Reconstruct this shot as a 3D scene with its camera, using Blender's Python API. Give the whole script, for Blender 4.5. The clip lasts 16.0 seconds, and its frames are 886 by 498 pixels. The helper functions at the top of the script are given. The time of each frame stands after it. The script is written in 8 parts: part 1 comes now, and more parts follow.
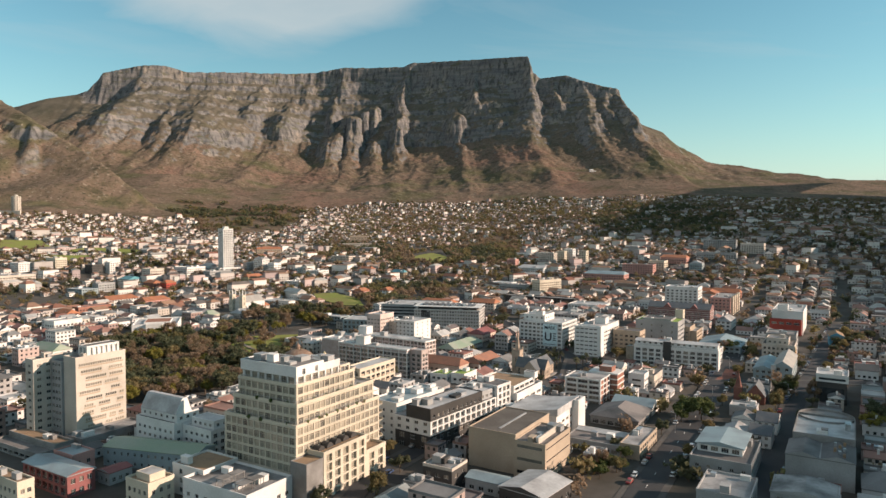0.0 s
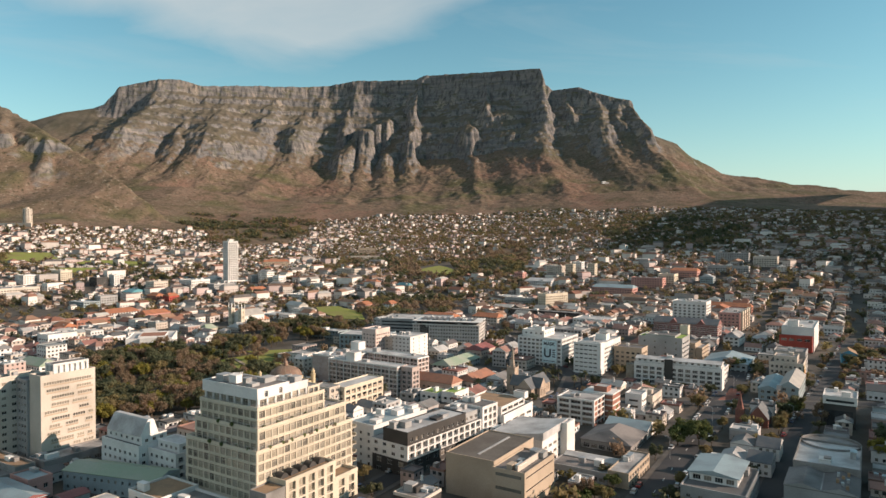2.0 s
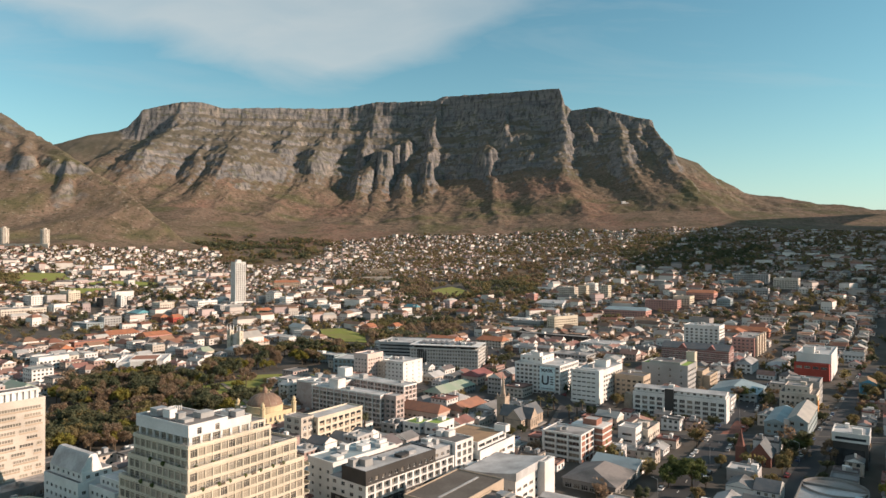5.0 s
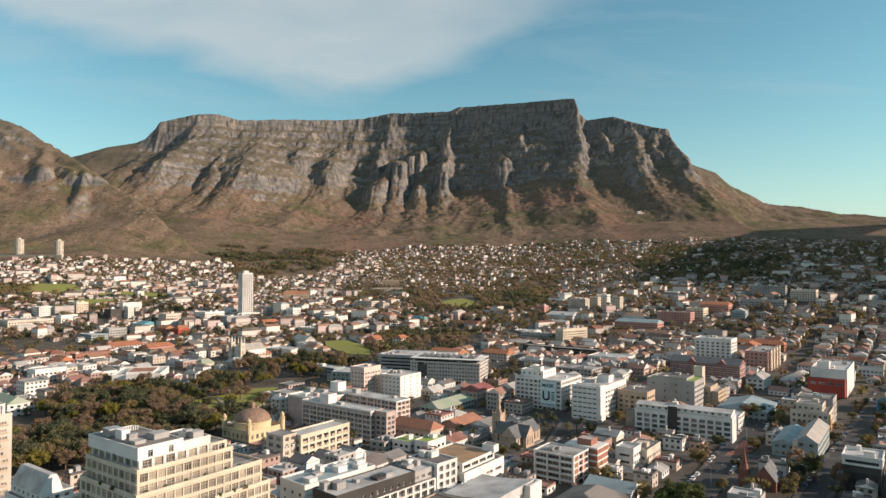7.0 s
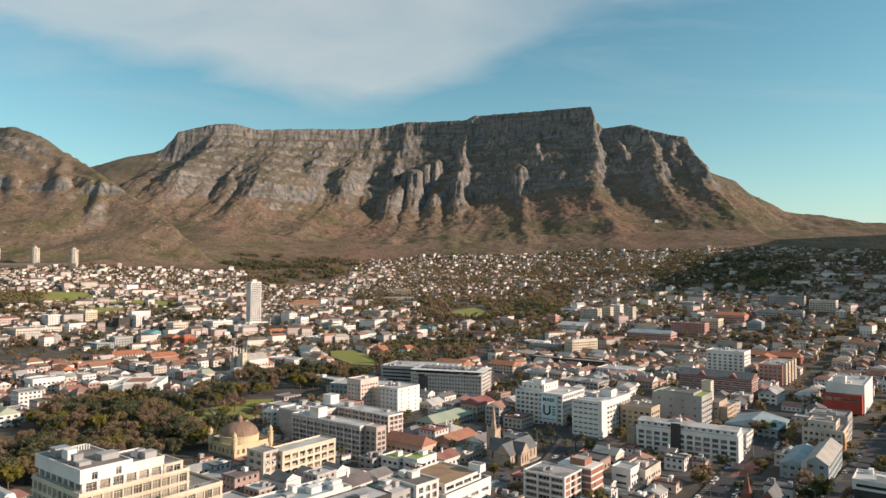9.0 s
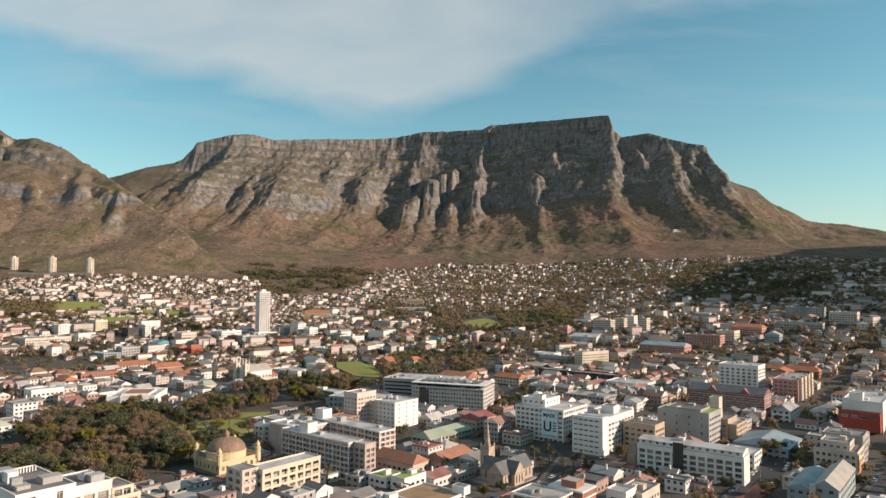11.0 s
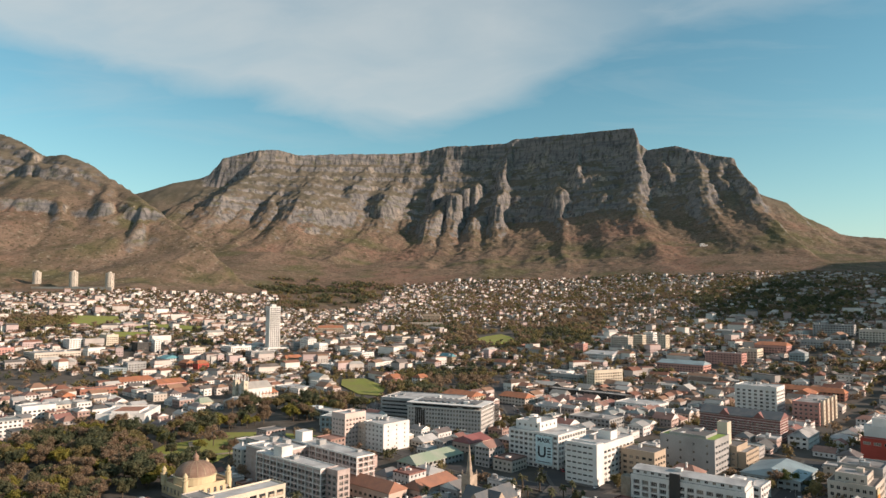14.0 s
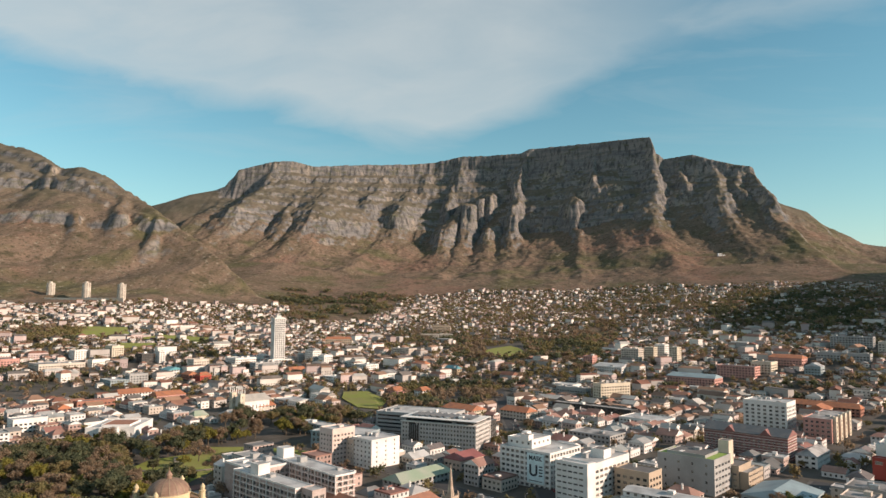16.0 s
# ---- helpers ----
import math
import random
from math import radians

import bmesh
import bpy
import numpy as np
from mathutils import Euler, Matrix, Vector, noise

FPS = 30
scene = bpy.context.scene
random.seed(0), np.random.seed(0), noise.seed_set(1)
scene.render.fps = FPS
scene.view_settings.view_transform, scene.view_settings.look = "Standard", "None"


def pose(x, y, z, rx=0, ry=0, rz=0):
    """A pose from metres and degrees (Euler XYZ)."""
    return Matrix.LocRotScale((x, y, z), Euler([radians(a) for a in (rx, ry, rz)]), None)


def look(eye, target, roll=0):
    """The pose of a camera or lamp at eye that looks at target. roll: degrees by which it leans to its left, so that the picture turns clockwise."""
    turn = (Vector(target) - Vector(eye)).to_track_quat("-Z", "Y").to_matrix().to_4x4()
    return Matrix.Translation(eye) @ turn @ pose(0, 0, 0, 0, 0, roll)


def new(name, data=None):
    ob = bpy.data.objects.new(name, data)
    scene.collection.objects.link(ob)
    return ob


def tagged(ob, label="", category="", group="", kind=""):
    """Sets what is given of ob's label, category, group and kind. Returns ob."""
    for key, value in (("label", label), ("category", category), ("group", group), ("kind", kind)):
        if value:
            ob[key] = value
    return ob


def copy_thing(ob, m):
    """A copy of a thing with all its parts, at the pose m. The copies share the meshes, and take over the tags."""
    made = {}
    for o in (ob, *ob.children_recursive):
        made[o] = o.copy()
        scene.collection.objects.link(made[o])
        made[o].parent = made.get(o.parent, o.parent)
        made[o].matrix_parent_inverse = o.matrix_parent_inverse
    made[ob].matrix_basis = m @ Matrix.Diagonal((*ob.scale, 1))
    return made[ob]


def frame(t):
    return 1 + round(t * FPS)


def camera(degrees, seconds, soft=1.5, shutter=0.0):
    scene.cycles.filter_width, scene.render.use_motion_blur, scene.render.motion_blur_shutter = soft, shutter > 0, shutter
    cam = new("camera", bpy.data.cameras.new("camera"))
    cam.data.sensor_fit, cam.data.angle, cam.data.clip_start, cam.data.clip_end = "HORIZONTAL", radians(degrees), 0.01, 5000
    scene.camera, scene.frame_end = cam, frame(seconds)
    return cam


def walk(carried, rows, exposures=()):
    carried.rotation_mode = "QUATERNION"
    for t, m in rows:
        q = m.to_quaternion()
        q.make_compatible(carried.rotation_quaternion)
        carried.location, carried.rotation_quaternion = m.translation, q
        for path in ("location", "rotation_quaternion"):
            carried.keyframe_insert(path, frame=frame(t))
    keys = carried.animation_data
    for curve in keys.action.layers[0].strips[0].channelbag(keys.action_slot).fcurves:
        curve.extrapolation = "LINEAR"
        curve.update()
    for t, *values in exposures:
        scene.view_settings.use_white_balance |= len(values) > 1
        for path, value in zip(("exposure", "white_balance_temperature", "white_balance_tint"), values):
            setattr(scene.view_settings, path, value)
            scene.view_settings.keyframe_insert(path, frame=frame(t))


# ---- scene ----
cam = camera(66.4, 16.0, soft=1.5)
PATH = [
    (0, (-2.222, -4.222, 133.148), (-2.155, -2.224, 133.065), 0.1),
    (0.5, (1.491, -0.8, 133.338), (1.547, 1.198, 133.257), 0.1),
    (1, (5.364, 2.587, 133.302), (5.408, 4.585, 133.233), 0.1),
    (1.5, (8.92, 5.621, 133.414), (8.953, 7.62, 133.356), 0.1),
    (2, (12.631, 8.893, 133.589), (12.654, 10.892, 133.542), 0.1),
    (2.5, (16.138, 12.082, 133.671), (16.15, 14.081, 133.633), 0.1),
    (3, (20.084, 15.298, 133.843), (20.084, 17.298, 133.816), 0.1),
    (3.5, (23.568, 18.542, 133.906), (23.556, 20.541, 133.89), 0.1),
    (4, (27.477, 21.841, 134.015), (27.454, 23.841, 134.009), 0.1),
    (6.5, (45.148, 38.426, 134.351), (45.066, 40.423, 134.389), 0.1),
    (7, (48.725, 42.164, 134.281), (48.629, 44.162, 134.326), 0.1),
    (7.5, (52.052, 45.57, 134.408), (51.944, 47.566, 134.46), 0.2),
    (8, (55.577, 49.236, 134.63), (55.456, 51.232, 134.689), 0.2),
    (8.5, (58.941, 52.695, 134.641), (58.805, 54.69, 134.706), 0.2),
    (9, (62.35, 56.45, 134.7), (62.2, 58.443, 134.771), 0.2),
    (11.5, (79.681, 74.338, 135.68), (79.46, 76.323, 135.786), 0.3),
    (12, (83.39, 78.66, 135.692), (83.155, 80.643, 135.805), 0.3),
    (12.5, (87.055, 82.297, 135.764), (86.806, 84.278, 135.886), 0.3),
    (13, (91.002, 86.441, 135.931), (90.739, 88.419, 136.06), 0.3),
    (13.5, (94.721, 90.389, 136.314), (94.446, 92.365, 136.449), 0.4),
    (14, (98.575, 94.728, 136.384), (98.286, 96.702, 136.526), 0.4),
    (14.5, (102.467, 98.559, 136.616), (102.166, 100.531, 136.766), 0.4),
    (15, (106.563, 102.79, 136.845), (106.249, 104.758, 137.003), 0.4),
    (15.5, (110.55, 106.766, 137.049), (110.223, 108.732, 137.213), 0.4),
    (16, (114.838, 111.665, 137.015), (114.496, 113.628, 137.188), 0.4),
]
EXPOSURES = [(0.0, 0.6, 6500, 10), (16.0, 0.6, 6500, 10)]
SKY_POWER, SKY_TINT = 0.092, (0.705, 1.085, 1.0, 1.0)
CLOUD, HORIZON = (4.5, 4.75, 4.75, 1.0), (5.5, 5.5, 5.4, 1.0)
CLOUD_A, CLOUD_B, CLOUD_C = (0.172, -0.27), (0.295, 0.40), (0.362, 0.136)     # slanting lower edges of the cloud: level and slope
SUN_POWER, SUN_COLOUR = 5.2, (1.0, 0.765, 0.605)
walk(cam, [(t, look(eye, aim, lean)) for t, eye, aim, lean in PATH], EXPOSURES)

# ---- light ----
SUN_AZ, SUN_EL = radians(97), radians(20)      # clockwise from +y
SUN_WAY = Vector((math.sin(SUN_AZ) * math.cos(SUN_EL), math.cos(SUN_AZ) * math.cos(SUN_EL), math.sin(SUN_EL)))
world = bpy.data.worlds.new("sky")
scene.world = world
world.use_nodes = True
wt = world.node_tree
sky = wt.nodes.new("ShaderNodeTexSky")
sky.sky_type, sky.sun_disc, sky.sun_elevation, sky.sun_rotation = "NISHITA", False, SUN_EL, SUN_AZ
sky.air_density, sky.dust_density, sky.ozone_density = 1.0, 0.6, 1.0
background = wt.nodes["Background"]
background.inputs[1].default_value = SKY_POWER


def wnode(kind, **values):
    n = wt.nodes.new(kind)
    for k, v in values.items():
        n.inputs[k].default_value = v
    return n


# thin high cloud: stretched noise inside a broad soft streak of the sky
coords = wt.nodes.new("ShaderNodeTexCoord")
sep = wt.nodes.new("ShaderNodeSeparateXYZ")
wt.links.new(coords.outputs["Generated"], sep.inputs[0])


def wmath(op, a, b=0.0, c=None, clamp=False):
    n = wt.nodes.new("ShaderNodeMath")
    n.operation, n.use_clamp = op, clamp
    for i, v in enumerate((a, b, c)):
        if v is None:
            continue
        if isinstance(v, (int, float)):
            n.inputs[i].default_value = v
        else:
            wt.links.new(v, n.inputs[i])
    return n.outputs[0]


sx = wmath("DIVIDE", sep.outputs[0], wmath("MAXIMUM", sep.outputs[1], 0.05))
sz = wmath("DIVIDE", sep.outputs[2], wmath("MAXIMUM", sep.outputs[1], 0.05))
flat = wt.nodes.new("ShaderNodeCombineXYZ")
wt.links.new(sx, flat.inputs[0])
wt.links.new(sz, flat.inputs[1])
puff = wnode("ShaderNodeTexNoise", Scale=5.0, Detail=6.0, Roughness=0.55, Distortion=0.4)
stretch = wnode("ShaderNodeMapping", Scale=(0.8, 2.2, 1.0), Rotation=(0, 0, -0.25))
wt.links.new(flat.outputs[0], stretch.inputs[0])
wt.links.new(stretch.outputs[0], puff.inputs["Vector"])
ragged = wmath("MULTIPLY_ADD", puff.outputs["Fac"], 0.12, -0.06)


def above(level, slope, soft):
    """How far the sky lies above a slanting line."""
    line = wmath("ADD", wmath("MULTIPLY_ADD", sx, slope, level), ragged)
    return wmath("DIVIDE", wmath("SUBTRACT", sz, line), soft, clamp=True)


broad = wmath("MULTIPLY", above(CLOUD_A[0], CLOUD_A[1], 0.05), above(CLOUD_B[0], CLOUD_B[1], 0.05))
broad = wmath("MULTIPLY", broad, wmath("MULTIPLY_ADD", sx, -2.8, 0.80, clamp=True))
ribbon = wmath("MINIMUM", above(CLOUD_C[0], CLOUD_C[1], 0.03), wmath("SUBTRACT", 1.0, above(CLOUD_C[0] + 0.03, CLOUD_C[1], 0.04)))
ribbon = wmath("MULTIPLY", ribbon, wmath("MULTIPLY_ADD", sx, 4.0, 0.3, clamp=True))
veil = wmath("MAXIMUM", broad, wmath("MULTIPLY", ribbon, 0.5))
wisps = wmath("MULTIPLY_ADD", puff.outputs["Fac"], 0.7, 0.4, clamp=True)
streak = wnode("ShaderNodeTexNoise", Scale=2.6, Detail=5.0, Roughness=0.6, Distortion=0.6)
drawn = wnode("ShaderNodeMapping", Scale=(0.7, 4.0, 1.0), Rotation=(0, 0, 0.12))
wt.links.new(flat.outputs[0], drawn.inputs[0])
wt.links.new(drawn.outputs[0], streak.inputs["Vector"])
faint = wmath("MULTIPLY", wmath("MULTIPLY_ADD", streak.outputs["Fac"], 4.0, -2.0, clamp=True), 0.22)
cover = wmath("MAXIMUM", wmath("MULTIPLY", wmath("MULTIPLY", veil, wisps), 0.85, clamp=True), faint)
haze = wmath("MULTIPLY", wmath("POWER", wmath("SUBTRACT", 1.0, wmath("MAXIMUM", sep.outputs[2], 0.0), clamp=True), 12.0), 0.95)
tone = wt.nodes.new("ShaderNodeMix")
tone.data_type = "RGBA"
tone.blend_type = "MULTIPLY"
tone.inputs["Factor"].default_value = 1.0
tone.inputs["B"].default_value = SKY_TINT
wt.links.new(sky.outputs[0], tone.inputs["A"])
mixed = wt.nodes.new("ShaderNodeMix")
mixed.data_type = "RGBA"
mixed.inputs["B"].default_value = CLOUD
wt.links.new(cover, mixed.inputs["Factor"])
misty = wt.nodes.new("ShaderNodeMix")
misty.data_type = "RGBA"
misty.inputs["B"].default_value = HORIZON
wt.links.new(haze, misty.inputs["Factor"])
wt.links.new(tone.outputs["Result"], misty.inputs["A"])
wt.links.new(misty.outputs["Result"], mixed.inputs["A"])
wt.links.new(mixed.outputs["Result"], background.inputs[0])

sun = new("sun", bpy.data.lights.new("sun", "SUN"))
sun.data.energy, sun.data.angle, sun.data.color = SUN_POWER, radians(0.5), SUN_COLOUR
sun.matrix_world = look(SUN_WAY * 100, (0, 0, 0))


# ---- materials ----
def material(name, colour, rough=0.8, colour2=None, scale=0.15, grain=2.5, bump=0.0, metal=0.0, vary=0.0, spread=0.35, palette=None, per="object", spec=0.35, thin=0.0):
    """Noise at two scales between two shades; palette: shades picked for each object or each loose piece."""
    m = bpy.data.materials.new(name)
    m.use_nodes = True
    nt = m.node_tree
    bsdf = nt.nodes["Principled BSDF"]
    bsdf.inputs["Roughness"].default_value, bsdf.inputs["Metallic"].default_value = rough, metal
    bsdf.inputs["Specular IOR Level"].default_value = spec
    geo = nt.nodes.new("ShaderNodeNewGeometry")

    def tex(s, detail):
        n = nt.nodes.new("ShaderNodeTexNoise")
        n.inputs["Scale"].default_value, n.inputs["Detail"].default_value = s, detail
        nt.links.new(geo.outputs["Position"], n.inputs["Vector"])
        return n.outputs["Fac"]

    def mix(a, b, fac, blend="MIX"):
        n = nt.nodes.new("ShaderNodeMix")
        n.data_type, n.blend_type = "RGBA", blend
        for key, v in (("A", a), ("B", b), ("Factor", fac)):
            if isinstance(v, (int, float)):
                n.inputs[key].default_value = v
            elif isinstance(v, tuple):
                n.inputs[key].default_value = (*v, 1) if len(v) == 3 else v
            else:
                nt.links.new(v, n.inputs[key])
        return n.outputs["Result"]

    def ramp(fac, lo, hi, a=0.0, b=1.0):
        n = nt.nodes.new("ShaderNodeMapRange")
        n.inputs[1].default_value, n.inputs[2].default_value, n.inputs[3].default_value, n.inputs[4].default_value = lo, hi, a, b
        nt.links.new(fac, n.inputs[0])
        return n.outputs[0]

    if palette:
        r = nt.nodes.new("ShaderNodeValToRGB")
        r.color_ramp.interpolation = "CONSTANT"
        while len(r.color_ramp.elements) < len(palette):
            r.color_ramp.elements.new(0.5)
        for i, c in enumerate(palette):
            r.color_ramp.elements[i].position = i / len(palette)
            r.color_ramp.elements[i].color = (*c, 1)
        if per == "object":
            src = nt.nodes.new("ShaderNodeObjectInfo").outputs["Random"]
        else:
            src = geo.outputs["Random Per Island"]
        nt.links.new(src, r.inputs[0])
        base = r.outputs["Color"]
    else:
        base = (*colour, 1)
    if colour2 is None:
        dark = mix(base, (1 - spread, 1 - spread, 1 - spread * 1.05), 1.0, "MULTIPLY")
    else:
        dark = colour2
    stains = ramp(tex(scale, 5), 0.42, 0.66)
    col = mix(base, dark, stains)
    fine = ramp(tex(grain, 3), 0.3, 0.7, 0.88, 1.06)
    shade = nt.nodes.new("ShaderNodeCombineColor")
    for i in range(3):
        nt.links.new(fine, shade.inputs[i])
    col = mix(col, shade.outputs[0], 1.0, "MULTIPLY")
    if vary:
        rnd = nt.nodes.new("ShaderNodeObjectInfo").outputs["Random"] if per == "object" else geo.outputs["Random Per Island"]
        v = ramp(rnd, 0, 1, 1 - vary, 1 + vary)
        s2 = nt.nodes.new("ShaderNodeCombineColor")
        for i in range(3):
            nt.links.new(v, s2.inputs[i])
        col = mix(col, s2.outputs[0], 1.0, "MULTIPLY")
    nt.links.new(col, bsdf.inputs["Base Color"])
    if bump:
        b = nt.nodes.new("ShaderNodeBump")
        b.inputs["Strength"].default_value, b.inputs["Distance"].default_value = 0.6, bump
        nt.links.new(tex(grain, 4), b.inputs["Height"])
        nt.links.new(b.outputs[0], bsdf.inputs["Normal"])
    if thin:
        through_leaf, both = nt.nodes.new("ShaderNodeBsdfTranslucent"), nt.nodes.new("ShaderNodeMixShader")
        nt.links.new(col, through_leaf.inputs["Color"])
        both.inputs[0].default_value = thin
        nt.links.new(bsdf.outputs[0], both.inputs[1])
        nt.links.new(through_leaf.outputs[0], both.inputs[2])
        nt.links.new(both.outputs[0], nt.nodes["Material Output"].inputs["Surface"])
    return m


WHITE = material("white_plaster", (0.675, 0.660, 0.635), 0.75, scale=0.08, spread=0.18, bump=0.03)
ROOF_DARK = material("dark_brown_roof_felt", (0.095, 0.083, 0.072), 0.95, (0.125, 0.112, 0.098), scale=0.12, grain=1.0, bump=0.04)
CREAM = material("cream_plaster", (0.565, 0.503, 0.402), 0.8, scale=0.08, spread=0.2, bump=0.03)
SAND = material("sand_plaster", (0.521, 0.464, 0.401), 0.8, scale=0.07, spread=0.22, bump=0.03)
TAN = material("tan_panel", (0.400, 0.322, 0.245), 0.8, scale=0.06, spread=0.2, bump=0.03)
GREY = material("grey_render", (0.336, 0.336, 0.332), 0.8, scale=0.07, spread=0.25, bump=0.03)
PALE_GREY = material("pale_grey_concrete", (0.46, 0.44, 0.42), 0.8, scale=0.07, spread=0.2, bump=0.03)
PALEBLUE = material("pale_blue_render", (0.288, 0.344, 0.360), 0.75, scale=0.06, spread=0.2, bump=0.02)
DARK = material("charcoal_cladding", (0.055, 0.052, 0.05), 0.6, scale=0.1, spread=0.3)
CONCRETE = material("stained_concrete", (0.240, 0.229, 0.220), 0.85, scale=0.12, spread=0.4, bump=0.05)
BRICK = material("face_brick", (0.30, 0.145, 0.105), 0.85, (0.22, 0.10, 0.075), scale=0.3, grain=1.5, bump=0.04)
MILL_BRICK = material("plum_brick", (0.235, 0.115, 0.105), 0.85, (0.185, 0.092, 0.086), scale=0.3, grain=1.5, bump=0.04)
PALE_PINK = material("pale_pink_plaster", (0.60, 0.49, 0.445), 0.8, scale=0.07, spread=0.18, bump=0.03)
PINKISH = material("pinkish_plaster", (0.50, 0.385, 0.32), 0.8, scale=0.07, spread=0.22, bump=0.03)
PINK = material("pink_render", (0.468, 0.255, 0.221), 0.8, scale=0.06, spread=0.22, bump=0.02)
RED = material("red_render", (0.40, 0.07, 0.05), 0.75, scale=0.08, spread=0.25, bump=0.02)
DARK_RED = material("dark_red_paint", (0.225, 0.085, 0.082), 0.75, scale=0.08, spread=0.25, bump=0.02)
ORANGE = material("orange_render", (0.496, 0.200, 0.040), 0.75, scale=0.1, spread=0.25)
STONE = material("weathered_sandstone", (0.34, 0.27, 0.19), 0.9, (0.22, 0.17, 0.12), scale=0.3, grain=1.2, bump=0.08)
CHURCH_STONE = material("grey_pink_stone", (0.42, 0.335, 0.26), 0.9, (0.30, 0.24, 0.19), scale=0.3, grain=1.2, bump=0.08)
ROOF_FLAT = material("grey_roof_felt", (0.165, 0.165, 0.165), 0.9, (0.099, 0.097, 0.096), scale=0.1, grain=1.0, bump=0.05, palette=[(0.165, 0.165, 0.165), (0.264, 0.259, 0.254), (0.132, 0.127, 0.126), (0.330, 0.325, 0.320), (0.198, 0.180, 0.171)])
ROOF_WHITE = material("white_roof_paint", (0.450, 0.450, 0.446), 0.6, (0.280, 0.275, 0.270), scale=0.12, grain=1.0, bump=0.03)
ROOF_BROWN = material("brown_roof_gravel", (0.30, 0.20, 0.12), 0.9, (0.22, 0.15, 0.10), scale=0.15)
ROOF_GREEN = material("green_roof_sheet", (0.24, 0.30, 0.22), 0.7, (0.30, 0.32, 0.26), scale=0.08)
ROOF_LIME = material("lime_green_roof", (0.25, 0.35, 0.08), 0.7, scale=0.2)
ROOF_BLUE = material("blue_grey_roof_sheet", (0.247, 0.315, 0.338), 0.5, (0.188, 0.225, 0.240), scale=0.1)
ROOF_TERRA = material("terracotta_court_roof", (0.30, 0.145, 0.095), 0.9, (0.24, 0.125, 0.09), scale=0.2)
ROOF_TEAL = material("teal_roof_sheet", (0.10, 0.26, 0.29), 0.5, (0.08, 0.20, 0.23), scale=0.1)
ROOF_TILE = material("clay_roof_tile", (0.37, 0.150, 0.078), 0.85, (0.26, 0.115, 0.070), scale=0.25, grain=1.2, bump=0.06)
ROOF_SLATE = material("dark_slate", (0.09, 0.10, 0.11), 0.6, (0.13, 0.13, 0.13), scale=0.3, grain=1.5, bump=0.05)
METAL = material("galvanised_metal", (0.45, 0.46, 0.47), 0.4, metal=0.6, scale=0.3, spread=0.3)
FRAME = material("window_frame_paint", (0.500, 0.493, 0.485), 0.6, scale=0.5, spread=0.2)
DOME = material("weathered_dome_sheet", (0.20, 0.125, 0.09), 0.6, (0.27, 0.18, 0.13), scale=0.3, bump=0.05)
FRAME_PALE = material("pale_window_frame", (0.50, 0.45, 0.37), 0.6, scale=0.5, spread=0.2)
# curtains and blinds, with the sky's reflection also put into the pale shades
PALE_GLASS = material("curtained_reflecting_glass", (0.19, 0.165, 0.13), 0.2, scale=0.35, spread=0.3, spec=0.6, palette=[(0.360, 0.322, 0.255), (0.150, 0.140, 0.118), (0.290, 0.258, 0.205), (0.085, 0.080, 0.072), (0.330, 0.292, 0.232), (0.225, 0.202, 0.165), (0.270, 0.250, 0.210)])
DARK_BRICK = material("dark_red_brick", (0.20, 0.085, 0.065), 0.85, (0.15, 0.065, 0.052), scale=0.3, grain=1.5, bump=0.04)
SHEET = material("weathered_beige_sheet", (0.37, 0.345, 0.31), 0.6, (0.30, 0.285, 0.265), scale=0.15, grain=1.0)
BLUE = material("bright_blue_render", (0.10, 0.30, 0.42), 0.75, scale=0.1, spread=0.2)
GOLD = material("golden_plaster", (0.56, 0.46, 0.29), 0.8, scale=0.1, spread=0.2, bump=0.02)
BROWN_BRICK = material("brown_brick", (0.42, 0.350, 0.325), 0.85, (0.34, 0.27, 0.245), scale=0.3, grain=1.5, bump=0.04)
GLASS = material("window_glass", (0.03, 0.034, 0.038), 0.12, scale=0.4, spread=0.3, spec=0.6,
                 palette=[(0.03, 0.033, 0.035), (0.07, 0.068, 0.062), (0.025, 0.025, 0.026), (0.24, 0.21, 0.17), (0.05, 0.05, 0.048), (0.15, 0.13, 0.11)])
GLASS_MANY = material("far_window_glass", (0.03, 0.034, 0.038), 0.15, scale=0.4, spread=0.3, spec=0.6, per="island",
                      palette=[(0.025, 0.03, 0.034), (0.05, 0.055, 0.06), (0.02, 0.022, 0.025), (0.15, 0.14, 0.12), (0.04, 0.045, 0.05)])
BANNER = material("banner_cloth", (0.625, 0.750, 0.775), 0.8, scale=0.3, spread=0.15)
INK = material("dark_lettering", (0.03, 0.035, 0.045), 0.7, scale=0.5)
ASPHALT = material("asphalt", (0.036, 0.036, 0.039), 0.85, (0.050, 0.049, 0.049), scale=0.08, grain=2.0, bump=0.02)
PAVING = material("paving", (0.098, 0.090, 0.083), 0.9, (0.066, 0.060, 0.055), scale=0.15, bump=0.02)
PAINT = material("road_paint", (0.560, 0.560, 0.544), 0.7, scale=0.6, spread=0.3)
PATH_SAND = material("gravel_path", (0.30, 0.25, 0.19), 0.95, (0.22, 0.18, 0.14), scale=0.3, grain=2.0, bump=0.03)
LAWN = material("lawn", (0.190, 0.215, 0.040), 0.95, (0.195, 0.182, 0.058), scale=0.05, grain=0.6, bump=0.1)
BARK = material("bark", (0.11, 0.085, 0.06), 0.95, scale=0.8, grain=4, bump=0.03)
LEAF = material("leaves", (0.190, 0.165, 0.071), 0.85, (0.240, 0.184, 0.090), scale=0.07, grain=0.6, vary=0.2, per="island", thin=0.5)
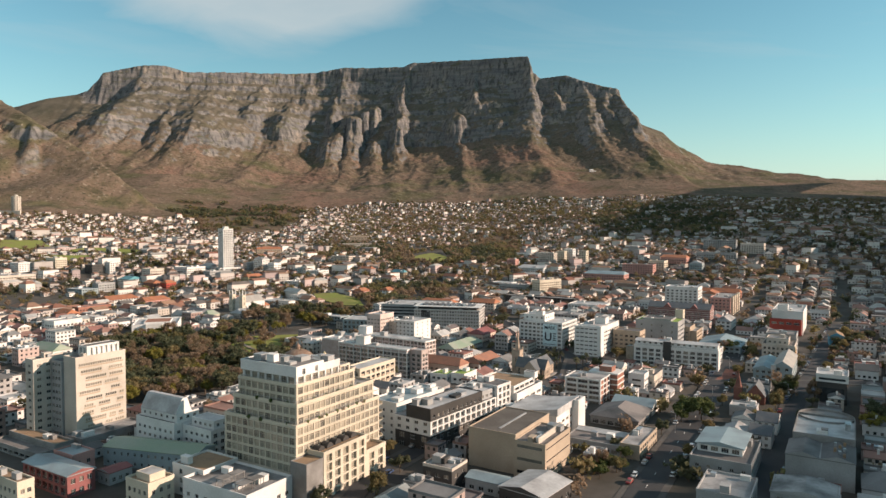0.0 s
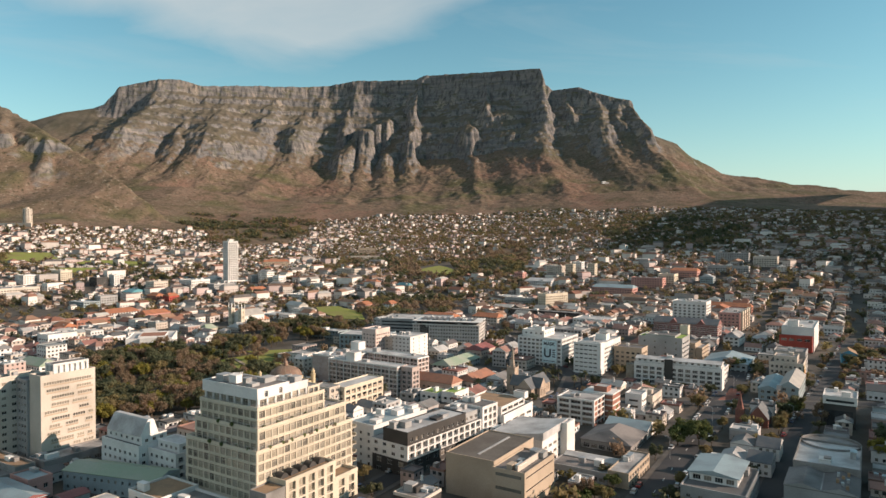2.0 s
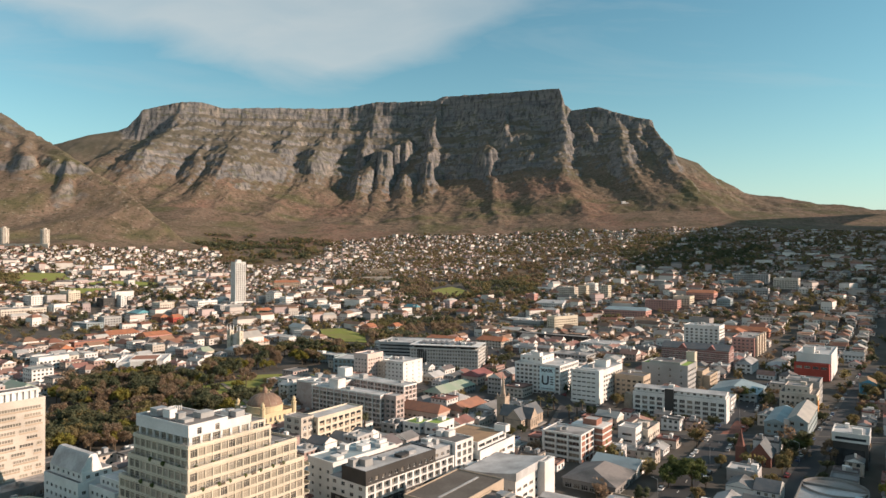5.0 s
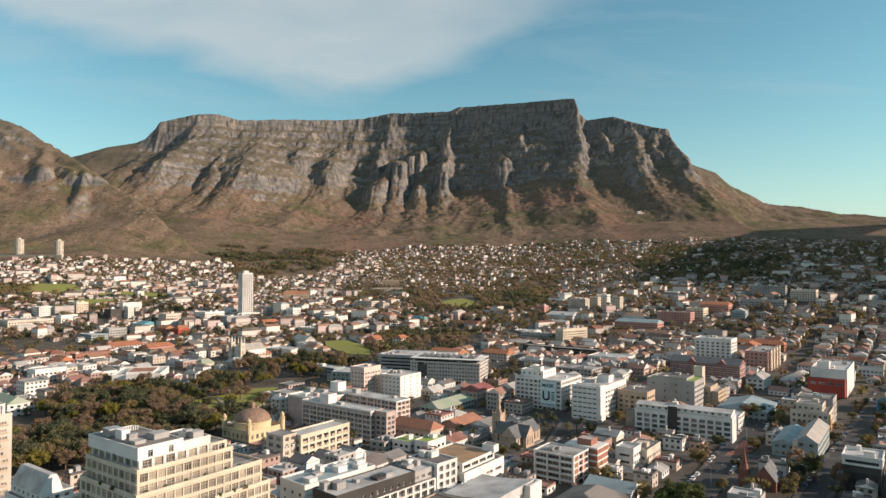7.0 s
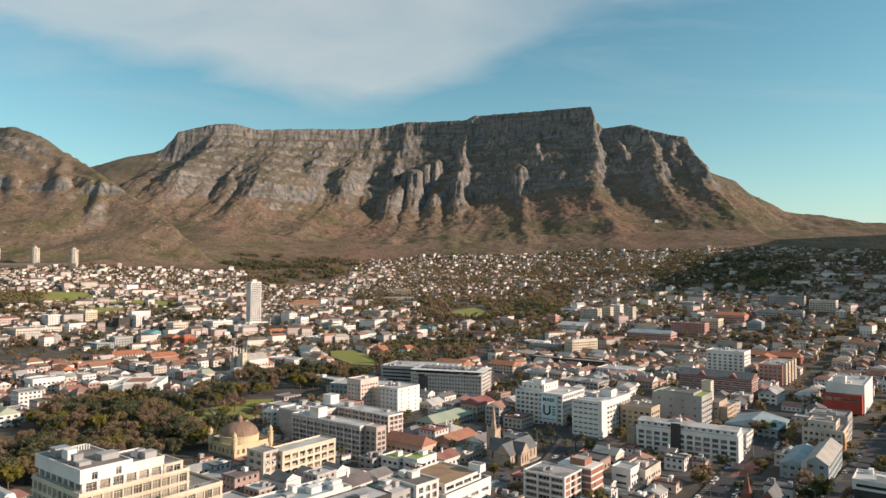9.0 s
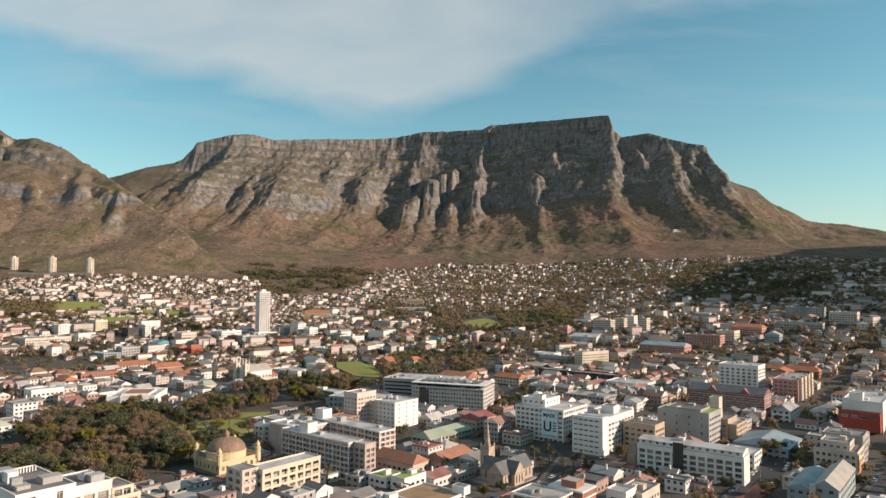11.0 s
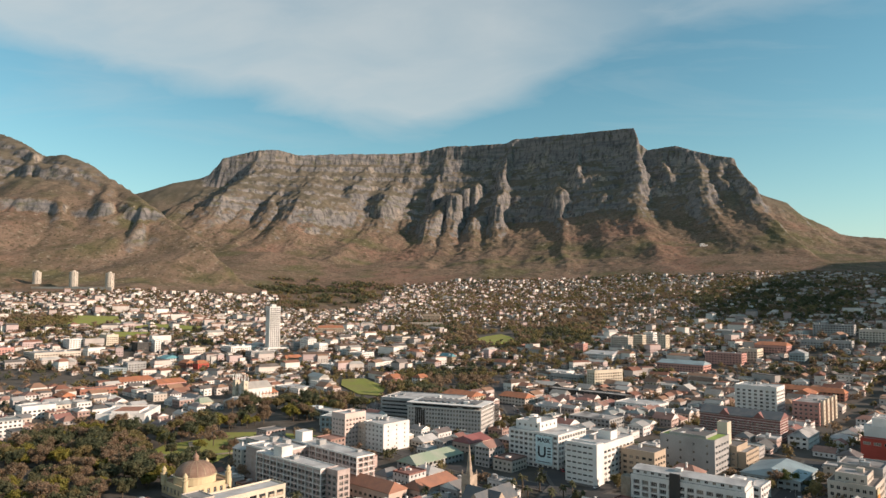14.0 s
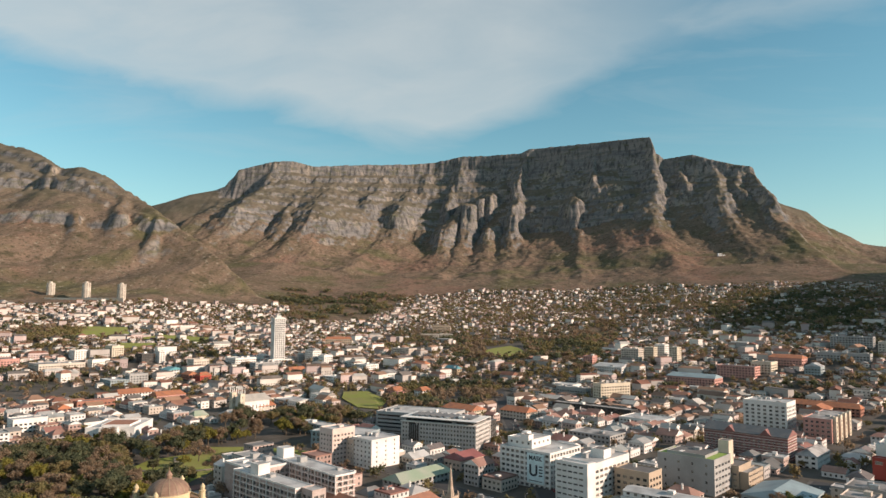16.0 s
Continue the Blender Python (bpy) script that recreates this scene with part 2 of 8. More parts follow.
LEAF_GREEN = material("green_leaves", (0.075, 0.100, 0.032), 0.85, (0.105, 0.118, 0.040), scale=0.2, grain=0.8, vary=0.2, per="island", thin=0.4)
LEAF_YELLOW = material("yellowing_leaves", (0.235, 0.205, 0.045), 0.85, (0.20, 0.19, 0.05), scale=0.15, grain=0.6, vary=0.2, per="island", thin=0.5)
LEAF_BROWN = material("winter_leaves", (0.268, 0.190, 0.128), 0.9, (0.222, 0.168, 0.108), scale=0.07, grain=0.6, vary=0.2, per="island", thin=0.5)
LEAF_DARK = material("dark_leaves", (0.088, 0.100, 0.055), 0.85, (0.130, 0.124, 0.066), scale=0.07, grain=0.6, vary=0.2, per="island", thin=0.45)
HOUSE_WALLS = material("house_plaster", (0.649, 0.636, 0.606), 0.8, scale=0.06, spread=0.15, per="island", vary=0.08,
                       palette=[(0.621, 0.585, 0.545), (0.500, 0.446, 0.415), (0.676, 0.645, 0.605), (0.435, 0.365, 0.344), (0.564, 0.513, 0.470), (0.361, 0.332, 0.315), (0.635, 0.602, 0.560), (0.408, 0.325, 0.315)])
HOUSE_ROOFS = material("house_roofing", (0.216, 0.144, 0.108), 0.8, scale=0.08, spread=0.25, per="island", vary=0.15,
                       palette=[(0.173, 0.151, 0.137), (0.215, 0.100, 0.070), (0.300, 0.285, 0.265), (0.135, 0.092, 0.070), (0.250, 0.130, 0.092), (0.115, 0.105, 0.100), (0.400, 0.385, 0.360), (0.200, 0.122, 0.085), (0.250, 0.150, 0.100)])
CITY_WALLS = material("city_plaster", (0.492, 0.476, 0.470), 0.8, scale=0.06, spread=0.2, bump=0.02,
                      palette=[(0.600, 0.583, 0.570), (0.470, 0.411, 0.357), (0.640, 0.629, 0.620), (0.360, 0.339, 0.330), (0.560, 0.492, 0.425), (0.330, 0.232, 0.206), (0.620, 0.599, 0.580), (0.430, 0.328, 0.295)])
CITY_ROOFS = material("city_roofing", (0.186, 0.180, 0.179), 0.8, scale=0.1, spread=0.3, bump=0.03,
                      palette=[(0.186, 0.183, 0.182), (0.245, 0.122, 0.103), (0.330, 0.327, 0.323), (0.150, 0.129, 0.128), (0.420, 0.419, 0.415), (0.225, 0.136, 0.115), (0.250, 0.268, 0.267), (0.112, 0.112, 0.112), (0.285, 0.166, 0.135)])
CARPAINT = material("car_paint", (0.5, 0.5, 0.5), 0.3, scale=0.5, spread=0.1, spec=0.6,
                    palette=[(0.7, 0.7, 0.7), (0.05, 0.05, 0.055), (0.35, 0.36, 0.37), (0.3, 0.03, 0.03), (0.75, 0.74, 0.72), (0.05, 0.09, 0.2)])
RUBBER = material("tyre_rubber", (0.02, 0.02, 0.02), 0.9, scale=2)


def hill_material():
    """Grey banded sandstone on the steep, fynbos and red earth on the gentle slopes."""
    m = bpy.data.materials.new("mountain_rock")
    m.use_nodes = True
    nt = m.node_tree
    bsdf = nt.nodes["Principled BSDF"]
    bsdf.inputs["Roughness"].default_value = 0.95
    bsdf.inputs["Specular IOR Level"].default_value = 0.1
    geo = nt.nodes.new("ShaderNodeNewGeometry")

    def tex(scale, detail, rough=0.55):
        mp = nt.nodes.new("ShaderNodeMapping")
        mp.inputs["Scale"].default_value = scale
        nt.links.new(geo.outputs["Position"], mp.inputs[0])
        n = nt.nodes.new("ShaderNodeTexNoise")
        n.inputs["Scale"].default_value, n.inputs["Detail"].default_value, n.inputs["Roughness"].default_value = 1.0, detail, rough
        nt.links.new(mp.outputs[0], n.inputs["Vector"])
        return n.outputs["Fac"]

    def ramp(fac, lo, hi, a=0.0, b=1.0):
        n = nt.nodes.new("ShaderNodeMapRange")
        for i, v in enumerate((lo, hi, a, b)):
            n.inputs[i + 1].default_value = v
        nt.links.new(fac, n.inputs[0])
        return n.outputs[0]

    def mix(a, b, fac, blend="MIX"):
        n = nt.nodes.new("ShaderNodeMix")
        n.data_type, n.blend_type = "RGBA", blend
        for key, v in (("A", a), ("B", b), ("Factor", fac)):
            if isinstance(v, (int, float)):
                n.inputs[key].default_value = v
            elif isinstance(v, tuple):
                n.inputs[key].default_value = (*v, 1)
            else:
                nt.links.new(v, n.inputs[key])
        return n.outputs["Result"]

    def mul(a, b):
        n = nt.nodes.new("ShaderNodeMath")
        n.operation, n.use_clamp = "MULTIPLY", True
        nt.links.new(a, n.inputs[0])
        nt.links.new(b, n.inputs[1])
        return n.outputs[0]

    strata = tex((0.006, 0.006, 0.06), 6, 0.65)
    rock = mix((0.088, 0.092, 0.101), (0.218, 0.196, 0.180), ramp(strata, 0.30, 0.70))
    rock = mix(rock, (0.275, 0.230, 0.185), ramp(tex((0.011, 0.011, 0.006), 5), 0.55, 0.7))
    rock = mix(rock, (0.062, 0.061, 0.060), ramp(tex((0.06, 0.06, 0.016), 6, 0.7), 0.48, 0.62))
    rock = mix(rock, (0.085, 0.084, 0.045), ramp(tex((0.018, 0.018, 0.05), 5, 0.6), 0.55, 0.68, 0.0, 0.8))
    scrub = mix((0.113, 0.085, 0.061), (0.170, 0.119, 0.088), ramp(tex((0.006, 0.006, 0.006), 6), 0.38, 0.62))
    scrub = mix(scrub, (0.098, 0.088, 0.048), ramp(tex((0.0045, 0.0045, 0.0045), 5, 0.6), 0.5, 0.62))
    scrub = mix(scrub, (0.180, 0.106, 0.080), ramp(tex((0.0028, 0.0028, 0.0028), 5), 0.53, 0.66, 0.0, 0.8))
    scrub = mix(scrub, (0.25, 0.215, 0.17), ramp(tex((0.075, 0.075, 0.075), 4, 0.75), 0.57, 0.66, 0.0, 0.8))
    scrub = mix(scrub, (0.050, 0.047, 0.026), ramp(tex((0.02, 0.02, 0.02), 6, 0.7), 0.52, 0.66, 0.0, 0.75))
    fleck = ramp(tex((0.10, 0.10, 0.10), 4, 0.7), 0.52, 0.64, 0.0, 0.8)
    scrub = mix(scrub, (0.034, 0.035, 0.02), fleck)
    place = nt.nodes.new("ShaderNodeSeparateXYZ")
    nt.links.new(geo.outputs["Position"], place.inputs[0])
    heath = mix((0.080, 0.074, 0.056), (0.128, 0.111, 0.086), ramp(tex((0.015, 0.015, 0.015), 5, 0.6), 0.4, 0.62))
    scrub = mix(scrub, heath, ramp(place.outputs[2], 430, 640, 0.0, 0.85))
    up = nt.nodes.new("ShaderNodeSeparateXYZ")
    nt.links.new(geo.outputs["Normal"], up.inputs[0])
    steep = nt.nodes.new("ShaderNodeMath")
    steep.operation = "MULTIPLY_ADD"
    nt.links.new(tex((0.02, 0.02, 0.04), 6, 0.65), steep.inputs[0])
    steep.inputs[1].default_value = 0.50
    nt.links.new(up.outputs[2], steep.inputs[2])
    bare = ramp(steep.outputs[0], 0.85, 0.99, 1.0, 0.0)
    nt.links.new(mix(scrub, rock, bare), bsdf.inputs["Base Color"])
    b = nt.nodes.new("ShaderNodeBump")
    b.inputs["Distance"].default_value = 6.0
    nt.links.new(ramp(bare, 0, 1, 0.22, 0.7), b.inputs["Strength"])
    h = mix(tex((0.03, 0.03, 0.05), 6, 0.7), tex((0.07, 0.07, 0.02), 5, 0.65), 0.5)
    nt.links.new(h, b.inputs["Height"])
    nt.links.new(b.outputs[0], bsdf.inputs["Normal"])
    return m


MOUNTAIN = hill_material()
EARTH = material("city_ground", (0.078, 0.069, 0.060), 0.95, (0.050, 0.045, 0.035), scale=0.06, grain=0.25, bump=0.1)


# ---- building helpers ----
G = 57                                           # turn of the street grid, degrees
UX, UY = math.cos(radians(G)), math.sin(radians(G))


def to_grid(x, y):
    return x * UX + y * UY, -x * UY + y * UX


def from_grid(u, v):
    return u * UX - v * UY, u * UY + v * UX


def smooth(a, b, x):
    k = np.clip((x - a) / (b - a), 0, 1)
    return k * k * (3 - 2 * k)


def city_height(x, y):
    """The floor of the bowl: level by the old town, climbing to the slopes and to both sides."""
    base = np.interp(y, [-400, 330, 380, 430, 620, 870, 1000, 1120, 1550, 1840, 2200, 2400, 2600], [38, 38, 35.5, 32, 31.5, 31, 38, 52, 74, 112, 150, 185, 240])
    base = base + smooth(60, 190, x) * np.interp(y, [300, 400, 620, 760], [0.2, 4.0, 4.0, 1.5])
    s = smooth(600, 1100, y)
    return base + s * (np.clip(x - 200, 0, 540) * 0.1 + np.maximum(0, -x - 350) * 0.06) + smooth(1200, 1600, y) * np.interp(-x, [700, 950, 1200, 1400, 3800], [0, 32, 18, 40, 370])


class Build:
    """Collects quads for one mesh."""

    def __init__(self):
        self.v, self.f, self.m = [], [], []

    def quad(self, pts, m=0):
        n = len(self.v)
        self.v += [tuple(p) for p in pts]
        self.f.append(tuple(range(n, n + len(pts))))
        self.m.append(m)

    def box(self, x0, y0, z0, x1, y1, z1, m=0, bottom=False, top=True):
        n = len(self.v)
        self.v += [(x0, y0, z0), (x1, y0, z0), (x1, y1, z0), (x0, y1, z0), (x0, y0, z1), (x1, y0, z1), (x1, y1, z1), (x0, y1, z1)]
        fs = [(0, 1, 5, 4), (1, 2, 6, 5), (2, 3, 7, 6), (3, 0, 4, 7)] + ([(4, 5, 6, 7)] if top else []) + ([(3, 2, 1, 0)] if bottom else [])
        self.f += [tuple(n + i for i in q) for q in fs]
        self.m += [m] * len(fs)

    def facade(self, o, u, nrm, cols, rows, width, height, depth, wall=0, back=1, sides=None, skip=None):
        """A wall from o along u and up, with an opening sunk by depth at every column and row; back: the material at its bottom, None for a hole's plain reveal."""
        o, u, nrm = Vector(o), Vector(u), Vector(nrm)
        us = sorted({0.0, width, *[c for q in cols for c in q]})
        ws = sorted({0.0, height, *[c for q in rows for c in q]})
        z = Vector((0, 0, 1))
        holes = []
        for i in range(len(us) - 1):
            for j in range(len(ws) - 1):
                a, b, c, d = us[i], us[i + 1], ws[j], ws[j + 1]
                ci = next((k for k, q in enumerate(cols) if abs(q[0] - a) < 1e-6 and abs(q[1] - b) < 1e-6), None)
                rj = next((k for k, q in enumerate(rows) if abs(q[0] - c) < 1e-6 and abs(q[1] - d) < 1e-6), None)
                if ci is None or rj is None or (skip and skip(ci, rj)):
                    self.quad([o + u * a + z * c, o + u * b + z * c, o + u * b + z * d, o + u * a + z * d], wall)
                    continue
                inn = -nrm * depth
                p = [o + u * a + z * c, o + u * b + z * c, o + u * b + z * d, o + u * a + z * d]
                q = [k + inn for k in p]
                for k in range(4):
                    self.quad([p[k], p[(k + 1) % 4], q[(k + 1) % 4], q[k]], wall if sides is None else sides)
                self.quad(q, back)
                holes.append((o + u * (a + b) / 2 + z * (c + d) / 2 + inn, b - a, d - c, ci, rj))
        return holes

    def mesh(self, name, mats, smooth_faces=False):
        me = bpy.data.meshes.new(name)
        me.from_pydata(self.v, [], self.f)
        for m in mats:
            me.materials.append(m)
        me.polygons.foreach_set("material_index", self.m)
        if smooth_faces:
            me.polygons.foreach_set("use_smooth", [True] * len(self.f))
        me.update()
        return me


def part(name, data, parent, label="", place=None):
    ob = new(name, data)
    ob.parent = parent
    if place is not None:
        ob.matrix_basis = place
    return tagged(ob, label)


def thing(name, label, category, x, y, z, turn=G, group=""):
    ob = new(name)
    ob.matrix_basis = pose(x, y, z, 0, 0, turn)
    return tagged(ob, label, category, group)


window_meshes = {}


def window_mesh(w, h, frame_mat=None, mullions=1, transom=False):
    """Frame, mullions and panes, facing -y, origin at its middle."""
    frame_mat = frame_mat or FRAME
    key = (round(w, 2), round(h, 2), frame_mat.name, mullions, transom)
    if key in window_meshes:
        return window_meshes[key]
    b = Build()
    t = min(0.09, w * 0.06)
    xs, zs = [-w / 2, -w / 2 + t], [-h / 2, -h / 2 + t]
    for i in range(mullions):
        c = -w / 2 + w * (i + 1) / (mullions + 1)
        xs += [c - t / 2, c + t / 2]
    if transom:
        zs += [h * 0.2, h * 0.2 + t]
    xs, zs = xs + [w / 2 - t, w / 2], zs + [h / 2 - t, h / 2]
    nx, nz = len(xs), len(zs)
    b.v = [(x, y, z) for y in (-0.05, -0.012) for z in zs for x in xs]
    for j in range(nz - 1):
        for i in range(nx - 1):
            q = [j * nx + i, j * nx + i + 1, (j + 1) * nx + i + 1, (j + 1) * nx + i]
            if i % 2 == 0 or j % 2 == 0:
                b.f.append(tuple(q))
                b.m.append(0)
                continue
            r = [k + nx * nz for k in q]
            b.f.append(tuple(r))
            b.m.append(1)
            for k in range(4):
                b.f.append((q[k], q[(k + 1) % 4], r[(k + 1) % 4], r[k]))
                b.m.append(0)
    window_meshes[key] = b.mesh("window", [frame_mat, PALE_GLASS if frame_mat is FRAME_PALE else GLASS])
    return window_meshes[key]


rail_meshes = {}


def rail_mesh(w, mat, h=1.0, bars=True):
    key = (round(w, 2), mat.name, bars)
    if key not in rail_meshes:
        b = Build()
        if bars:
            b.box(-w / 2, -0.04, h - 0.08, w / 2, 0.04, h, 0, True)
            b.box(-w / 2, -0.03, 0.1, w / 2, 0.03, 0.16, 0, True)
            n = max(2, int(w / 0.5))
            for i in range(n + 1):
                c = -w / 2 + 0.03 + (w - 0.06) * i / n
                b.box(c - 0.025, -0.025, 0, c + 0.025, 0.025, h, 0)
        else:
            b.box(-w / 2, -0.07, 0, w / 2, 0.07, h, 0, True)
        rail_meshes[key] = b.mesh("balcony_rail", [mat])
    return rail_meshes[key]


def spread_cols(width, bay, w, margin=0.6):
    n = max(1, int((width - 2 * margin + (bay - w)) / bay))
    pitch = (width - 2 * margin) / n
    return [(margin + pitch * i + (pitch - w) / 2, margin + pitch * i + (pitch + w) / 2) for i in range(n)]


def block(parent, x0, y0, a, b, z0, z1, wall, right=None, left=None, roof=None, parapet=0.8, parapet_mat=None, plant=0, far=False, frame_mat=None, shade=None, name="wall", roof_label=""):
    """One box of a building in its parent's frame: walls with sunk openings on its two street sides, roof, parapet and plant rooms.
    right, left: floor height, bay, opening's width, height, sill, depth, and what fills it (window, rail, wallrail, ribbon, none)."""
    bl = Build()
    h = z1 - z0
    todo = []
    for spec, o, u, n, width, turn in ((right, (x0, y0, z0), (1, 0, 0), (0, -1, 0), a, 0), (left, (x0, y0 + b, z0), (0, -1, 0), (-1, 0, 0), b, -90)):
        if not spec:
            bl.quad([o, Vector(o) + Vector(u) * width, Vector(o) + Vector(u) * width + Vector((0, 0, h)), Vector(o) + Vector((0, 0, h))], 0)
            continue
        floor, bay, w, wh, sill, depth, fill = spec[:7]
        start = spec[7] if len(spec) > 7 else 0.0
        n_f = max(1, int((h - start + 0.3) / floor))
        rows = [(start + floor * i + sill, start + floor * i + sill + wh) for i in range(n_f) if start + floor * i + sill + wh < h - 0.15]
        cols = spread_cols(width, bay, min(w, width - 1.4))
        holes = bl.facade(o, u, n, cols, rows, width, h, depth, 0, 1 if (far or fill in ("ribbon", "none")) else 0)
        if not far:
            todo += [(hole, fill, turn, n, depth) for hole in holes]
    bl.quad([(x0 + a, y0, z0), (x0 + a, y0 + b, z0), (x0 + a, y0 + b, z1), (x0 + a, y0, z1)], 0)
    bl.quad([(x0, y0 + b, z0), (x0 + a, y0 + b, z0), (x0 + a, y0 + b, z1), (x0, y0 + b, z1)], 0)
    bl.quad([(x0, y0, z1), (x0 + a, y0, z1), (x0 + a, y0 + b, z1), (x0, y0 + b, z1)], 0)
    body = part(name, bl.mesh(name, [wall, GLASS_MANY]), parent)
    if parapet:
        p = Build()
        t = 0.3
        p.box(x0 - 0.06, y0 - 0.06, z1 - 0.25, x0 + a + 0.06, y0 + t, z1 + parapet, 0)
        p.box(x0 - 0.06, y0 + b - t, z1 - 0.25, x0 + a + 0.06, y0 + b + 0.06, z1 + parapet, 0)
        p.box(x0 - 0.06, y0 + t, z1 - 0.25, x0 + t, y0 + b - t, z1 + parapet, 0)
        p.box(x0 + a - t, y0 + t, z1 - 0.25, x0 + a + 0.06, y0 + b - t, z1 + parapet, 0)
        part("parapet", p.mesh("parapet", [parapet_mat or wall]), parent)
    r = Build()
    r.box(x0 + 0.3, y0 + 0.3, z1 - 0.1, x0 + a - 0.3, y0 + b - 0.3, z1 + 0.12, 0)
    part("roof", r.mesh("roof", [roof or ROOF_FLAT]), parent, roof_label)
    rnd = random.Random(int(abs(x0 * 7 + y0 * 13 + a * 31 + z1 * 5)))
    for _ in range(plant):
        w, d, hh = rnd.uniform(1.5, min(5, a * 0.4)), rnd.uniform(1.5, min(4, b * 0.4)), rnd.uniform(0.8, 2.6)
        px, py = x0 + rnd.uniform(1, max(1.1, a - w - 1)), y0 + rnd.uniform(1, max(1.1, b - d - 1))
        q = Build()
        q.box(px, py, z1 + 0.12, px + w, py + d, z1 + 0.12 + hh, 0)
        q.box(px - 0.1, py - 0.1, z1 + 0.12 + hh, px + w + 0.1, py + d + 0.1, z1 + 0.3 + hh, 0, True)
        part("plant_room", q.mesh("plant_room", [rnd.choice([GREY, WHITE, METAL, wall])]), parent)
    for (c, w, wh, ci, rj), fill, turn, n, depth in todo:
        n = Vector(n)
        if fill in ("window", "rail", "wallrail"):
            m = window_mesh(w, wh, frame_mat, 2 if w > 2 else 1, wh > 1.9)
            part("window", m, parent, place=Matrix.Translation(c + n * 0.02) @ pose(0, 0, 0, 0, 0, turn))
        if fill in ("rail", "wallrail"):
            rm = rail_mesh(w, METAL if fill == "rail" else wall, bars=fill == "rail")
            part("balcony_rail", rm, parent, place=Matrix.Translation(c + n * (depth - 0.1) - Vector((0, 0, wh / 2))) @ pose(0, 0, 0, 0, 0, turn))
    return body


def pitched(parent, x0, y0, a, b, z, rise, mat, along="x", over=0.5, name="roof", gable=None, hip=0.0):
    """A gable or hipped roof over a rectangle, 0.25 m thick."""
    r = Build()
    X0, Y0, X1, Y1 = x0 - over, y0 - over, x0 + a + over, y0 + b + over
    if along == "x":
        e0, e1 = (X0 + hip, (Y0 + Y1) / 2, z + rise), (X1 - hip, (Y0 + Y1) / 2, z + rise)
        c = [(X0, Y0, z), (X1, Y0, z), (X1, Y1, z), (X0, Y1, z)]
        slopes = [[c[0], c[1], e1, e0], [c[2], c[3], e0, e1]]
        ends = [[c[3], c[0], e0], [c[1], c[2], e1]]
    else:
        e0, e1 = ((X0 + X1) / 2, Y0 + hip, z + rise), ((X0 + X1) / 2, Y1 - hip, z + rise)
        c = [(X0, Y0, z), (X1, Y0, z), (X1, Y1, z), (X0, Y1, z)]
        slopes = [[c[3], c[0], e0, e1], [c[1], c[2], e1, e0]]
        ends = [[c[0], c[1], e0], [c[2], c[3], e1]]
    for s in slopes:
        r.quad(s, 0)
        r.quad([(p[0], p[1], p[2] - 0.25) for p in s], 0)
    for e in ends:
        r.quad(e, 0 if hip else 1)
    edge = c + [c[0]]
    for p, q in zip(edge, edge[1:]):
        r.quad([p, q, (q[0], q[1], q[2] - 0.25), (p[0], p[1], p[2] - 0.25)], 0)
    return part(name, r.mesh(name, [mat, gable or WHITE]), parent)


# ---- terrain ----
lattice = np.random.RandomState(7).rand(256, 256)


def value_noise(x, y):
    xi, yi = np.floor(x).astype(int), np.floor(y).astype(int)
    fx, fy = x - xi, y - yi
    fx, fy = fx * fx * (3 - 2 * fx), fy * fy * (3 - 2 * fy)

    def at(i, j):
        return lattice[i % 256, j % 256]

    return (at(xi, yi) * (1 - fx) + at(xi + 1, yi) * fx) * (1 - fy) + (at(xi, yi + 1) * (1 - fx) + at(xi + 1, yi + 1) * fx) * fy


def fractal(x, y, octaves=5, gain=0.5):
    total, amp, norm = 0, 1.0, 0.0
    for k in range(octaves):
        total = total + amp * value_noise(x * 2**k + 17 * k, y * 2**k + 31 * k)
        norm += amp
        amp *= gain
    return total / norm


def ridged(x, y, octaves=5):
    total, amp, norm = 0, 1.0, 0.0
    for k in range(octaves):
        total = total + amp * (1 - np.abs(2 * value_noise(x * 2**k + 11 * k, y * 2**k + 5 * k) - 1))
        norm += amp
        amp *= 0.5
    return total / norm


# crest of the table, from east to west: x and height
CREST = [(-3244, 508), (-2013, 656), (-1917, 680), (-1805, 721), (-1679, 748), (-1631, 771), (-1561, 857), (-1408, 902), (-1297, 914), (-1198, 892), (-940, 921), (-665, 950),
         (-428, 988), (-94, 985), (-52, 1005), (320, 999), (560, 994), (583, 904), (620, 873), (745, 880), (867, 830), (993, 795), (1024, 657),
         (1106, 614), (1196, 573), (1234, 530), (1298, 475), (1366, 422), (1477, 386), (1581, 358), (1701, 334), (1762, 303), (1854, 293), (1949, 297), (2800, 290)]
# crest of the eastern peak's spur
SPUR = [(-3700, 1000), (-2500, 900), (-2221, 820), (-2069, 782), (-1942, 739), (-1790, 663), (-1688, 665), (-1561, 621), (-1438, 552), (-1310, 486), (-1102, 382), (-928, 285), (-760, 170), (-500, 90)]
# line of the cliff's brow: x and y
BROW = ([-2600, -1900, -1650, -1350, -1000, -700, -590, -280, 20, 560, 1000, 1250, 1450, 1650, 2100], [3250, 3330, 3400, 3480, 3650, 3820, 3860, 3840, 3770, 3560, 3395, 3310, 3120, 2920, 2600])
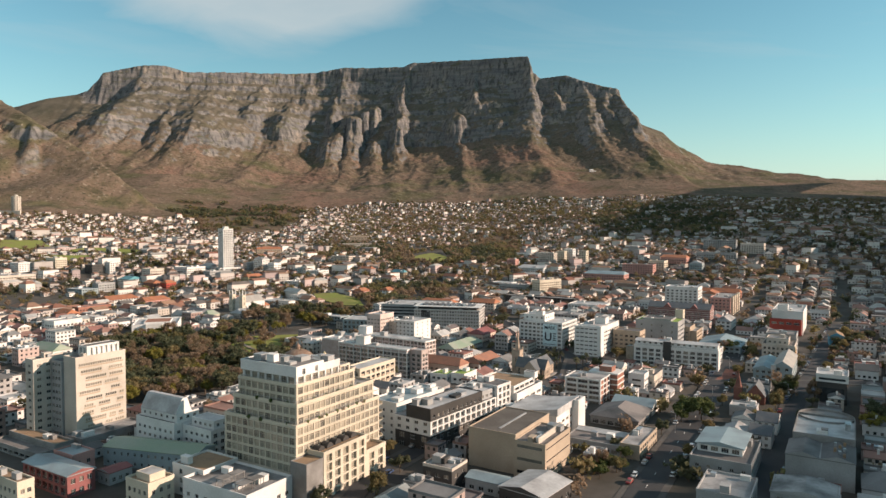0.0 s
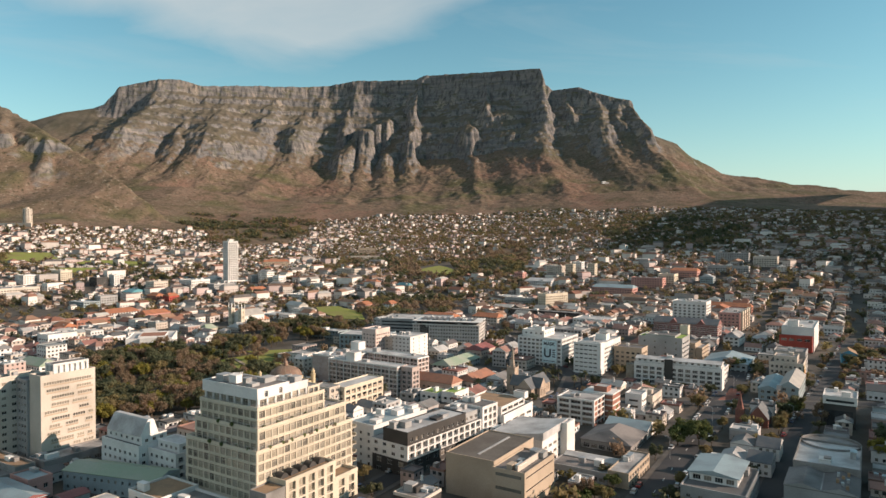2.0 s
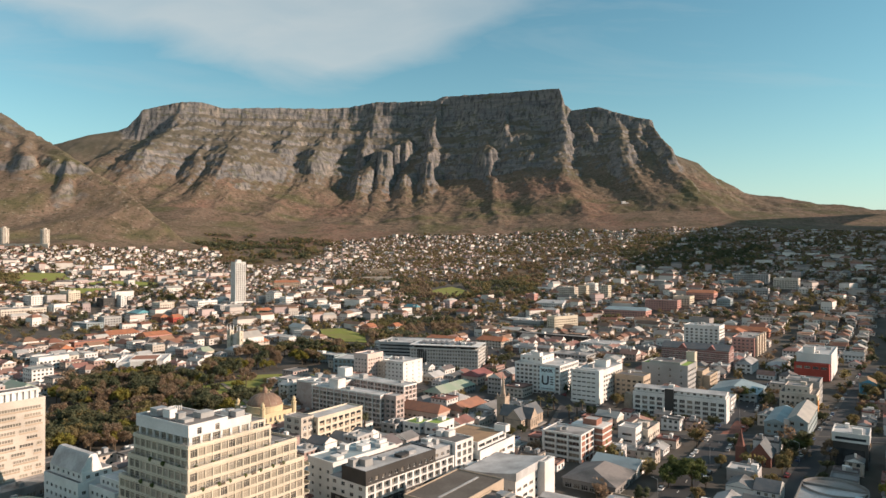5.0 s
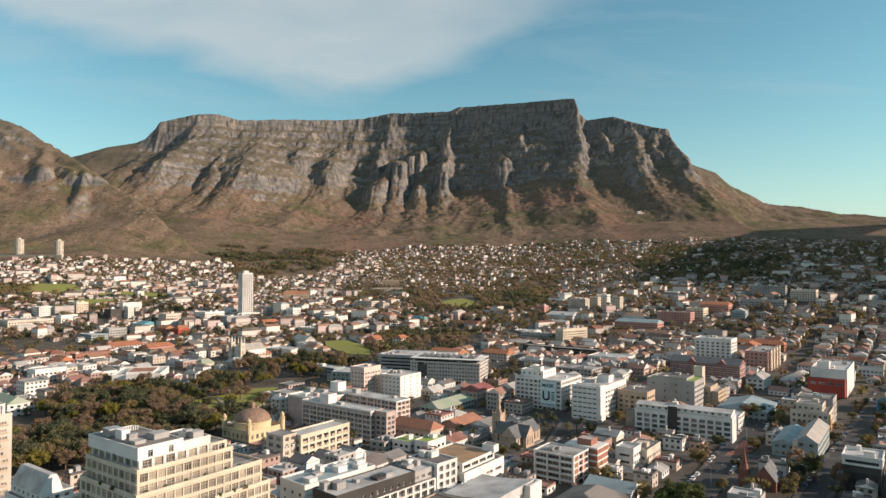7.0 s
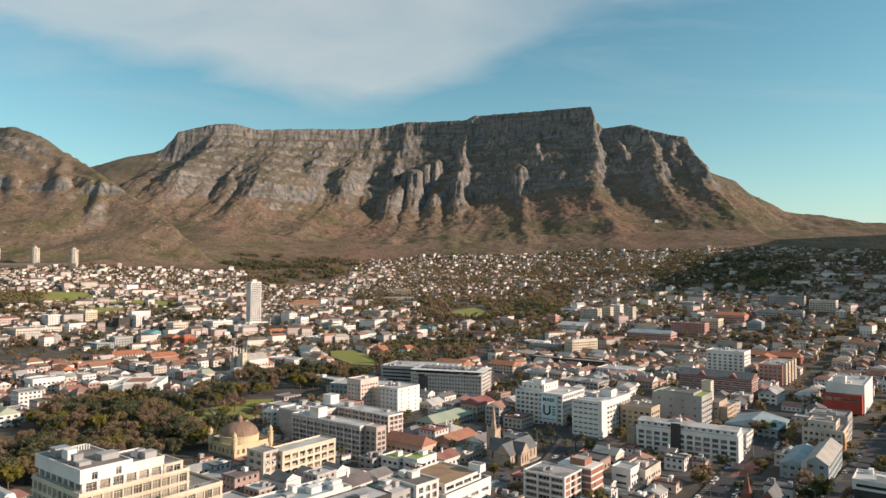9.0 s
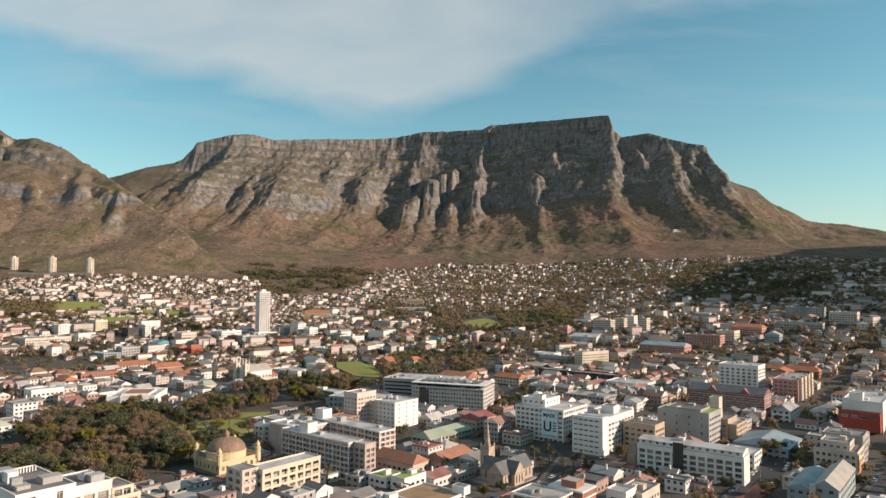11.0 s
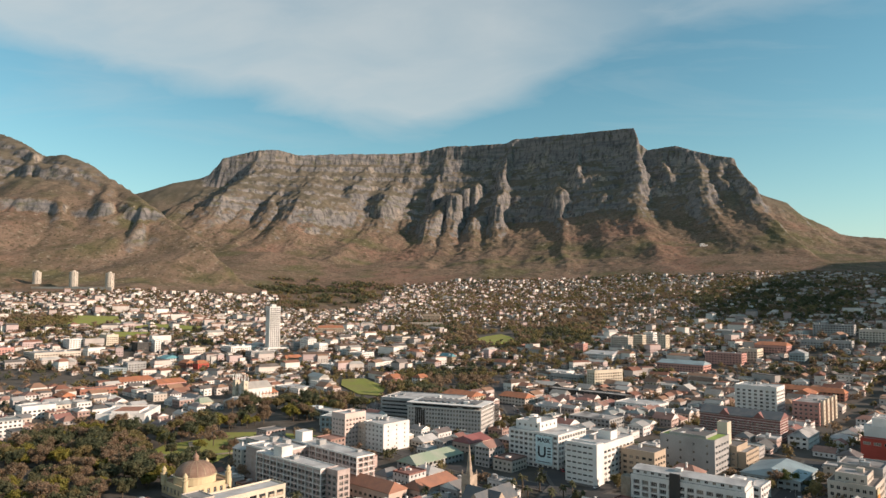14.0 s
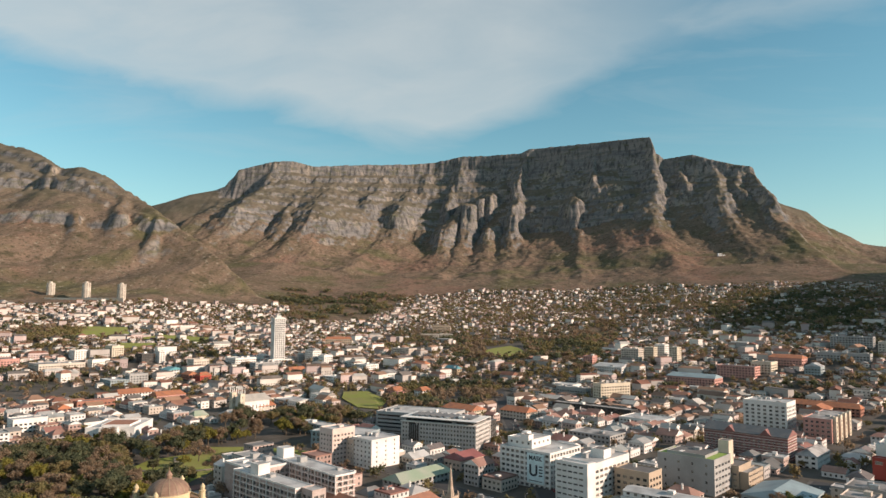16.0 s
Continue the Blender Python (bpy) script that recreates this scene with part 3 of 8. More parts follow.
# rock ribs: x and height at head and foot, half width and reach at the foot
RIBS_EAST = [(-1385, 890, -1350, 600, 110, 85), (-1090, 780, -950, 462, 235, 200), (-1186, 712, -1130, 480, 70, 100), (-1270, 640, -1250, 470, 60, 60), (-830, 900, -840, 700, 60, 45),
             (-679, 795, -690, 628, 85, 100), (-620, 930, -600, 800, 45, 30), (-440, 985, -420, 850, 75, 40), (-476, 832, -455, 655, 48, 85)]
RIBS_MIDDLE = [(-56, 1000, -110, 790, 48, 85), (-105, 800, -333, 655, 75, 160), (-333, 665, -459, 465, 110, 210), (-79, 748, -125, 600, 62, 140), (-125, 612, -300, 440, 105, 190), (282, 960, 278, 790, 38, 42), (190, 732, 186, 625, 62, 80)]
RIBS_WEST = [(583, 985, 555, 740, 55, 85), (560, 750, 515, 590, 100, 85), (690, 870, 680, 740, 40, 40), (825, 830, 800, 585, 75, 100), (910, 800, 900, 660, 40, 40), (981, 790, 985, 625, 52, 65)]
# grassy mounds below the cliffs: x, distance from the brow and height at head and foot, steepness of the flanks
MOUNDS = [(-657, 330, 500, -590, 540, 325, 0.62), (-330, 420, 415, -440, 700, 290, 0.5), (-900, 420, 425, -860, 800, 280, 0.3), (60, 380, 440, 30, 760, 285, 0.3), (480, 360, 455, 520, 760, 280, 0.3)]
# the wall's beds from the brow down: share of the height, distance from the brow, how far cracks break them
BEDS = [(0.0, 0, 0.6), (0.15, 8, 0.9), (0.21, 36, 0.8), (0.28, 45, 0.9), (0.38, 100, 0.7), (0.435, 108, 1.0), (0.54, 172, 0.8), (0.595, 180, 1.1), (0.69, 240, 0.8), (0.74, 248, 1.1), (0.84, 304, 0.8), (0.895, 313, 1.1), (0.95, 337, 0.7), (1.0, 346, 1.0)]
ROCK_FOOT = ([-1700, -1150, -740, -450, 100, 250, 400, 530, 760, 1000, 1100], [540, 530, 525, 510, 505, 515, 555, 610, 610, 610, 560])
# the scree and scrub below: share of the height left, further distance
SCREE = [(0.80, 90), (0.62, 200), (0.42, 350), (0.22, 540), (0.07, 780), (0.0, 1000)]


def wall_height(x, d, top, low):
    """The bedded rock wall: every bed's edge runs along the face, pushed forward by the ribs and broken by cracks."""
    foot = np.interp(x, *ROCK_FOOT)
    foot = np.minimum(foot, top - 60)
    east = 1.0 + 0.30 * (1 - smooth(-640, -300, x)) - 0.45 * smooth(320, 640, x)
    lobes = (fractal(x / 190 + 9, d * 0 + 2, 3) - 0.5) * 60
    table = np.minimum(top, np.maximum(foot + 40, np.interp(x, [-1620, -1300, -400, 350, 620, 1000, 1080], [700, 905, 960, 950, 860, 790, 620])))
    wobble = x + 60 * (fractal(x / 70, d / 70, 3) - 0.5)
    z = top.copy()
    z_before, d_before = top, None
    for s, k, g in BEDS:
        zk = foot + ((top if s < 0.18 else table) - foot) * (1 - s)
        push = np.zeros_like(x)
        for ax, az, fx, fz, wide, reach in RIBS_EAST + RIBS_MIDDLE + RIBS_WEST:
            t = np.clip((az - zk) / (az - fz), 0, 1.6)
            fade = np.clip(1.0 - 1.9 * (t - 1.05), 0, 1)
            t = np.minimum(t, 1.05)
            u = np.abs(wobble - ax - (fx - ax) * t) / (wide * (0.30 + 0.70 * t))
            push = np.maximum(push, reach * t * fade * np.clip(1.25 - 1.25 * u, 0, 1))
        cracks = (fractal(x / 60 + 1.6 * s, d * 0 + 1.5 + 4.5 * s, 3) - 0.5) * 28 + (ridged(x / 19 + 5.0 * s, d * 0 + 7 + 15.0 * s, 2) - 0.5) * 13
        dk = k * east + push + lobes * (0.35 + 0.65 * s) + cracks * g + 8
        if d_before is not None:
            dk = np.maximum(dk, d_before + np.maximum(4.0, (0.40 if s > 0.2 else 0.1) * (z_before - zk)))
            z = z - (z_before - zk) * np.clip((d - d_before) / (dk - d_before), 0, 1)
        z_before, d_before = zk, dk
    d_foot = d_before
    soft = d + 70 * (fractal(x / 260 + 3, d / 500, 3) - 0.5) * smooth(0, 120, d - d_before)
    for share, k in SCREE:
        zk = low + (foot - low) * share
        dk = np.maximum(d_before + 30, 346 * east + (d_foot - 346 * east) * max(0.25, 1 - k / 500) + k * (0.35 + 0.65 * (foot - low) / 280))
        z = z - (z_before - zk) * np.clip((soft - d_before) / (dk - d_before), 0, 1)
        z_before, d_before = zk, dk
    return z


def rib_height(x, y, hx, hd, hz, fx, fd, fz, flank):
    """A rocky rib: a falling crest line with steep flanks."""
    hy, fy = np.interp(hx, *BROW) - hd, np.interp(fx, *BROW) - fd
    lx, ly = fx - hx, fy - hy
    s = np.clip(((x - hx) * lx + (y - hy) * ly) / (lx * lx + ly * ly), 0, 1.35)
    off = np.hypot(x - hx - s * lx, y - hy - s * ly)
    return hz + (fz - hz) * np.minimum(s, 1) - np.maximum(s - 1, 0) * 2.0 * (hz - fz) - flank * np.maximum(off - 6, 0) * (0.8 + 0.4 * np.minimum(off / 90, 1))


def rib_free(x, y, ribs):
    best = np.full_like(x, -1e3)
    for hx, hy, hz, fx, fy, fz, flank in ribs:
        lx, ly = fx - hx, fy - hy
        s = np.clip(((x - hx) * lx + (y - hy) * ly) / (lx * lx + ly * ly), 0, 1)
        off = np.hypot(x - hx - s * lx, y - hy - s * ly)
        best = np.maximum(best, hz + (fz - hz) * s - flank * np.maximum(off - 5, 0))
    return best


def mountain_height(x, y):
    front = np.interp(x, *BROW)
    crest_x, crest_z = zip(*CREST)
    rough = 7 * (fractal(x / 23, y * 0 + 3, 3) - 0.5)
    top = np.interp(x, crest_x, crest_z)
    d = front - y
    cliff = smooth(480, 720, top) * smooth(-1700, -1530, x)
    wx, wy = x + 70 * (fractal(x / 240, y / 240, 3) - 0.5), y + 70 * (fractal(x / 240 + 40, y / 240, 3) - 0.5)
    low = 235 - 10 * smooth(-1500, 800, x)
    z_cliff = wall_height(x, d + (7 * (fractal(x / 12, y / 12, 2) - 0.5) + 15 * (fractal(x / 34 + 5, y / 34, 3) - 0.5) * smooth(30, 70, d)) * (d > 8), top + rough, low)
    z_cliff = z_cliff + (ridged(x / 36, y / 36, 3) - 0.62) * 13 * smooth(40, 90, d) * smooth(470, 540, z_cliff)
    mound = np.full_like(x, -1e3)
    for r in MOUNDS:
        mound = np.maximum(mound, rib_height(wx, wy, *r))
    z_cliff = np.where(d > 250, np.maximum(z_cliff, mound), z_cliff)
    gentle = np.clip(1 - np.maximum(d, 0) / 900, 0, 1) ** 1.5
    z_slope = low + (top - low) * gentle + (ridged(x / 240, y / 240, 4) - 0.5) * 20 * smooth(0, 120, d)
    z = z_slope + (z_cliff - z_slope) * cliff
    # behind the crest the table is flat, lower ridges fall away
    z = np.where(d < 0, np.where(cliff > 0.5, top + rough + np.minimum(-d, 60) * 0.02, top + d * 0.35), z)
    # talus: sinks to the city's floor
    talus = np.clip((y - 2330) / 320, 0, 1)
    floor_c = city_height(x, np.minimum(y, 2400))
    z = floor_c + (z - floor_c) * smooth(2230, 2760, y) - (y < 2235) * 5
    gully = ((ridged(wx / 300, wy / 1400, 3) - 0.6) * 48 * smooth(330, 520, d) + (fractal(x / 110, y / 110, 4) - 0.5) * 22 + (fractal(x / 24, y / 24, 3) - 0.5) * 7) * talus
    table = z + gully * (1 - smooth(480, 600, z))
    # the eastern peak
    spur_x, spur_z = zip(*SPUR)
    bend = 70 * (fractal(x / 160 + 4, y / 160, 3) - 0.5)
    yd = np.interp(x, [-2500, -1393, -1000, -500], [2650, 2320, 2100, 1850])
    zs = np.interp(x, spur_x, spur_z) + 8 * (fractal(x / 30, y * 0 + 8, 3) - 0.5)
    e = yd - y
    slant = x + 0.55 * e
    e2 = e - (ridged((slant + bend) / 330, y / 1800, 3) - 0.55) * 120 * smooth(0, 160, e) * (1 - 0.5 * smooth(400, 800, e)) + bend * smooth(0, 150, e) + (fractal(x / 60, y / 60, 3) - 0.5) * 26 * smooth(0, 60, e) + (fractal(x / 14, y / 14, 2) - 0.5) * 6 * smooth(0, 60, e)
    floor_z = city_height(x, np.minimum(y, 2000)) - 3
    span = np.maximum(zs - floor_z, 20)
    fall = np.interp(e2 / (span * 1.6 + 70), [0, 0.03, 0.07, 0.10, 0.17, 0.21, 0.28, 0.5, 0.8, 1.0, 1.3], [1, 0.965, 0.93, 0.85, 0.82, 0.72, 0.68, 0.42, 0.17, 0.05, 0.0])
    peak = np.where(e > 0, floor_z + span * fall, zs + e * 0.75)
    peak = peak + 3.0 * np.sin((peak + bend * 0.4) / 24 * 2 * np.pi) * smooth(360, 480, peak) * fractal(x / 80, y / 80 + 4, 2) + (fractal(x / 60, y / 60, 4) - 0.5) * 18
    crag = rib_free(x + bend, y, [(-1850, 2440, 690, -1700, 2230, 540, 1.0), (-1620, 2390, 630, -1560, 2200, 490, 0.9), (-1560, 2200, 500, -1420, 2050, 400, 0.9), (-1440, 2330, 555, -1340, 2130, 430, 0.9), (-1990, 2460, 735, -1900, 2200, 540, 0.95), (-1250, 2230, 455, -1160, 2060, 350, 1.0)])
    peak = np.where(e > 0, np.maximum(peak, np.minimum(crag + (fractal(x / 45, y / 45, 3) - 0.5) * 20, zs - 2)), peak)
    bed = peak + 34 * (fractal(x / 120, y / 120 + 6, 3) - 0.5)
    step = np.interp(bed, [0, 392, 408, 470, 560, 572, 640, 654, 720, 2000], [0, 392, 437, 474, 560, 598, 645, 688, 725, 2000]) - bed
    peak = np.where(e > 0, np.minimum(peak + step * smooth(0.35, 0.55, fractal(x / 140 + 8, y / 140, 2)), zs), peak)
    peak = np.where((x > -500) | ((fall < 0.02) & (e > 0)), -1e3, peak)
    return np.maximum(table, peak)


def land_height(x, y):
    c = city_height(x, y)
    if np.max(y) < 1500:
        return c
    m = mountain_height(x, y)
    return np.maximum(c, np.where(y > 1500, m, -1e3))


def grid_mesh(name, xs, ys, height, mats, smooth_faces=True):
    X, Y = np.meshgrid(xs, ys)
    Z = height(X, Y)
    v = np.stack([X, Y, Z], -1).reshape(-1, 3)
    nx, ny = len(xs), len(ys)
    i = np.arange(nx * ny).reshape(ny, nx)
    f = np.stack([i[:-1, :-1], i[:-1, 1:], i[1:, 1:], i[1:, :-1]], -1).reshape(-1, 4)
    return np_mesh(name, v, f, mats, smooth_faces)


def np_mesh(name, v, f, mats, smooth_faces=False, mat_ids=None):
    me = bpy.data.meshes.new(name)
    k = f.shape[1]
    me.vertices.add(len(v))
    me.vertices.foreach_set("co", np.ascontiguousarray(v, dtype=np.float32).ravel())
    me.loops.add(f.size)
    me.loops.foreach_set("vertex_index", np.ascontiguousarray(f, dtype=np.int32).ravel())
    me.polygons.add(len(f))
    me.polygons.foreach_set("loop_start", np.arange(0, f.size, k, dtype=np.int32))
    if smooth_faces:
        me.polygons.foreach_set("use_smooth", np.ones(len(f), bool))
    for m in mats:
        me.materials.append(m)
    if mat_ids is not None:
        me.polygons.foreach_set("material_index", np.ascontiguousarray(mat_ids, dtype=np.int32))
    me.update(calc_edges=True)
    me.validate()
    return me


EDGE_Y = 1560.0
ground = new("ground", grid_mesh("ground", np.linspace(-3800, 2900, 420), np.r_[np.linspace(-900, EDGE_Y, 160)], land_height, [EARTH]))
tagged(ground, "dark earth and paved ground of the city bowl", "ground", kind="structure")
rows_y = np.r_[np.linspace(EDGE_Y, 2250, 70), np.linspace(2250, 2900, 90)[1:], np.linspace(2900, 3930, 270)[1:], np.linspace(3930, 4500, 20)[1:]]
mountain = new("mountain", grid_mesh("mountain", np.r_[np.linspace(-3800, -1900, 200), np.linspace(-1900, 1300, 600)[1:], np.linspace(1300, 2900, 150)[1:]], rows_y, land_height, [MOUNTAIN]))
tagged(mountain, "flat-topped grey sandstone mountain with cliffs, gullies and brown scrub slopes", "mountain", kind="structure")


def western_shade_ridge(x, y):
    """The long hill west of the town, outside the view, added for its shade over the western quarters."""
    u = (x * 0.55 + y * 0.835)
    c = x * 0.835 - y * 0.55
    # u 300 to 650 raised to stand in for unseen buildings' shade
    crest = np.interp(u, [-700, -200, 300, 500, 650, 900, 1500, 2000, 2500, 2900], [60, 120, 218, 258, 258, 222, 340, 540, 640, 700])
    off = np.interp(u, [-700, 300, 1200, 2500], [520, 520, 640, 700])
    return 30 + np.maximum(0, crest - np.abs(c - off) * 0.75) + (fractal(x / 120, y / 120, 4) - 0.5) * 25


US = np.linspace(-900, 3200, 100)
CS = np.linspace(300, 1300, 40)
UU, CC = np.meshgrid(US, CS)
HX, HY = UU * 0.55 + CC * 0.835, UU * 0.835 - CC * 0.55
HZ = western_shade_ridge(HX, HY)
idx = np.arange(HX.size).reshape(HX.shape)
hill_f = np.stack([idx[:-1, :-1], idx[:-1, 1:], idx[1:, 1:], idx[1:, :-1]], -1).reshape(-1, 4)


def clear_of_view(v):
    """Faces that lie well outside the camera's field on the west."""
    return (v[:, 0] - 120 > 0.70 * (v[:, 1] + 10) + 40)


HV = np.stack([HX, HY, HZ], -1).reshape(-1, 3)
keep = clear_of_view(HV)[hill_f].all(1)
hill = new("hill", np_mesh("hill", HV, hill_f[keep], [MOUNTAIN], True))
tagged(hill, "unseen scrub-covered ridge added west of the town for its shade", "hill", kind="structure")


# ---- roads, squares, lawns ----
def ribbon(name, points, width, mat, lift, label, kind="structure", category="road", sink=0.0):
    """A strip laid on the ground along a line of points, with a real edge."""
    v, f = [], []
    dense = []
    for (x0, y0), (x1, y1) in zip(points, points[1:]):
        n = max(1, int(math.hypot(x1 - x0, y1 - y0) / 12))
        dense += [(x0 + (x1 - x0) * k / n, y0 + (y1 - y0) * k / n) for k in range(n)]
    dense.append(points[-1])
    for i, (x, y) in enumerate(dense):
        a, b = dense[max(0, i - 1)], dense[min(len(dense) - 1, i + 1)]
        dx, dy = b[0] - a[0], b[1] - a[1]
        ln = math.hypot(dx, dy)
        nx, ny = -dy / ln, dx / ln
        z = max(float(land_height(np.array([x + s * nx * width / 2]), np.array([y + s * ny * width / 2]))[0]) for s in (-1, 0, 1)) + lift
        for s, zz in ((-1, z - 0.4), (-1, z), (1, z), (1, z - 0.4)):
            v.append((x + s * nx * width / 2, y + s * ny * width / 2, zz))
    for i in range(len(dense) - 1):
        for k in range(3):
            a = 4 * i + k
            f.append((a, a + 1, a + 5, a + 4))
    me = bpy.data.meshes.new(name)
    me.from_pydata(v, [], f)
    me.materials.append(mat)
    ob = new(name, me)
    return tagged(ob, label, category, kind=kind)


ROAD_A = [(20, 135), (77, 229), (158, 359), (212, 452), (267, 554)]
ROAD_B = [(60, 140), (114, 222), (177, 314), (290, 476), (395, 626)]
ROAD_C = [(-46, 150), (-20, 245), (24, 318), (96, 430), (128, 470), (200, 585)]
ROAD_D = [(240, 440), (120, 462), (40, 520), (-60, 600)]
ROAD_E = [(-190, 230), (-120, 250), (-20, 245), (60, 215), (170, 145)]
ROAD_F = [(96, 430), (110, 480), (86, 640), (60, 800), (40, 960)]
ROAD_G = [(260, 380), (170, 385), (60, 400), (-30, 395)]
ROADS = [(ROAD_A, 10.5), (ROAD_B, 8.5), (ROAD_C, 8), (ROAD_D, 9), (ROAD_E, 8), (ROAD_F, 10), (ROAD_G, 7)]
for line, wide in ROADS:
    ribbon("pavement", line, wide + 5, PAVING, 0.16 + 0.012 * ROADS.index((line, wide)), "worn paved sidewalk beside the street", category="pavement")
    ribbon("road", line, wide, ASPHALT, 0.28 + 0.012 * ROADS.index((line, wide)), "dark asphalt street between buildings")
for line in (ROAD_A,):
    for (x0, y0), (x1, y1) in zip(line[:4], line[1:5]):
        ln = math.hypot(x1 - x0, y1 - y0)
        for k in range(int(ln / 14)):
            s = (k * 14 + 2) / ln
            e = (k * 14 + 5) / ln
            ribbon("lane_mark", [(x0 + (x1 - x0) * s, y0 + (y1 - y0) * s), (x0 + (x1 - x0) * e, y0 + (y1 - y0) * e)], 0.2, PAINT, 0.42, "white painted lane dash", category="road mark")


def patch(name, pts, mat, lift, label, category):
    b = Build()
    z = [float(land_height(np.array([p[0]]), np.array([p[1]]))[0]) + lift for p in pts]
    b.quad([(p[0], p[1], q) for p, q in zip(pts, z)], 0)
    b.v += [(p[0], p[1], q - 0.6) for p, q in zip(pts, z)]
    n = len(pts)
    for i in range(n):
        b.f.append((i, (i + 1) % n, n + (i + 1) % n, n + i))
        b.m.append(0)
    return tagged(new(name, b.mesh(name, [mat])), label, category, kind="structure")


patch("lawn", [(-147, 916), (-120, 925), (-82, 874), (-70, 804), (-97, 812), (-136, 876)], LAWN, 0.9, "bright green school playing field", "lawn")
patch("lawn", [(-131, 475), (-105, 474), (-106, 550), (-139, 579), (-163, 543), (-160, 510)], LAWN, 0.3, "shaded park lawn with paths", "lawn")
for way in ([(-104, 478), (-125, 515), (-150, 555)], [(-160, 515), (-128, 512), (-104, 530)]):
    ribbon("path", way, 3.0, PATH_SAND, 0.75 if way[0][0] > -110 else 0.72, "pale gravel path across the park lawn", category="path")
patch("lawn", [(-150, 590), (-110, 600), (-60, 592), (-66, 574), (-130, 566)], LAWN, 0.5, "green park lawn among trees", "lawn")
patch("lawn", [(109, 409), (122, 411), (128, 428), (119, 434), (108, 424)], LAWN, 0.5, "yellowish lawn beside the church", "lawn")
patch("forecourt", [(176, 388), (190, 398), (206, 424), (198, 430), (186, 408), (172, 396)], material("red_paving", (0.26, 0.10, 0.07), 0.9, scale=0.2), 0.5, "red paved forecourt at the street corner", "pavement")


# ---- the main buildings ----
RESERVED = []                                    # footprints: x, y, a, b, turn


def building(name, label, category, x, y, base, a, b, turn=G, group="", reach=(0, 0)):
    """reach: how far the footprint goes beyond its front corner, along -u and -v."""
    c, s = math.cos(radians(turn)), math.sin(radians(turn))
    ru, rv = reach
    RESERVED.append((x - ru * c + rv * s, y - ru * s - rv * c, a + ru, b + rv, turn))
    t = thing(name, label, category, x, y, base, turn, group)
    corners = [(x + u * c - v * s, y + u * s + v * c) for u in (0, a) for v in (0, b)]
    low = float(city_height(np.array([k[0] for k in corners]), np.array([k[1] for k in corners])).min())
    if base - low > 0.15:
        q = Build()
        q.box(0.4, 0.4, low - base - 0.8, a - 1.6, b - 1.2, 0.02, 0)
        part("plinth", q.mesh("plinth", [CONCRETE]), t)
    return t


def hotel():
    t = building("apartment_hotel", "cream stepped apartment hotel with terraces and a white penthouse", "building", -44.3, 224, 37, 47, 35, reach=(0, 8))
    grid = (3.22, 2.75, 2.4, 2.45, 0.3, 0.3, "window", 0.0)
    upper = (3.45, 2.75, 2.4, 2.5, 0.35, 0.3, "window")
    top = (3.3, 2.75, 2.4, 2.4, 0.35, 0.35, "window")
    block(t, 0, 0, 47, 35, 0, 25.8, CREAM, grid, grid, plant=0, parapet=0.9, frame_mat=FRAME_PALE)
    block(t, 1.0, 0.5, 43, 31, 25.8, 32.8, CREAM, upper, upper, parapet=0.9, frame_mat=FRAME_PALE)
    block(t, 1.6, 1.2, 31.5, 28.2, 32.8, 39.5, CREAM, top, top, parapet=0.7, frame_mat=FRAME_PALE)
    block(t, 2.8, 2.4, 23, 26, 39.5, 42.6, WHITE, (3.1, 3.3, 2.8, 2.3, 0.3, 0.5, "window"), (3.1, 3.3, 2.8, 2.3, 0.3, 0.5, "window"), parapet=0, frame_mat=FRAME_PALE)
    block(t, 1.8, 1.4, 14, 27, 42.6, 45.9, WHITE, (3.0, 6.2, 1.5, 2.0, 0.4, 0.3, "window"), None, parapet=0.4, plant=5)
    block(t, 15.9, 2.0, 9.6, 14, 42.6, 44.6, WHITE, None, None, parapet=0.5, plant=3)
    block(t, 25.6, 2.2, 6, 10, 39.5, 42.0, CREAM, (2.6, 2.6, 2.0, 1.9, 0.2, 0.4, "window"), None, parapet=0.4)
    hotel_bands(t)
    hotel_terraces(t)
    # podium with deep window grid
    deep = (3.25, 4.0, 3.0, 2.7, 0.3, 0.9, "window")
    block(t, 5.3, -7.6, 23.7, 7.4, 0, 16.3, CREAM, deep, None, parapet=1.0, roof=ROOF_BROWN, frame_mat=FRAME_PALE)
    block(t, 29, -7.6, 12, 7.4, 0, 10.2, CREAM, deep, None, parapet=1.0, roof=ROOF_BROWN, frame_mat=FRAME_PALE)
    block(t, -3, -7.4, 8.2, 7.2, 0, 15.2, CONCRETE, None, None, parapet=0.4, roof=ROOF_BROWN)
    for i in range(5):
        b = Build()
        n = 8
        for k in range(n):
            p0, p1 = math.pi * k / n, math.pi * (k + 1) / n
            y0, z0, y1, z1 = math.cos(p0) * 1.7, math.sin(p0) * 1.7, math.cos(p1) * 1.7, math.sin(p1) * 1.7
            b.quad([(y0, -3.2, z0), (y1, -3.2, z1), (y1, 0, z1), (y0, 0, z0)], 0)
            b.quad([(y0, -3.2, z0), (y1, -3.2, z1), (0, -3.2, 0), (0, -3.2, 0.01)], 0)
        part("canopy", b.mesh("canopy", [DARK]), t, "dark arched terrace canopy", pose(8.2 + 4.4 * i, -1.0, 16.5))
    for i in range(6):
        q = Build()
        q.box(0, 0, 0, 1.8, 1.0, 0.75, 0)
        part("planter", q.mesh("planter", [BARK]), t, place=pose(6 + 6 * i, -0.2 if i % 2 else 0.1, 26.1 + 0.02))



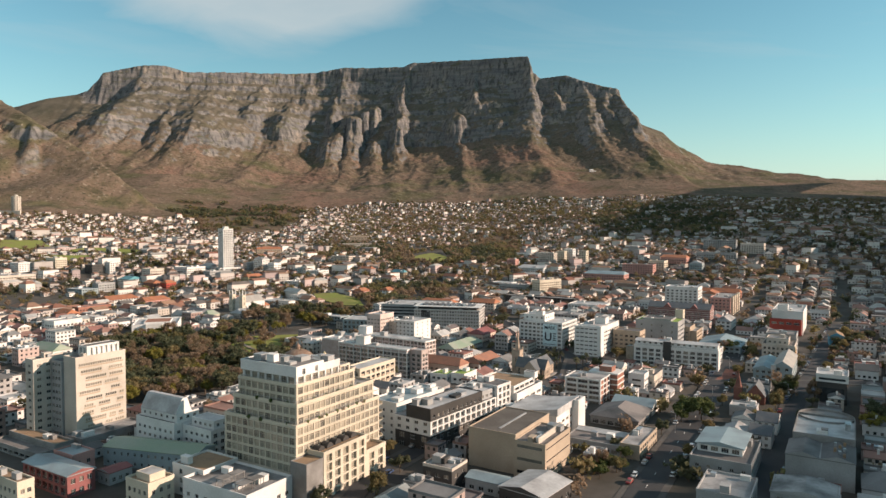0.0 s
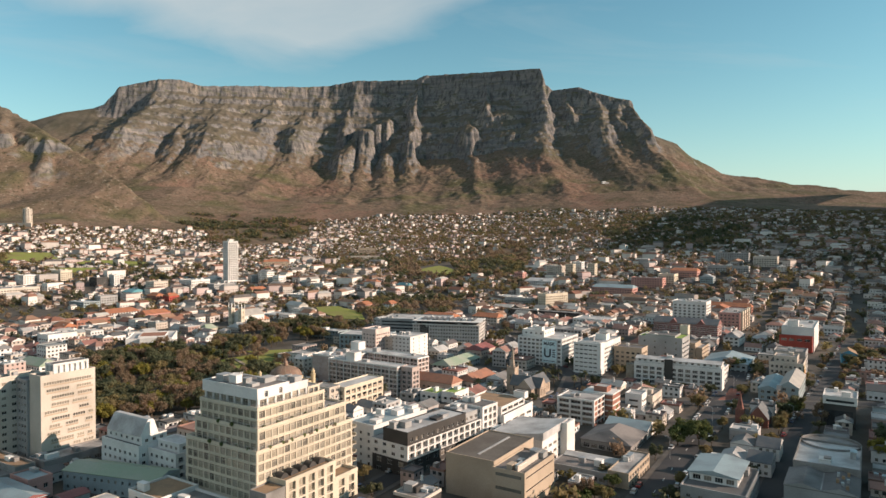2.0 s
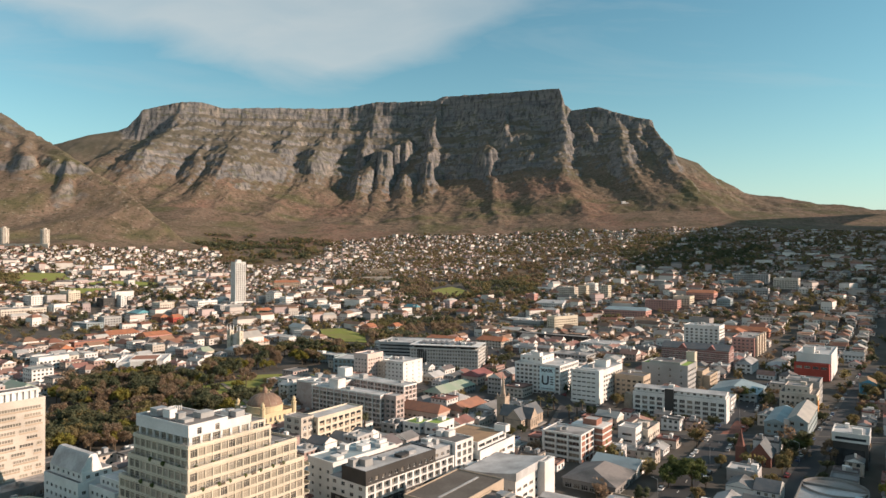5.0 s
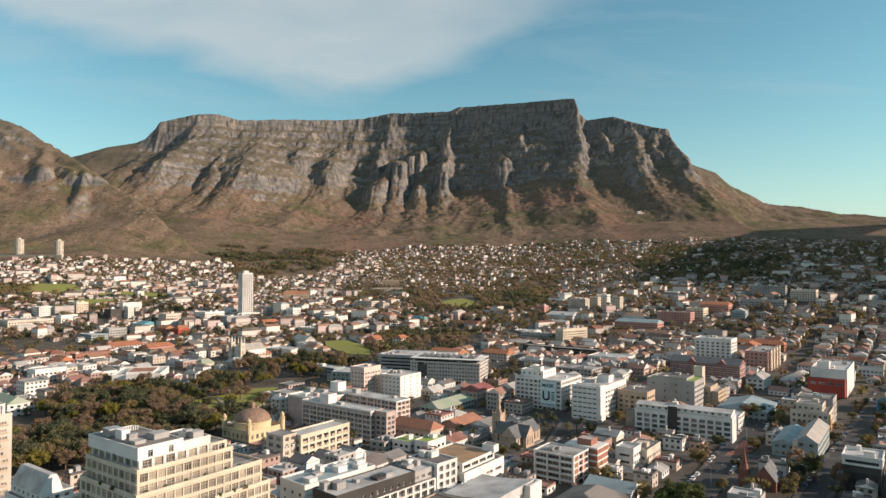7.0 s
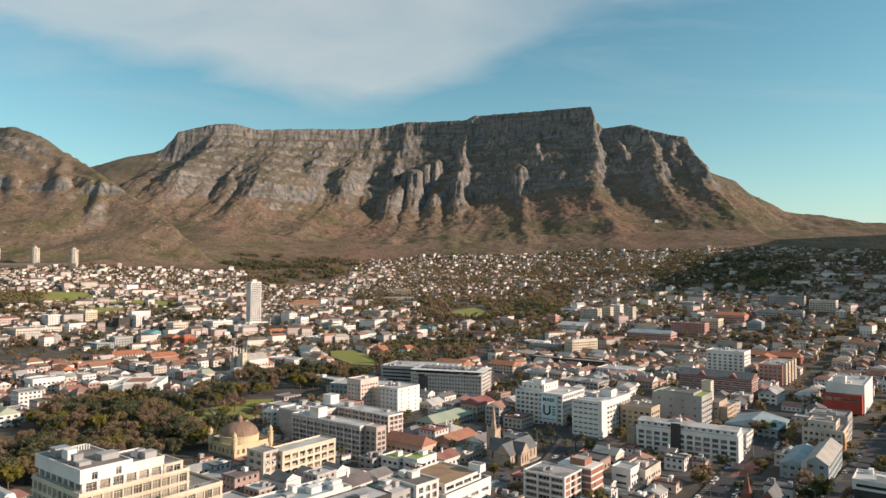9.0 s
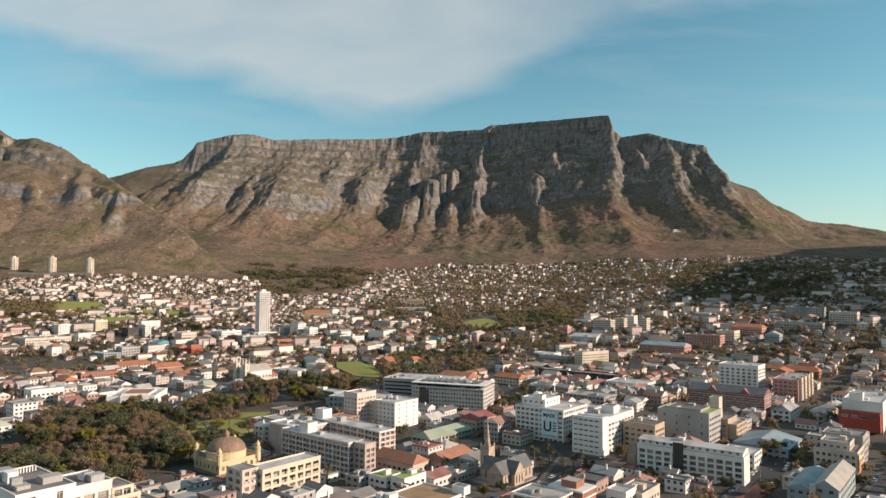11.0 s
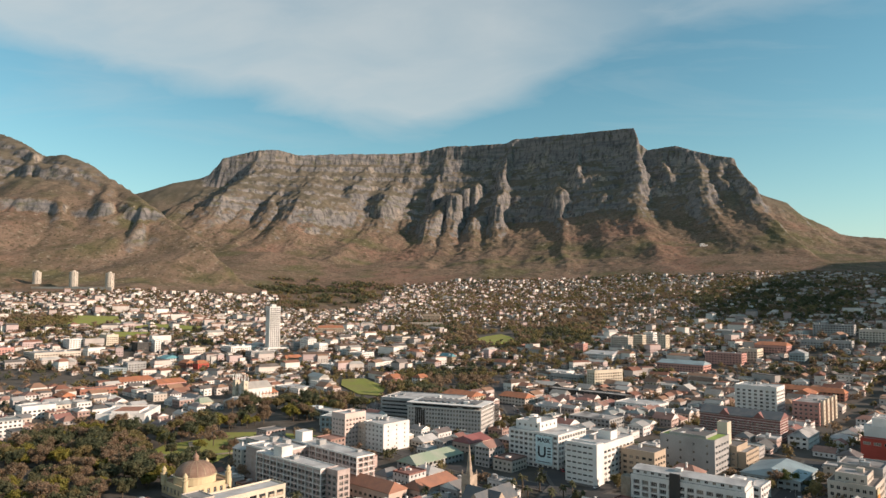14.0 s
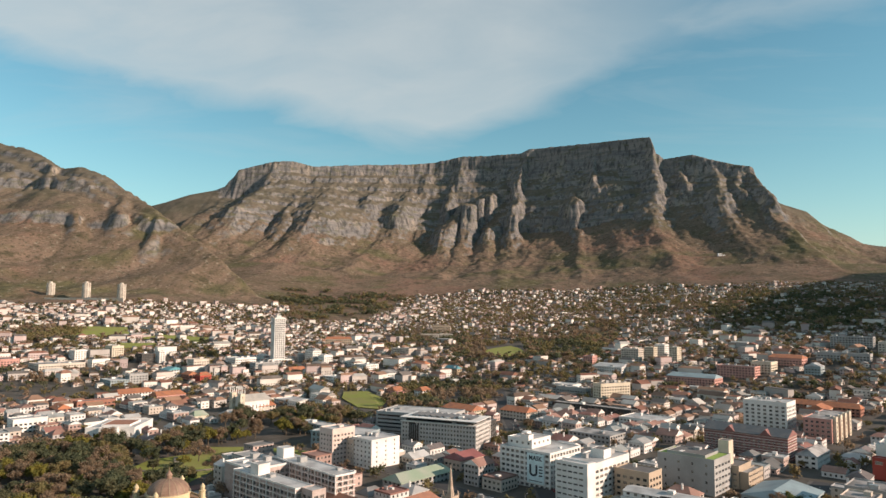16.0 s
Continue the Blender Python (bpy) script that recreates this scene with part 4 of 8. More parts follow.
def hotel_bands(t):
    for x, y, a, b, z0, n, step in ((0, 0, 47, 35, 0, 9, 3.22), (1.0, 0.5, 43, 31, 25.8, 3, 3.45), (1.6, 1.2, 31.5, 28.2, 32.8, 3, 3.3)):
        for i in range(1, n):
            q = Build()
            z = z0 + step * i
            q.box(x - 0.4, y - 0.4, z - 0.14, x + a + 0.1, y + b + 0.1, z + 0.06, 0, True)
            part("floor_band", q.mesh("floor_band", [CREAM]), t)
    for i in range(7):
        q = Build()
        q.box(47.1, 0.6, 3.22 * i + 3.1, 50.2, 6.5, 3.22 * i + 3.32, 0, True)
        q.box(50.0, 0.6, 3.22 * i + 3.32, 50.2, 6.5, 3.22 * i + 4.2, 0, True)
        part("balcony", q.mesh("balcony", [CREAM]), t)
    for n, x0, y0, z in ((13, 2.0, 0.15, 26.75), (12, 3.0, 0.75, 33.55), (8, 3.4, 1.4, 40.05)):
        for i in range(n):
            part("balcony_rail", rail_mesh(3.2, METAL), t, place=pose(x0 + 3.3 * i, y0, z))
    for n, x0, y0, z in ((10, 0.15, 2.2, 26.75), (9, 1.15, 2.6, 33.55), (8, 1.75, 3.0, 40.05)):
        for i in range(n):
            part("balcony_rail", rail_mesh(3.2, METAL), t, place=pose(x0, y0 + 3.3 * i, z, 0, 0, 90))


def hotel_terraces(t):
    """Parasols, clipped shrubs and a row of roof posts."""
    rnd = random.Random(12)
    bush = clump_mesh(0.75, 8)
    for x, y, z in [(6 + 5.4 * k, -0.1, 26.0) for k in range(7)] + [(5 + 6.3 * k, 0.85, 33.0) for k in range(6)] + [(0.55, 4 + 6 * k, 26.0) for k in range(5)] + [(1.3, 5 + 7 * k, 33.0) for k in range(3)]:
        part("terrace_shrub", bush, t, "clipped dark green terrace shrub", pose(x + rnd.uniform(-1, 1), y + 0.45, z + 0.5, 0, 0, rnd.uniform(0, 360)))
    for k in range(14):
        q = Build()
        q.box(-0.12, -0.12, 0, 0.12, 0.12, 1.5, 0)
        part("roof_post", q.mesh("roof_post", [WHITE]), t, place=pose(4.2 + 0.75 * k, 22.5, 46.0))


def clump_mesh(radius, seed):
    """A dense shrub: a dented ball with an uneven skin of leaves."""
    r = random.Random(seed)
    bm = bmesh.new()
    bmesh.ops.create_icosphere(bm, subdivisions=2, radius=radius)
    for v in bm.verts:
        v.co *= r.uniform(0.78, 1.12)
    me = bpy.data.meshes.new("shrub")
    bm.to_mesh(me)
    bm.free()
    me.materials.append(LEAF_GREEN)
    return me


def slab_tower():
    t = building("office_slab", "tall sand-coloured slab block with broken rows of small windows", "building", -148.5, 286, 36, 24, 30, reach=(8, 13))
    block(t, 0, 0, 23, 9, 0, 38, SAND, None, None, plant=1)
    rnd = random.Random(31)
    for i in range(12):
        z = 1.6 + 3.0 * i
        spans = [(1.2, 21.8)] if i == 11 else []
        u = 1.0 + rnd.uniform(0, 4)
        while not (i == 11) and u < 20:
            n = rnd.choice((3, 5, 7, 9))
            e = min(21.9, u + n * 1.05)
            spans.append((u, e))
            u = e + rnd.choice((1.4, 3.2, 5.0))
        for u0, u1 in spans:
            q = Build()
            q.facade((u0 - 0.15, -0.14, z - 0.1), (1, 0, 0), (0, -1, 0), [(0.15 + 1.05 * k + 0.07, 0.15 + 1.05 * k + 0.92) for k in range(int((u1 - u0) / 1.05))], [(0.18, 1.25)], u1 - u0 + 0.3, 1.45, 0.12, 0, 1)
            q.quad([(u0 - 0.15, -0.14, z + 1.35), (u1 + 0.15, -0.14, z + 1.35), (u1 + 0.15, 0, z + 1.35), (u0 - 0.15, 0, z + 1.35)], 0)
            part("window_row", q.mesh("window_row", [SAND, PALE_GLASS]), t)
            p = Build()
            p.box(u0, -0.1, z - 0.8, u1, -0.01, z - 0.12, 0, True)
            part("spandrel", p.mesh("spandrel", [TAN]), t)
    block(t, 6, 1.5, 15, 6.5, 38, 42.3, WHITE, (4.3, 2.4, 1.6, 3.2, 0.5, 0.8, "niche"), (4.3, 2.4, 1.6, 3.2, 0.5, 0.8, "niche"), parapet=0.3)
    block(t, -1.0, 9.1, 9, 8, 0, 36, GREY, None, (3.0, 2.2, 1.5, 1.4, 0.9, 0.3, "window"), parapet=0.4)
    block(t, -8.5, 17.2, 17, 6, 0, 36.8, SAND, (3.0, 4.0, 1.9, 1.3, 0.9, 0.3, "window"), (3.0, 4, 2.0, 1.3, 0.9, 0.3, "window"), plant=2)
    block(t, -5, -12, 30, 11.8, 0, 6.5, CONCRETE, (6, 5, 3.4, 1.8, 2.6, 0.4, "window"), (6, 5, 3.4, 1.8, 2.6, 0.4, "window"), parapet=0.8, plant=3)
    t = building("parking_deck", "low grey concrete parking deck with parapets", "building", -152, 262, 37.5, 15, 36)
    block(t, 0, 0, 7, 35, 0, 3.4, CONCRETE, (3.4, 4, 3.4, 1.2, 1.2, 0.6, "none"), (3.4, 4, 3.4, 1.2, 1.2, 0.6, "none"), parapet=0.9, roof=ROOF_FLAT)
    block(t, 7.1, 0, 7.5, 35, 0, 5.2, CONCRETE, (3.4, 4, 3.4, 1.2, 1.2, 0.6, "none"), None, parapet=0.9, roof=ROOF_BROWN, plant=2)


def white_terraces():
    t = building("apartment_house", "white terraced apartment block with a sloping white metal roof", "building", -101.1, 268.2, 37, 15, 25, reach=(0, 17))
    w = (3.0, 3.4, 1.5, 1.3, 0.9, 0.25, "window")
    block(t, 0, 0, 14, 24.5, 0, 14, WHITE, w, w, parapet=0.5)
    block(t, 2, 1, 11, 23, 14, 17.5, WHITE, w, (3.4, 3.8, 1.4, 1.2, 1.2, 0.25, "window"), parapet=0)
    m = Build()
    ring = [(1.4, 17.5), (4.6, 23.0), (5.2, 23.5), (7.2, 23.5), (7.6, 23.0), (9.5, 17.5)]
    for (u0, z0), (u1, z1) in zip(ring, ring[1:]):
        m.quad([(u0, 1.2, z0), (u1, 1.2, z1), (u1, 23.5, z1), (u0, 23.5, z0)], 0)
    for v in (1.2, 23.5):
        m.quad([(u, v, z) for u, z in ring], 1)
    part("mansard", m.mesh("mansard", [ROOF_WHITE, WHITE]), t, "steep white sheet mansard")
    block(t, 4, -17, 12, 17, 0, 12.5, WHITE, (3.0, 4, 2.4, 1.8, 0.7, 0.8, "rail"), w, plant=2, roof=ROOF_WHITE)
    block(t, 7, -15, 8, 13, 12.5, 15.6, WHITE, w, w, parapet=0.4, roof=ROOF_WHITE)


def corner_flats():
    t = building("apartment_block", "white and charcoal corner apartment block with a grid of balconies", "building", 2, 270, 37, 63, 37, 51, reach=(2, 0))
    bal = (3.05, 4.1, 3.1, 2.5, 0.2, 1.3, "rail")
    block(t, 0.5, 0.5, 50, 19, 0, 7.6, DARK, (3.7, 5, 3, 2.2, 0.8, 0.4, "window"), (3.7, 5, 3, 2.2, 0.8, 0.4, "window"), parapet=0)
    block(t, 0, 0, 50, 20, 7.6, 13.8, WHITE, bal, (3.05, 5, 2.0, 1.4, 0.9, 0.3, "window"), parapet=0)
    block(t, 0, 0, 38, 13, 13.8, 18.6, DARK, (4.4, 3.2, 1.6, 1.4, 1.1, 0.25, "window"), None, parapet=0.5, roof=ROOF_WHITE, plant=6)
    block(t, 38.1, 1.5, 12, 12, 13.8, 17.6, GREY, (3.2, 3.2, 1.8, 1.4, 0.9, 0.25, "window"), None, parapet=0.5, roof=ROOF_WHITE, plant=4)
    block(t, 50, -0.5, 12, 16, 0, 18.5, WHITE, (3.05, 3.6, 2.4, 2.2, 0.3, 0.8, "rail"), (3.05, 3.6, 1.6, 1.4, 0.9, 0.3, "window"), parapet=0.6, plant=2)
    block(t, 2, 20.2, 34, 15, 0, 17, WHITE, None, (3.05, 4.5, 1.3, 1.3, 0.9, 0.25, "window"), roof=ROOF_BLUE, plant=7)


def tan_box():
    t = building("warehouse_block", "tan windowless block with a dark flat roof and plant deck", "building", 43.2, 237.3, 36.5, 27, 33)
    block(t, 0, 0, 25.5, 12.5, 0, 14.6, TAN, (4.6, 25.5, 23, 0.5, 3.6, 0.15, "none"), (4.8, 12, 10, 1.2, 3.0, 0.2, "none"), parapet=0.7, plant=5)
    block(t, 1.5, 12.6, 33, 20, 0, 16.2, TAN, None, None, parapet=0.5, roof=ROOF_DARK)
    b = Build()
    b.box(6, 21, 16.35, 31, 22, 16.5, 0)
    part("roof_walkway", b.mesh("roof_walkway", [ROOF_WHITE]), t, "white painted roof walkway")
    b = Build()
    b.box(1, 3.0, 14.8, 24, 3.5, 17.0, 0)
    part("screen_wall", b.mesh("screen_wall", [SAND]), t)


def fin_block():
    t = building("office_block", "white office block with a curved white roof and tall end wall", "building", 56.3, 281.8, 37, 30, 25, reach=(0, 4))
    w = (3.3, 4.5, 3.2, 1.3, 1.0, 0.3, "window")
    block(t, 0, 0, 26, 22, 0, 12.5, WHITE, w, (3.3, 3.5, 2.2, 1.2, 1.0, 0.3, "window"), parapet=0)
    b = Build()
    n = 10
    for k in range(n):
        s0, s1 = k / n, (k + 1) / n
        z0, z1 = 12.6 + 2.6 * (1 - s0) ** 2 + 0.4, 12.6 + 2.6 * (1 - s1) ** 2 + 0.4
        y0, y1 = -0.8 + 23.6 * s0, -0.8 + 23.6 * s1
        b.quad([(-0.8, y0, z0), (26.8, y0, z0), (26.8, y1, z1), (-0.8, y1, z1)], 0)
        b.quad([(-0.8, y0, z0), (-0.8, y1, z1), (-0.8, y1, 12.4), (-0.8, y0, 12.4)], 0)
    b.quad([(-0.8, -0.8, 12.4), (26.8, -0.8, 12.4), (26.8, -0.8, 15.6), (-0.8, -0.8, 15.6)], 0)
    part("roof", b.mesh("roof", [ROOF_WHITE]), t, "curved white sheet roof")
    b = Build()
    b.box(18, -3.4, 0, 27, -2.4, 15.5, 0)
    b.box(18, -2.4, 0, 19, -0.1, 15.5, 0)
    b.box(26, -2.4, 0, 27, -0.1, 15.5, 0)
    part("end_wall", b.mesh("end_wall", [WHITE]), t)


def low_annex():
    t = building("row_building", "low white annex with a flat grey roof", "building", 41.4, 291.5, 37, 24, 13)
    block(t, 0, 0, 24, 12.5, 0, 8.5, WHITE, (3.2, 3.6, 2.0, 1.4, 0.9, 0.3, "window"), (3.2, 3.6, 2.0, 1.4, 0.9, 0.3, "window"), roof=ROOF_FLAT, plant=4)


def terrace_block():
    t = building("office_block", "white banded office building with a brown roof terrace", "building", 44.3, 317.3, 37, 32, 30)
    rib = (3.4, 6.2, 5.2, 1.5, 1.1, 0.8, "window")
    block(t, 0, 0, 31, 28.5, 0, 12, WHITE, rib, rib, parapet=1.0)
    block(t, 3, 3, 25, 22, 12, 15, WHITE, (3, 6, 5, 1.6, 0.8, 0.5, "window"), (3, 6, 5, 1.6, 0.8, 0.5, "window"), parapet=0.7, roof=ROOF_BROWN)
    block(t, 26, 2, 4, 6, 15, 18, WHITE, None, None, parapet=0.2)


def banded_block():
    t = building("apartment_block", "white-framed flats with dark bays and brick panels", "building", 91.5, 341.7, 36.5, 30, 20, reach=(0, 4))
    block(t, 0, 0, 16, 19.6, 0, 13.6, WHITE, (2.7, 5.2, 4.2, 2.1, 0.4, 0.35, "none"), (2.7, 6.3, 5.4, 1.9, 0.5, 0.9, "window"), parapet=0.5, plant=2)
    for i in range(5):
        b = Build()
        b.box(0, 0, 0, 4.0, 0.2, 1.9, 0)
        for k in range(2):
            part("brick_panel", b.mesh("brick_panel", [BRICK]), t, "orange brick infill panel", pose(1.4 + 7.3 * k, 0.1, 0.45 + 2.7 * i))
    for i in range(5):
        q = Build()
        q.box(17, -3.8, 2.9 * i, 29, 12, 2.9 * i + 2.2, 0, True)
        part("brick_band", q.mesh("brick_band", [BRICK]), t)
        q = Build()
        q.box(16.8, -4.0, 2.9 * i + 2.2, 29.2, 12.2, 2.9 * i + 2.9, 0, True)
        part("floor_band", q.mesh("floor_band", [WHITE]), t)
    block(t, 19, 0, 7, 7, 14.5, 17.0, BRICK, None, None, parapet=0.3)


def white_hall():
    t = building("apartment_building", "long white apartment building with balconies and a dark stair strip", "building", 187.7, 417.8, 34.6, 14, 54, 61)
    block(t, 0, 0, 13.5, 53, 0, 16.2, WHITE, (2.85, 4.4, 0.9, 1.2, 0.9, 0.2, "window"), (2.85, 4.3, 3.1, 2.0, 0.5, 1.0, "rail"), parapet=0)
    block(t, 0.8, 0.6, 12, 51.5, 16.2, 18.7, WHITE, None, (2.6, 3.5, 1.6, 1.3, 0.8, 0.3, "window"), parapet=0)
    pitched(t, 0.8, 0.6, 12, 51.5, 18.7, 1.1, ROOF_WHITE, "y", 0.4, gable=WHITE)
    b = Build()
    b.box(-0.5, 29.0, 0, 0.6, 34.0, 19.4, 0)
    part("stair_strip", b.mesh("stair_strip", [DARK]), t, "dark brown stair strip")
    b = Build()
    b.box(-0.4, 53.2, 0, 6.0, 58.0, 14.5, 0)
    part("glass_end", b.mesh("glass_end", [GLASS]), t, "dark glazed end stair")
    b = Build()
    b.box(5, 30, 19.2, 8, 33, 21.0, 0)
    part("plant_room", b.mesh("plant_room", [WHITE]), t)


def garden_flats():
    w = (2.85, 3.1, 2.5, 1.9, 0.55, 0.55, "window")
    for x, y, top, a, b, turn, tower, wing in ((-10.6, 426.9, 50, 10, 57, 57, 36, True), (1.4, 450.4, 51, 12, 62, 54, 54, False)):
        t = building("apartment_slab", "long brown and white apartment slab with railed bays", "building", x, y, 31, a + (12 if wing else 0), b, turn, "twin slabs by the park", reach=(0, 10))
        h = top - 31
        block(t, 0, 0, a, b, 0, h, BROWN_BRICK, w, w, parapet=0.6, roof=ROOF_WHITE, parapet_mat=WHITE, plant=2)
        for i in range(int(h / 2.85) + 1):
            q = Build()
            q.box(-0.25, -0.25, 2.85 * i - 0.12, a + 0.2, b + 0.2, 2.85 * i + 0.12, 0, True)
            part("floor_band", q.mesh("floor_band", [WHITE]), t)
        for k in range(int(b / 6.2) + 1):
            q = Build()
            q.box(-0.4, 6.2 * k, 0, 0.05, 6.2 * k + 0.35, h + 0.6, 0)
            part("fin", q.mesh("fin", [WHITE]), t)
        block(t, 2, tower, 7, 7.5, h, h + 5.4, WHITE, None, None, parapet=0.2, roof=ROOF_WHITE)
        if wing:
            block(t, 3, -9, 8, 8.8, 0, h, BROWN_BRICK, w, w, parapet=0.6, roof=ROOF_WHITE)
    t = building("apartment_slab", "white and brown apartment block with a blank grey end", "building", -47.3, 458, 31, 24, 29, 57, "twin slabs by the park")
    block(t, 0, 0, 24, 29, 0, 19, BROWN_BRICK, w, None, parapet=0.8, roof=ROOF_WHITE, parapet_mat=WHITE, plant=4)


def cube_flats():
    t = building("apartment_block", "white cube-shaped apartment block", "building", -7.1, 546.5, 32, 26, 20)
    w = (3, 3.6, 1.5, 1.3, 0.9, 0.25, "window")
    block(t, 0, 0, 25, 20, 0, 18, WHITE, (3, 9, 1.2, 1.2, 1, 0.2, "window"), w, roof=ROOF_WHITE, plant=2)
    t = building("apartment_block", "pale pink apartment tower with balconies", "building", -35, 550.2, 32, 21, 14)
    block(t, 0, 0, 19, 14, 0, 23.5, PALE_PINK, (3, 3.2, 1.7, 1.4, 0.8, 0.5, "window"), w, roof=ROOF_WHITE, plant=1)
    t = building("apartment_block", "white apartment block beside the cube-shaped one", "building", -22, 556, 32, 16, 12)
    block(t, 0, 0, 16, 11, 0, 16, SAND, w, w, roof=ROOF_WHITE, plant=2)
    t = building("museum_wing", "pale museum wing with a broad white roof", "building", -30, 600, 31, 30, 40, 76)
    block(t, 0, 0, 28, 44, 0, 12, PALEBLUE, (4, 4, 2.4, 2.6, 0.8, 0.3, "window"), (4, 4, 2.4, 2.6, 0.8, 0.3, "window"), roof=ROOF_WHITE)


def office_roof(t):
    """White eaves, a dark entrance strip and rows of tilted panels on the roof."""
    for z in (18.6, 21.6):
        q = Build()
        q.box(-0.9, -0.9, z, 30.9, 62.5, z + 0.45, 0, True)
        part("roof_edge", q.mesh("roof_edge", [WHITE]), t)
    q = Build()
    q.box(-0.35, 50, 0, 0.1, 55, 18.4, 0)
    part("entrance_strip", q.mesh("entrance_strip", [DARK]), t, "dark glazed entrance strip")
    for k in range(10):
        q = Build()
        q.quad([(0, 0, 0.3), (18, 0, 0.3), (18, 2.4, 1.5), (0, 2.4, 1.5)], 0)
        q.quad([(0, 0, 0.2), (18, 0, 0.2), (18, 2.4, 1.4), (0, 2.4, 1.4)], 0)
        q.quad([(0, 2.4, 0), (18, 2.4, 0), (18, 2.4, 1.5), (0, 2.4, 1.5)], 1)
        part("roof_panel_row", q.mesh("roof_panel_row", [ROOF_SLATE, METAL]), t, "tilted dark panel row", pose(6, 6 + 5.2 * k, 22.1))


def long_office():
    t = building("office_building", "long pale office building with close rows of windows", "building", 52.2, 617.8, 31, 46, 64, 76)
    w = (3.1, 2.5, 1.5, 1.7, 0.8, 0.45, "window")
    block(t, 0, 0, 30, 62, 0, 18.5, PALE_GREY, w, w, plant=3, roof=ROOF_WHITE)
    office_roof(t)
    b = Build()
    b.box(-0.35, 46.5, 0.4, 0.1, 54, 16.6, 0, True)
    bay = part("glazed_bay", b.mesh("glazed_bay", [DARK]), t)
    for k in range(5):
        b = Build()
        b.box(-0.5, 46.6 + 1.8 * k, 0.4, -0.36, 46.8 + 1.8 * k, 16.6, 0, True)
        part("mullion", b.mesh("mullion", [METAL]), bay)
    for k in range(9):
        b = Build()
        b.box(-3.2, 12 + 2.9 * k, 3.6, 0.0, 14.1 + 2.9 * k, 3.9, 0, True)
        part("canopy", b.mesh("canopy", [WHITE]), t)
    block(t, 3, 3, 24, 56, 18.5, 21.5, DARK, (3, 4, 3.4, 1.6, 0.7, 0.3, "none"), (3, 4, 3.4, 1.6, 0.7, 0.3, "none"), parapet=0.3, roof=ROOF_WHITE, plant=6)
    for k in range(4):
        b = Build()
        b.box(30.5, -0.4 + 4 * k, 0, 31.1, 0.2 + 4 * k, 21.5, 0)
        part("portal_column", b.mesh("portal_column", [WHITE]), t)
    for k in range(4):
        b = Build()
        b.box(30.3, -0.5, 6 + 5 * k, 31.3, 12.3, 6.7 + 5 * k, 0, True)
        part("portal_beam", b.mesh("portal_beam", [WHITE]), t)
    block(t, 34, 1, 14, 14, 3, 17, DARK, (3, 2.2, 1.6, 1.8, 0.7, 0.3, "window"), (3, 2.2, 1.6, 1.8, 0.7, 0.3, "window"), parapet=0.3)
    t = building("office_building", "grey office building with a stepped glazed roof", "building", 22, 668, 31, 40, 70, 76)
    block(t, 0, 0, 40, 66, 0, 17, GREY, (3.2, 40, 38, 1.5, 1.0, 0.4, "ribbon"), (3.2, 66, 63, 1.5, 1.0, 0.4, "ribbon"), roof=ROOF_WHITE, plant=5)


def mask_building():
    t = building("apartment_tower", "white apartment block with a large lettered banner", "building", 108, 515.4, 32, 34, 37)
    w = (3.0, 3.3, 2.5, 1.7, 0.7, 0.6, "window")
    block(t, 0, 0, 33, 36.5, 0, 21, WHITE, (3.0, 3.2, 2.2, 1.9, 0.5, 0.7, "rail"), w, plant=2, roof=ROOF_WHITE)
    block(t, 6, 17, 20, 18, 21, 26, WHITE, (5, 5, 1.6, 1.5, 2, 0.3, "window"), (5, 5, 1.6, 1.5, 2, 0.3, "window"), parapet=0.5, plant=2, roof=ROOF_WHITE)
    block(t, 4, 18, 5, 6, 26, 29, WHITE, None, None, parapet=0.2)
    banner = Build()
    banner.box(-0.55, 4.0, 3.2, -0.35, 16.0, 20.2, 0, True)
    cloth = part("banner", banner.mesh("banner", [BANNER]), t, "pale blue banner with dark letters")
    for text, size, y, z in (("MASK", 3.6, 10.0, 16.4), ("U", 9.0, 11.4, 7.4)):
        cu = bpy.data.curves.new("lettering", "FONT")
        cu.body, cu.size, cu.extrude, cu.align_x, cu.offset = text, size, 0.06, "CENTER", size * 0.022
        cu.materials.append(INK)
        letters = part("lettering", cu, cloth, place=pose(-0.62, y, z, 90, 0, -90))
    for k in range(4):
        b = Build()
        b.box(-0.66, 5.0, 7.6 + 1.7 * k, -0.56, 7.4, 8.4 + 1.7 * k, 0, True)
        part("lettering_bar", b.mesh("lettering_bar", [INK]), cloth)
    b = Build()
    b.box(-0.66, 5.5, 4.4, -0.56, 14.5, 4.8, 0, True)
    part("lettering_bar", b.mesh("lettering_bar", [INK]), cloth)


def twin_block():
    t = building("office_block", "white office block with strip windows and a blank end wall", "building", 127.5, 476.5, 35, 46, 20)
    block(t, 7, 0, 38, 19.5, 0, 20.5, WHITE, (3.0, 4.2, 3.3, 1.5, 0.9, 0.4, "window"), None, roof=ROOF_WHITE, plant=3)
    block(t, 0, 1.5, 7, 18, 0, 21, WHITE, None, (3.0, 3.4, 2.6, 1.0, 1.2, 0.3, "window"), roof=ROOF_WHITE)
    b = Build()
    b.box(-0.8, -0.6, 0, 7.4, 1.4, 22.2, 0)
    part("end_wall", b.mesh("end_wall", [WHITE]), t)
    block(t, 24, 4, 8, 8, 20.5, 25, WHITE, None, None, parapet=0.3)


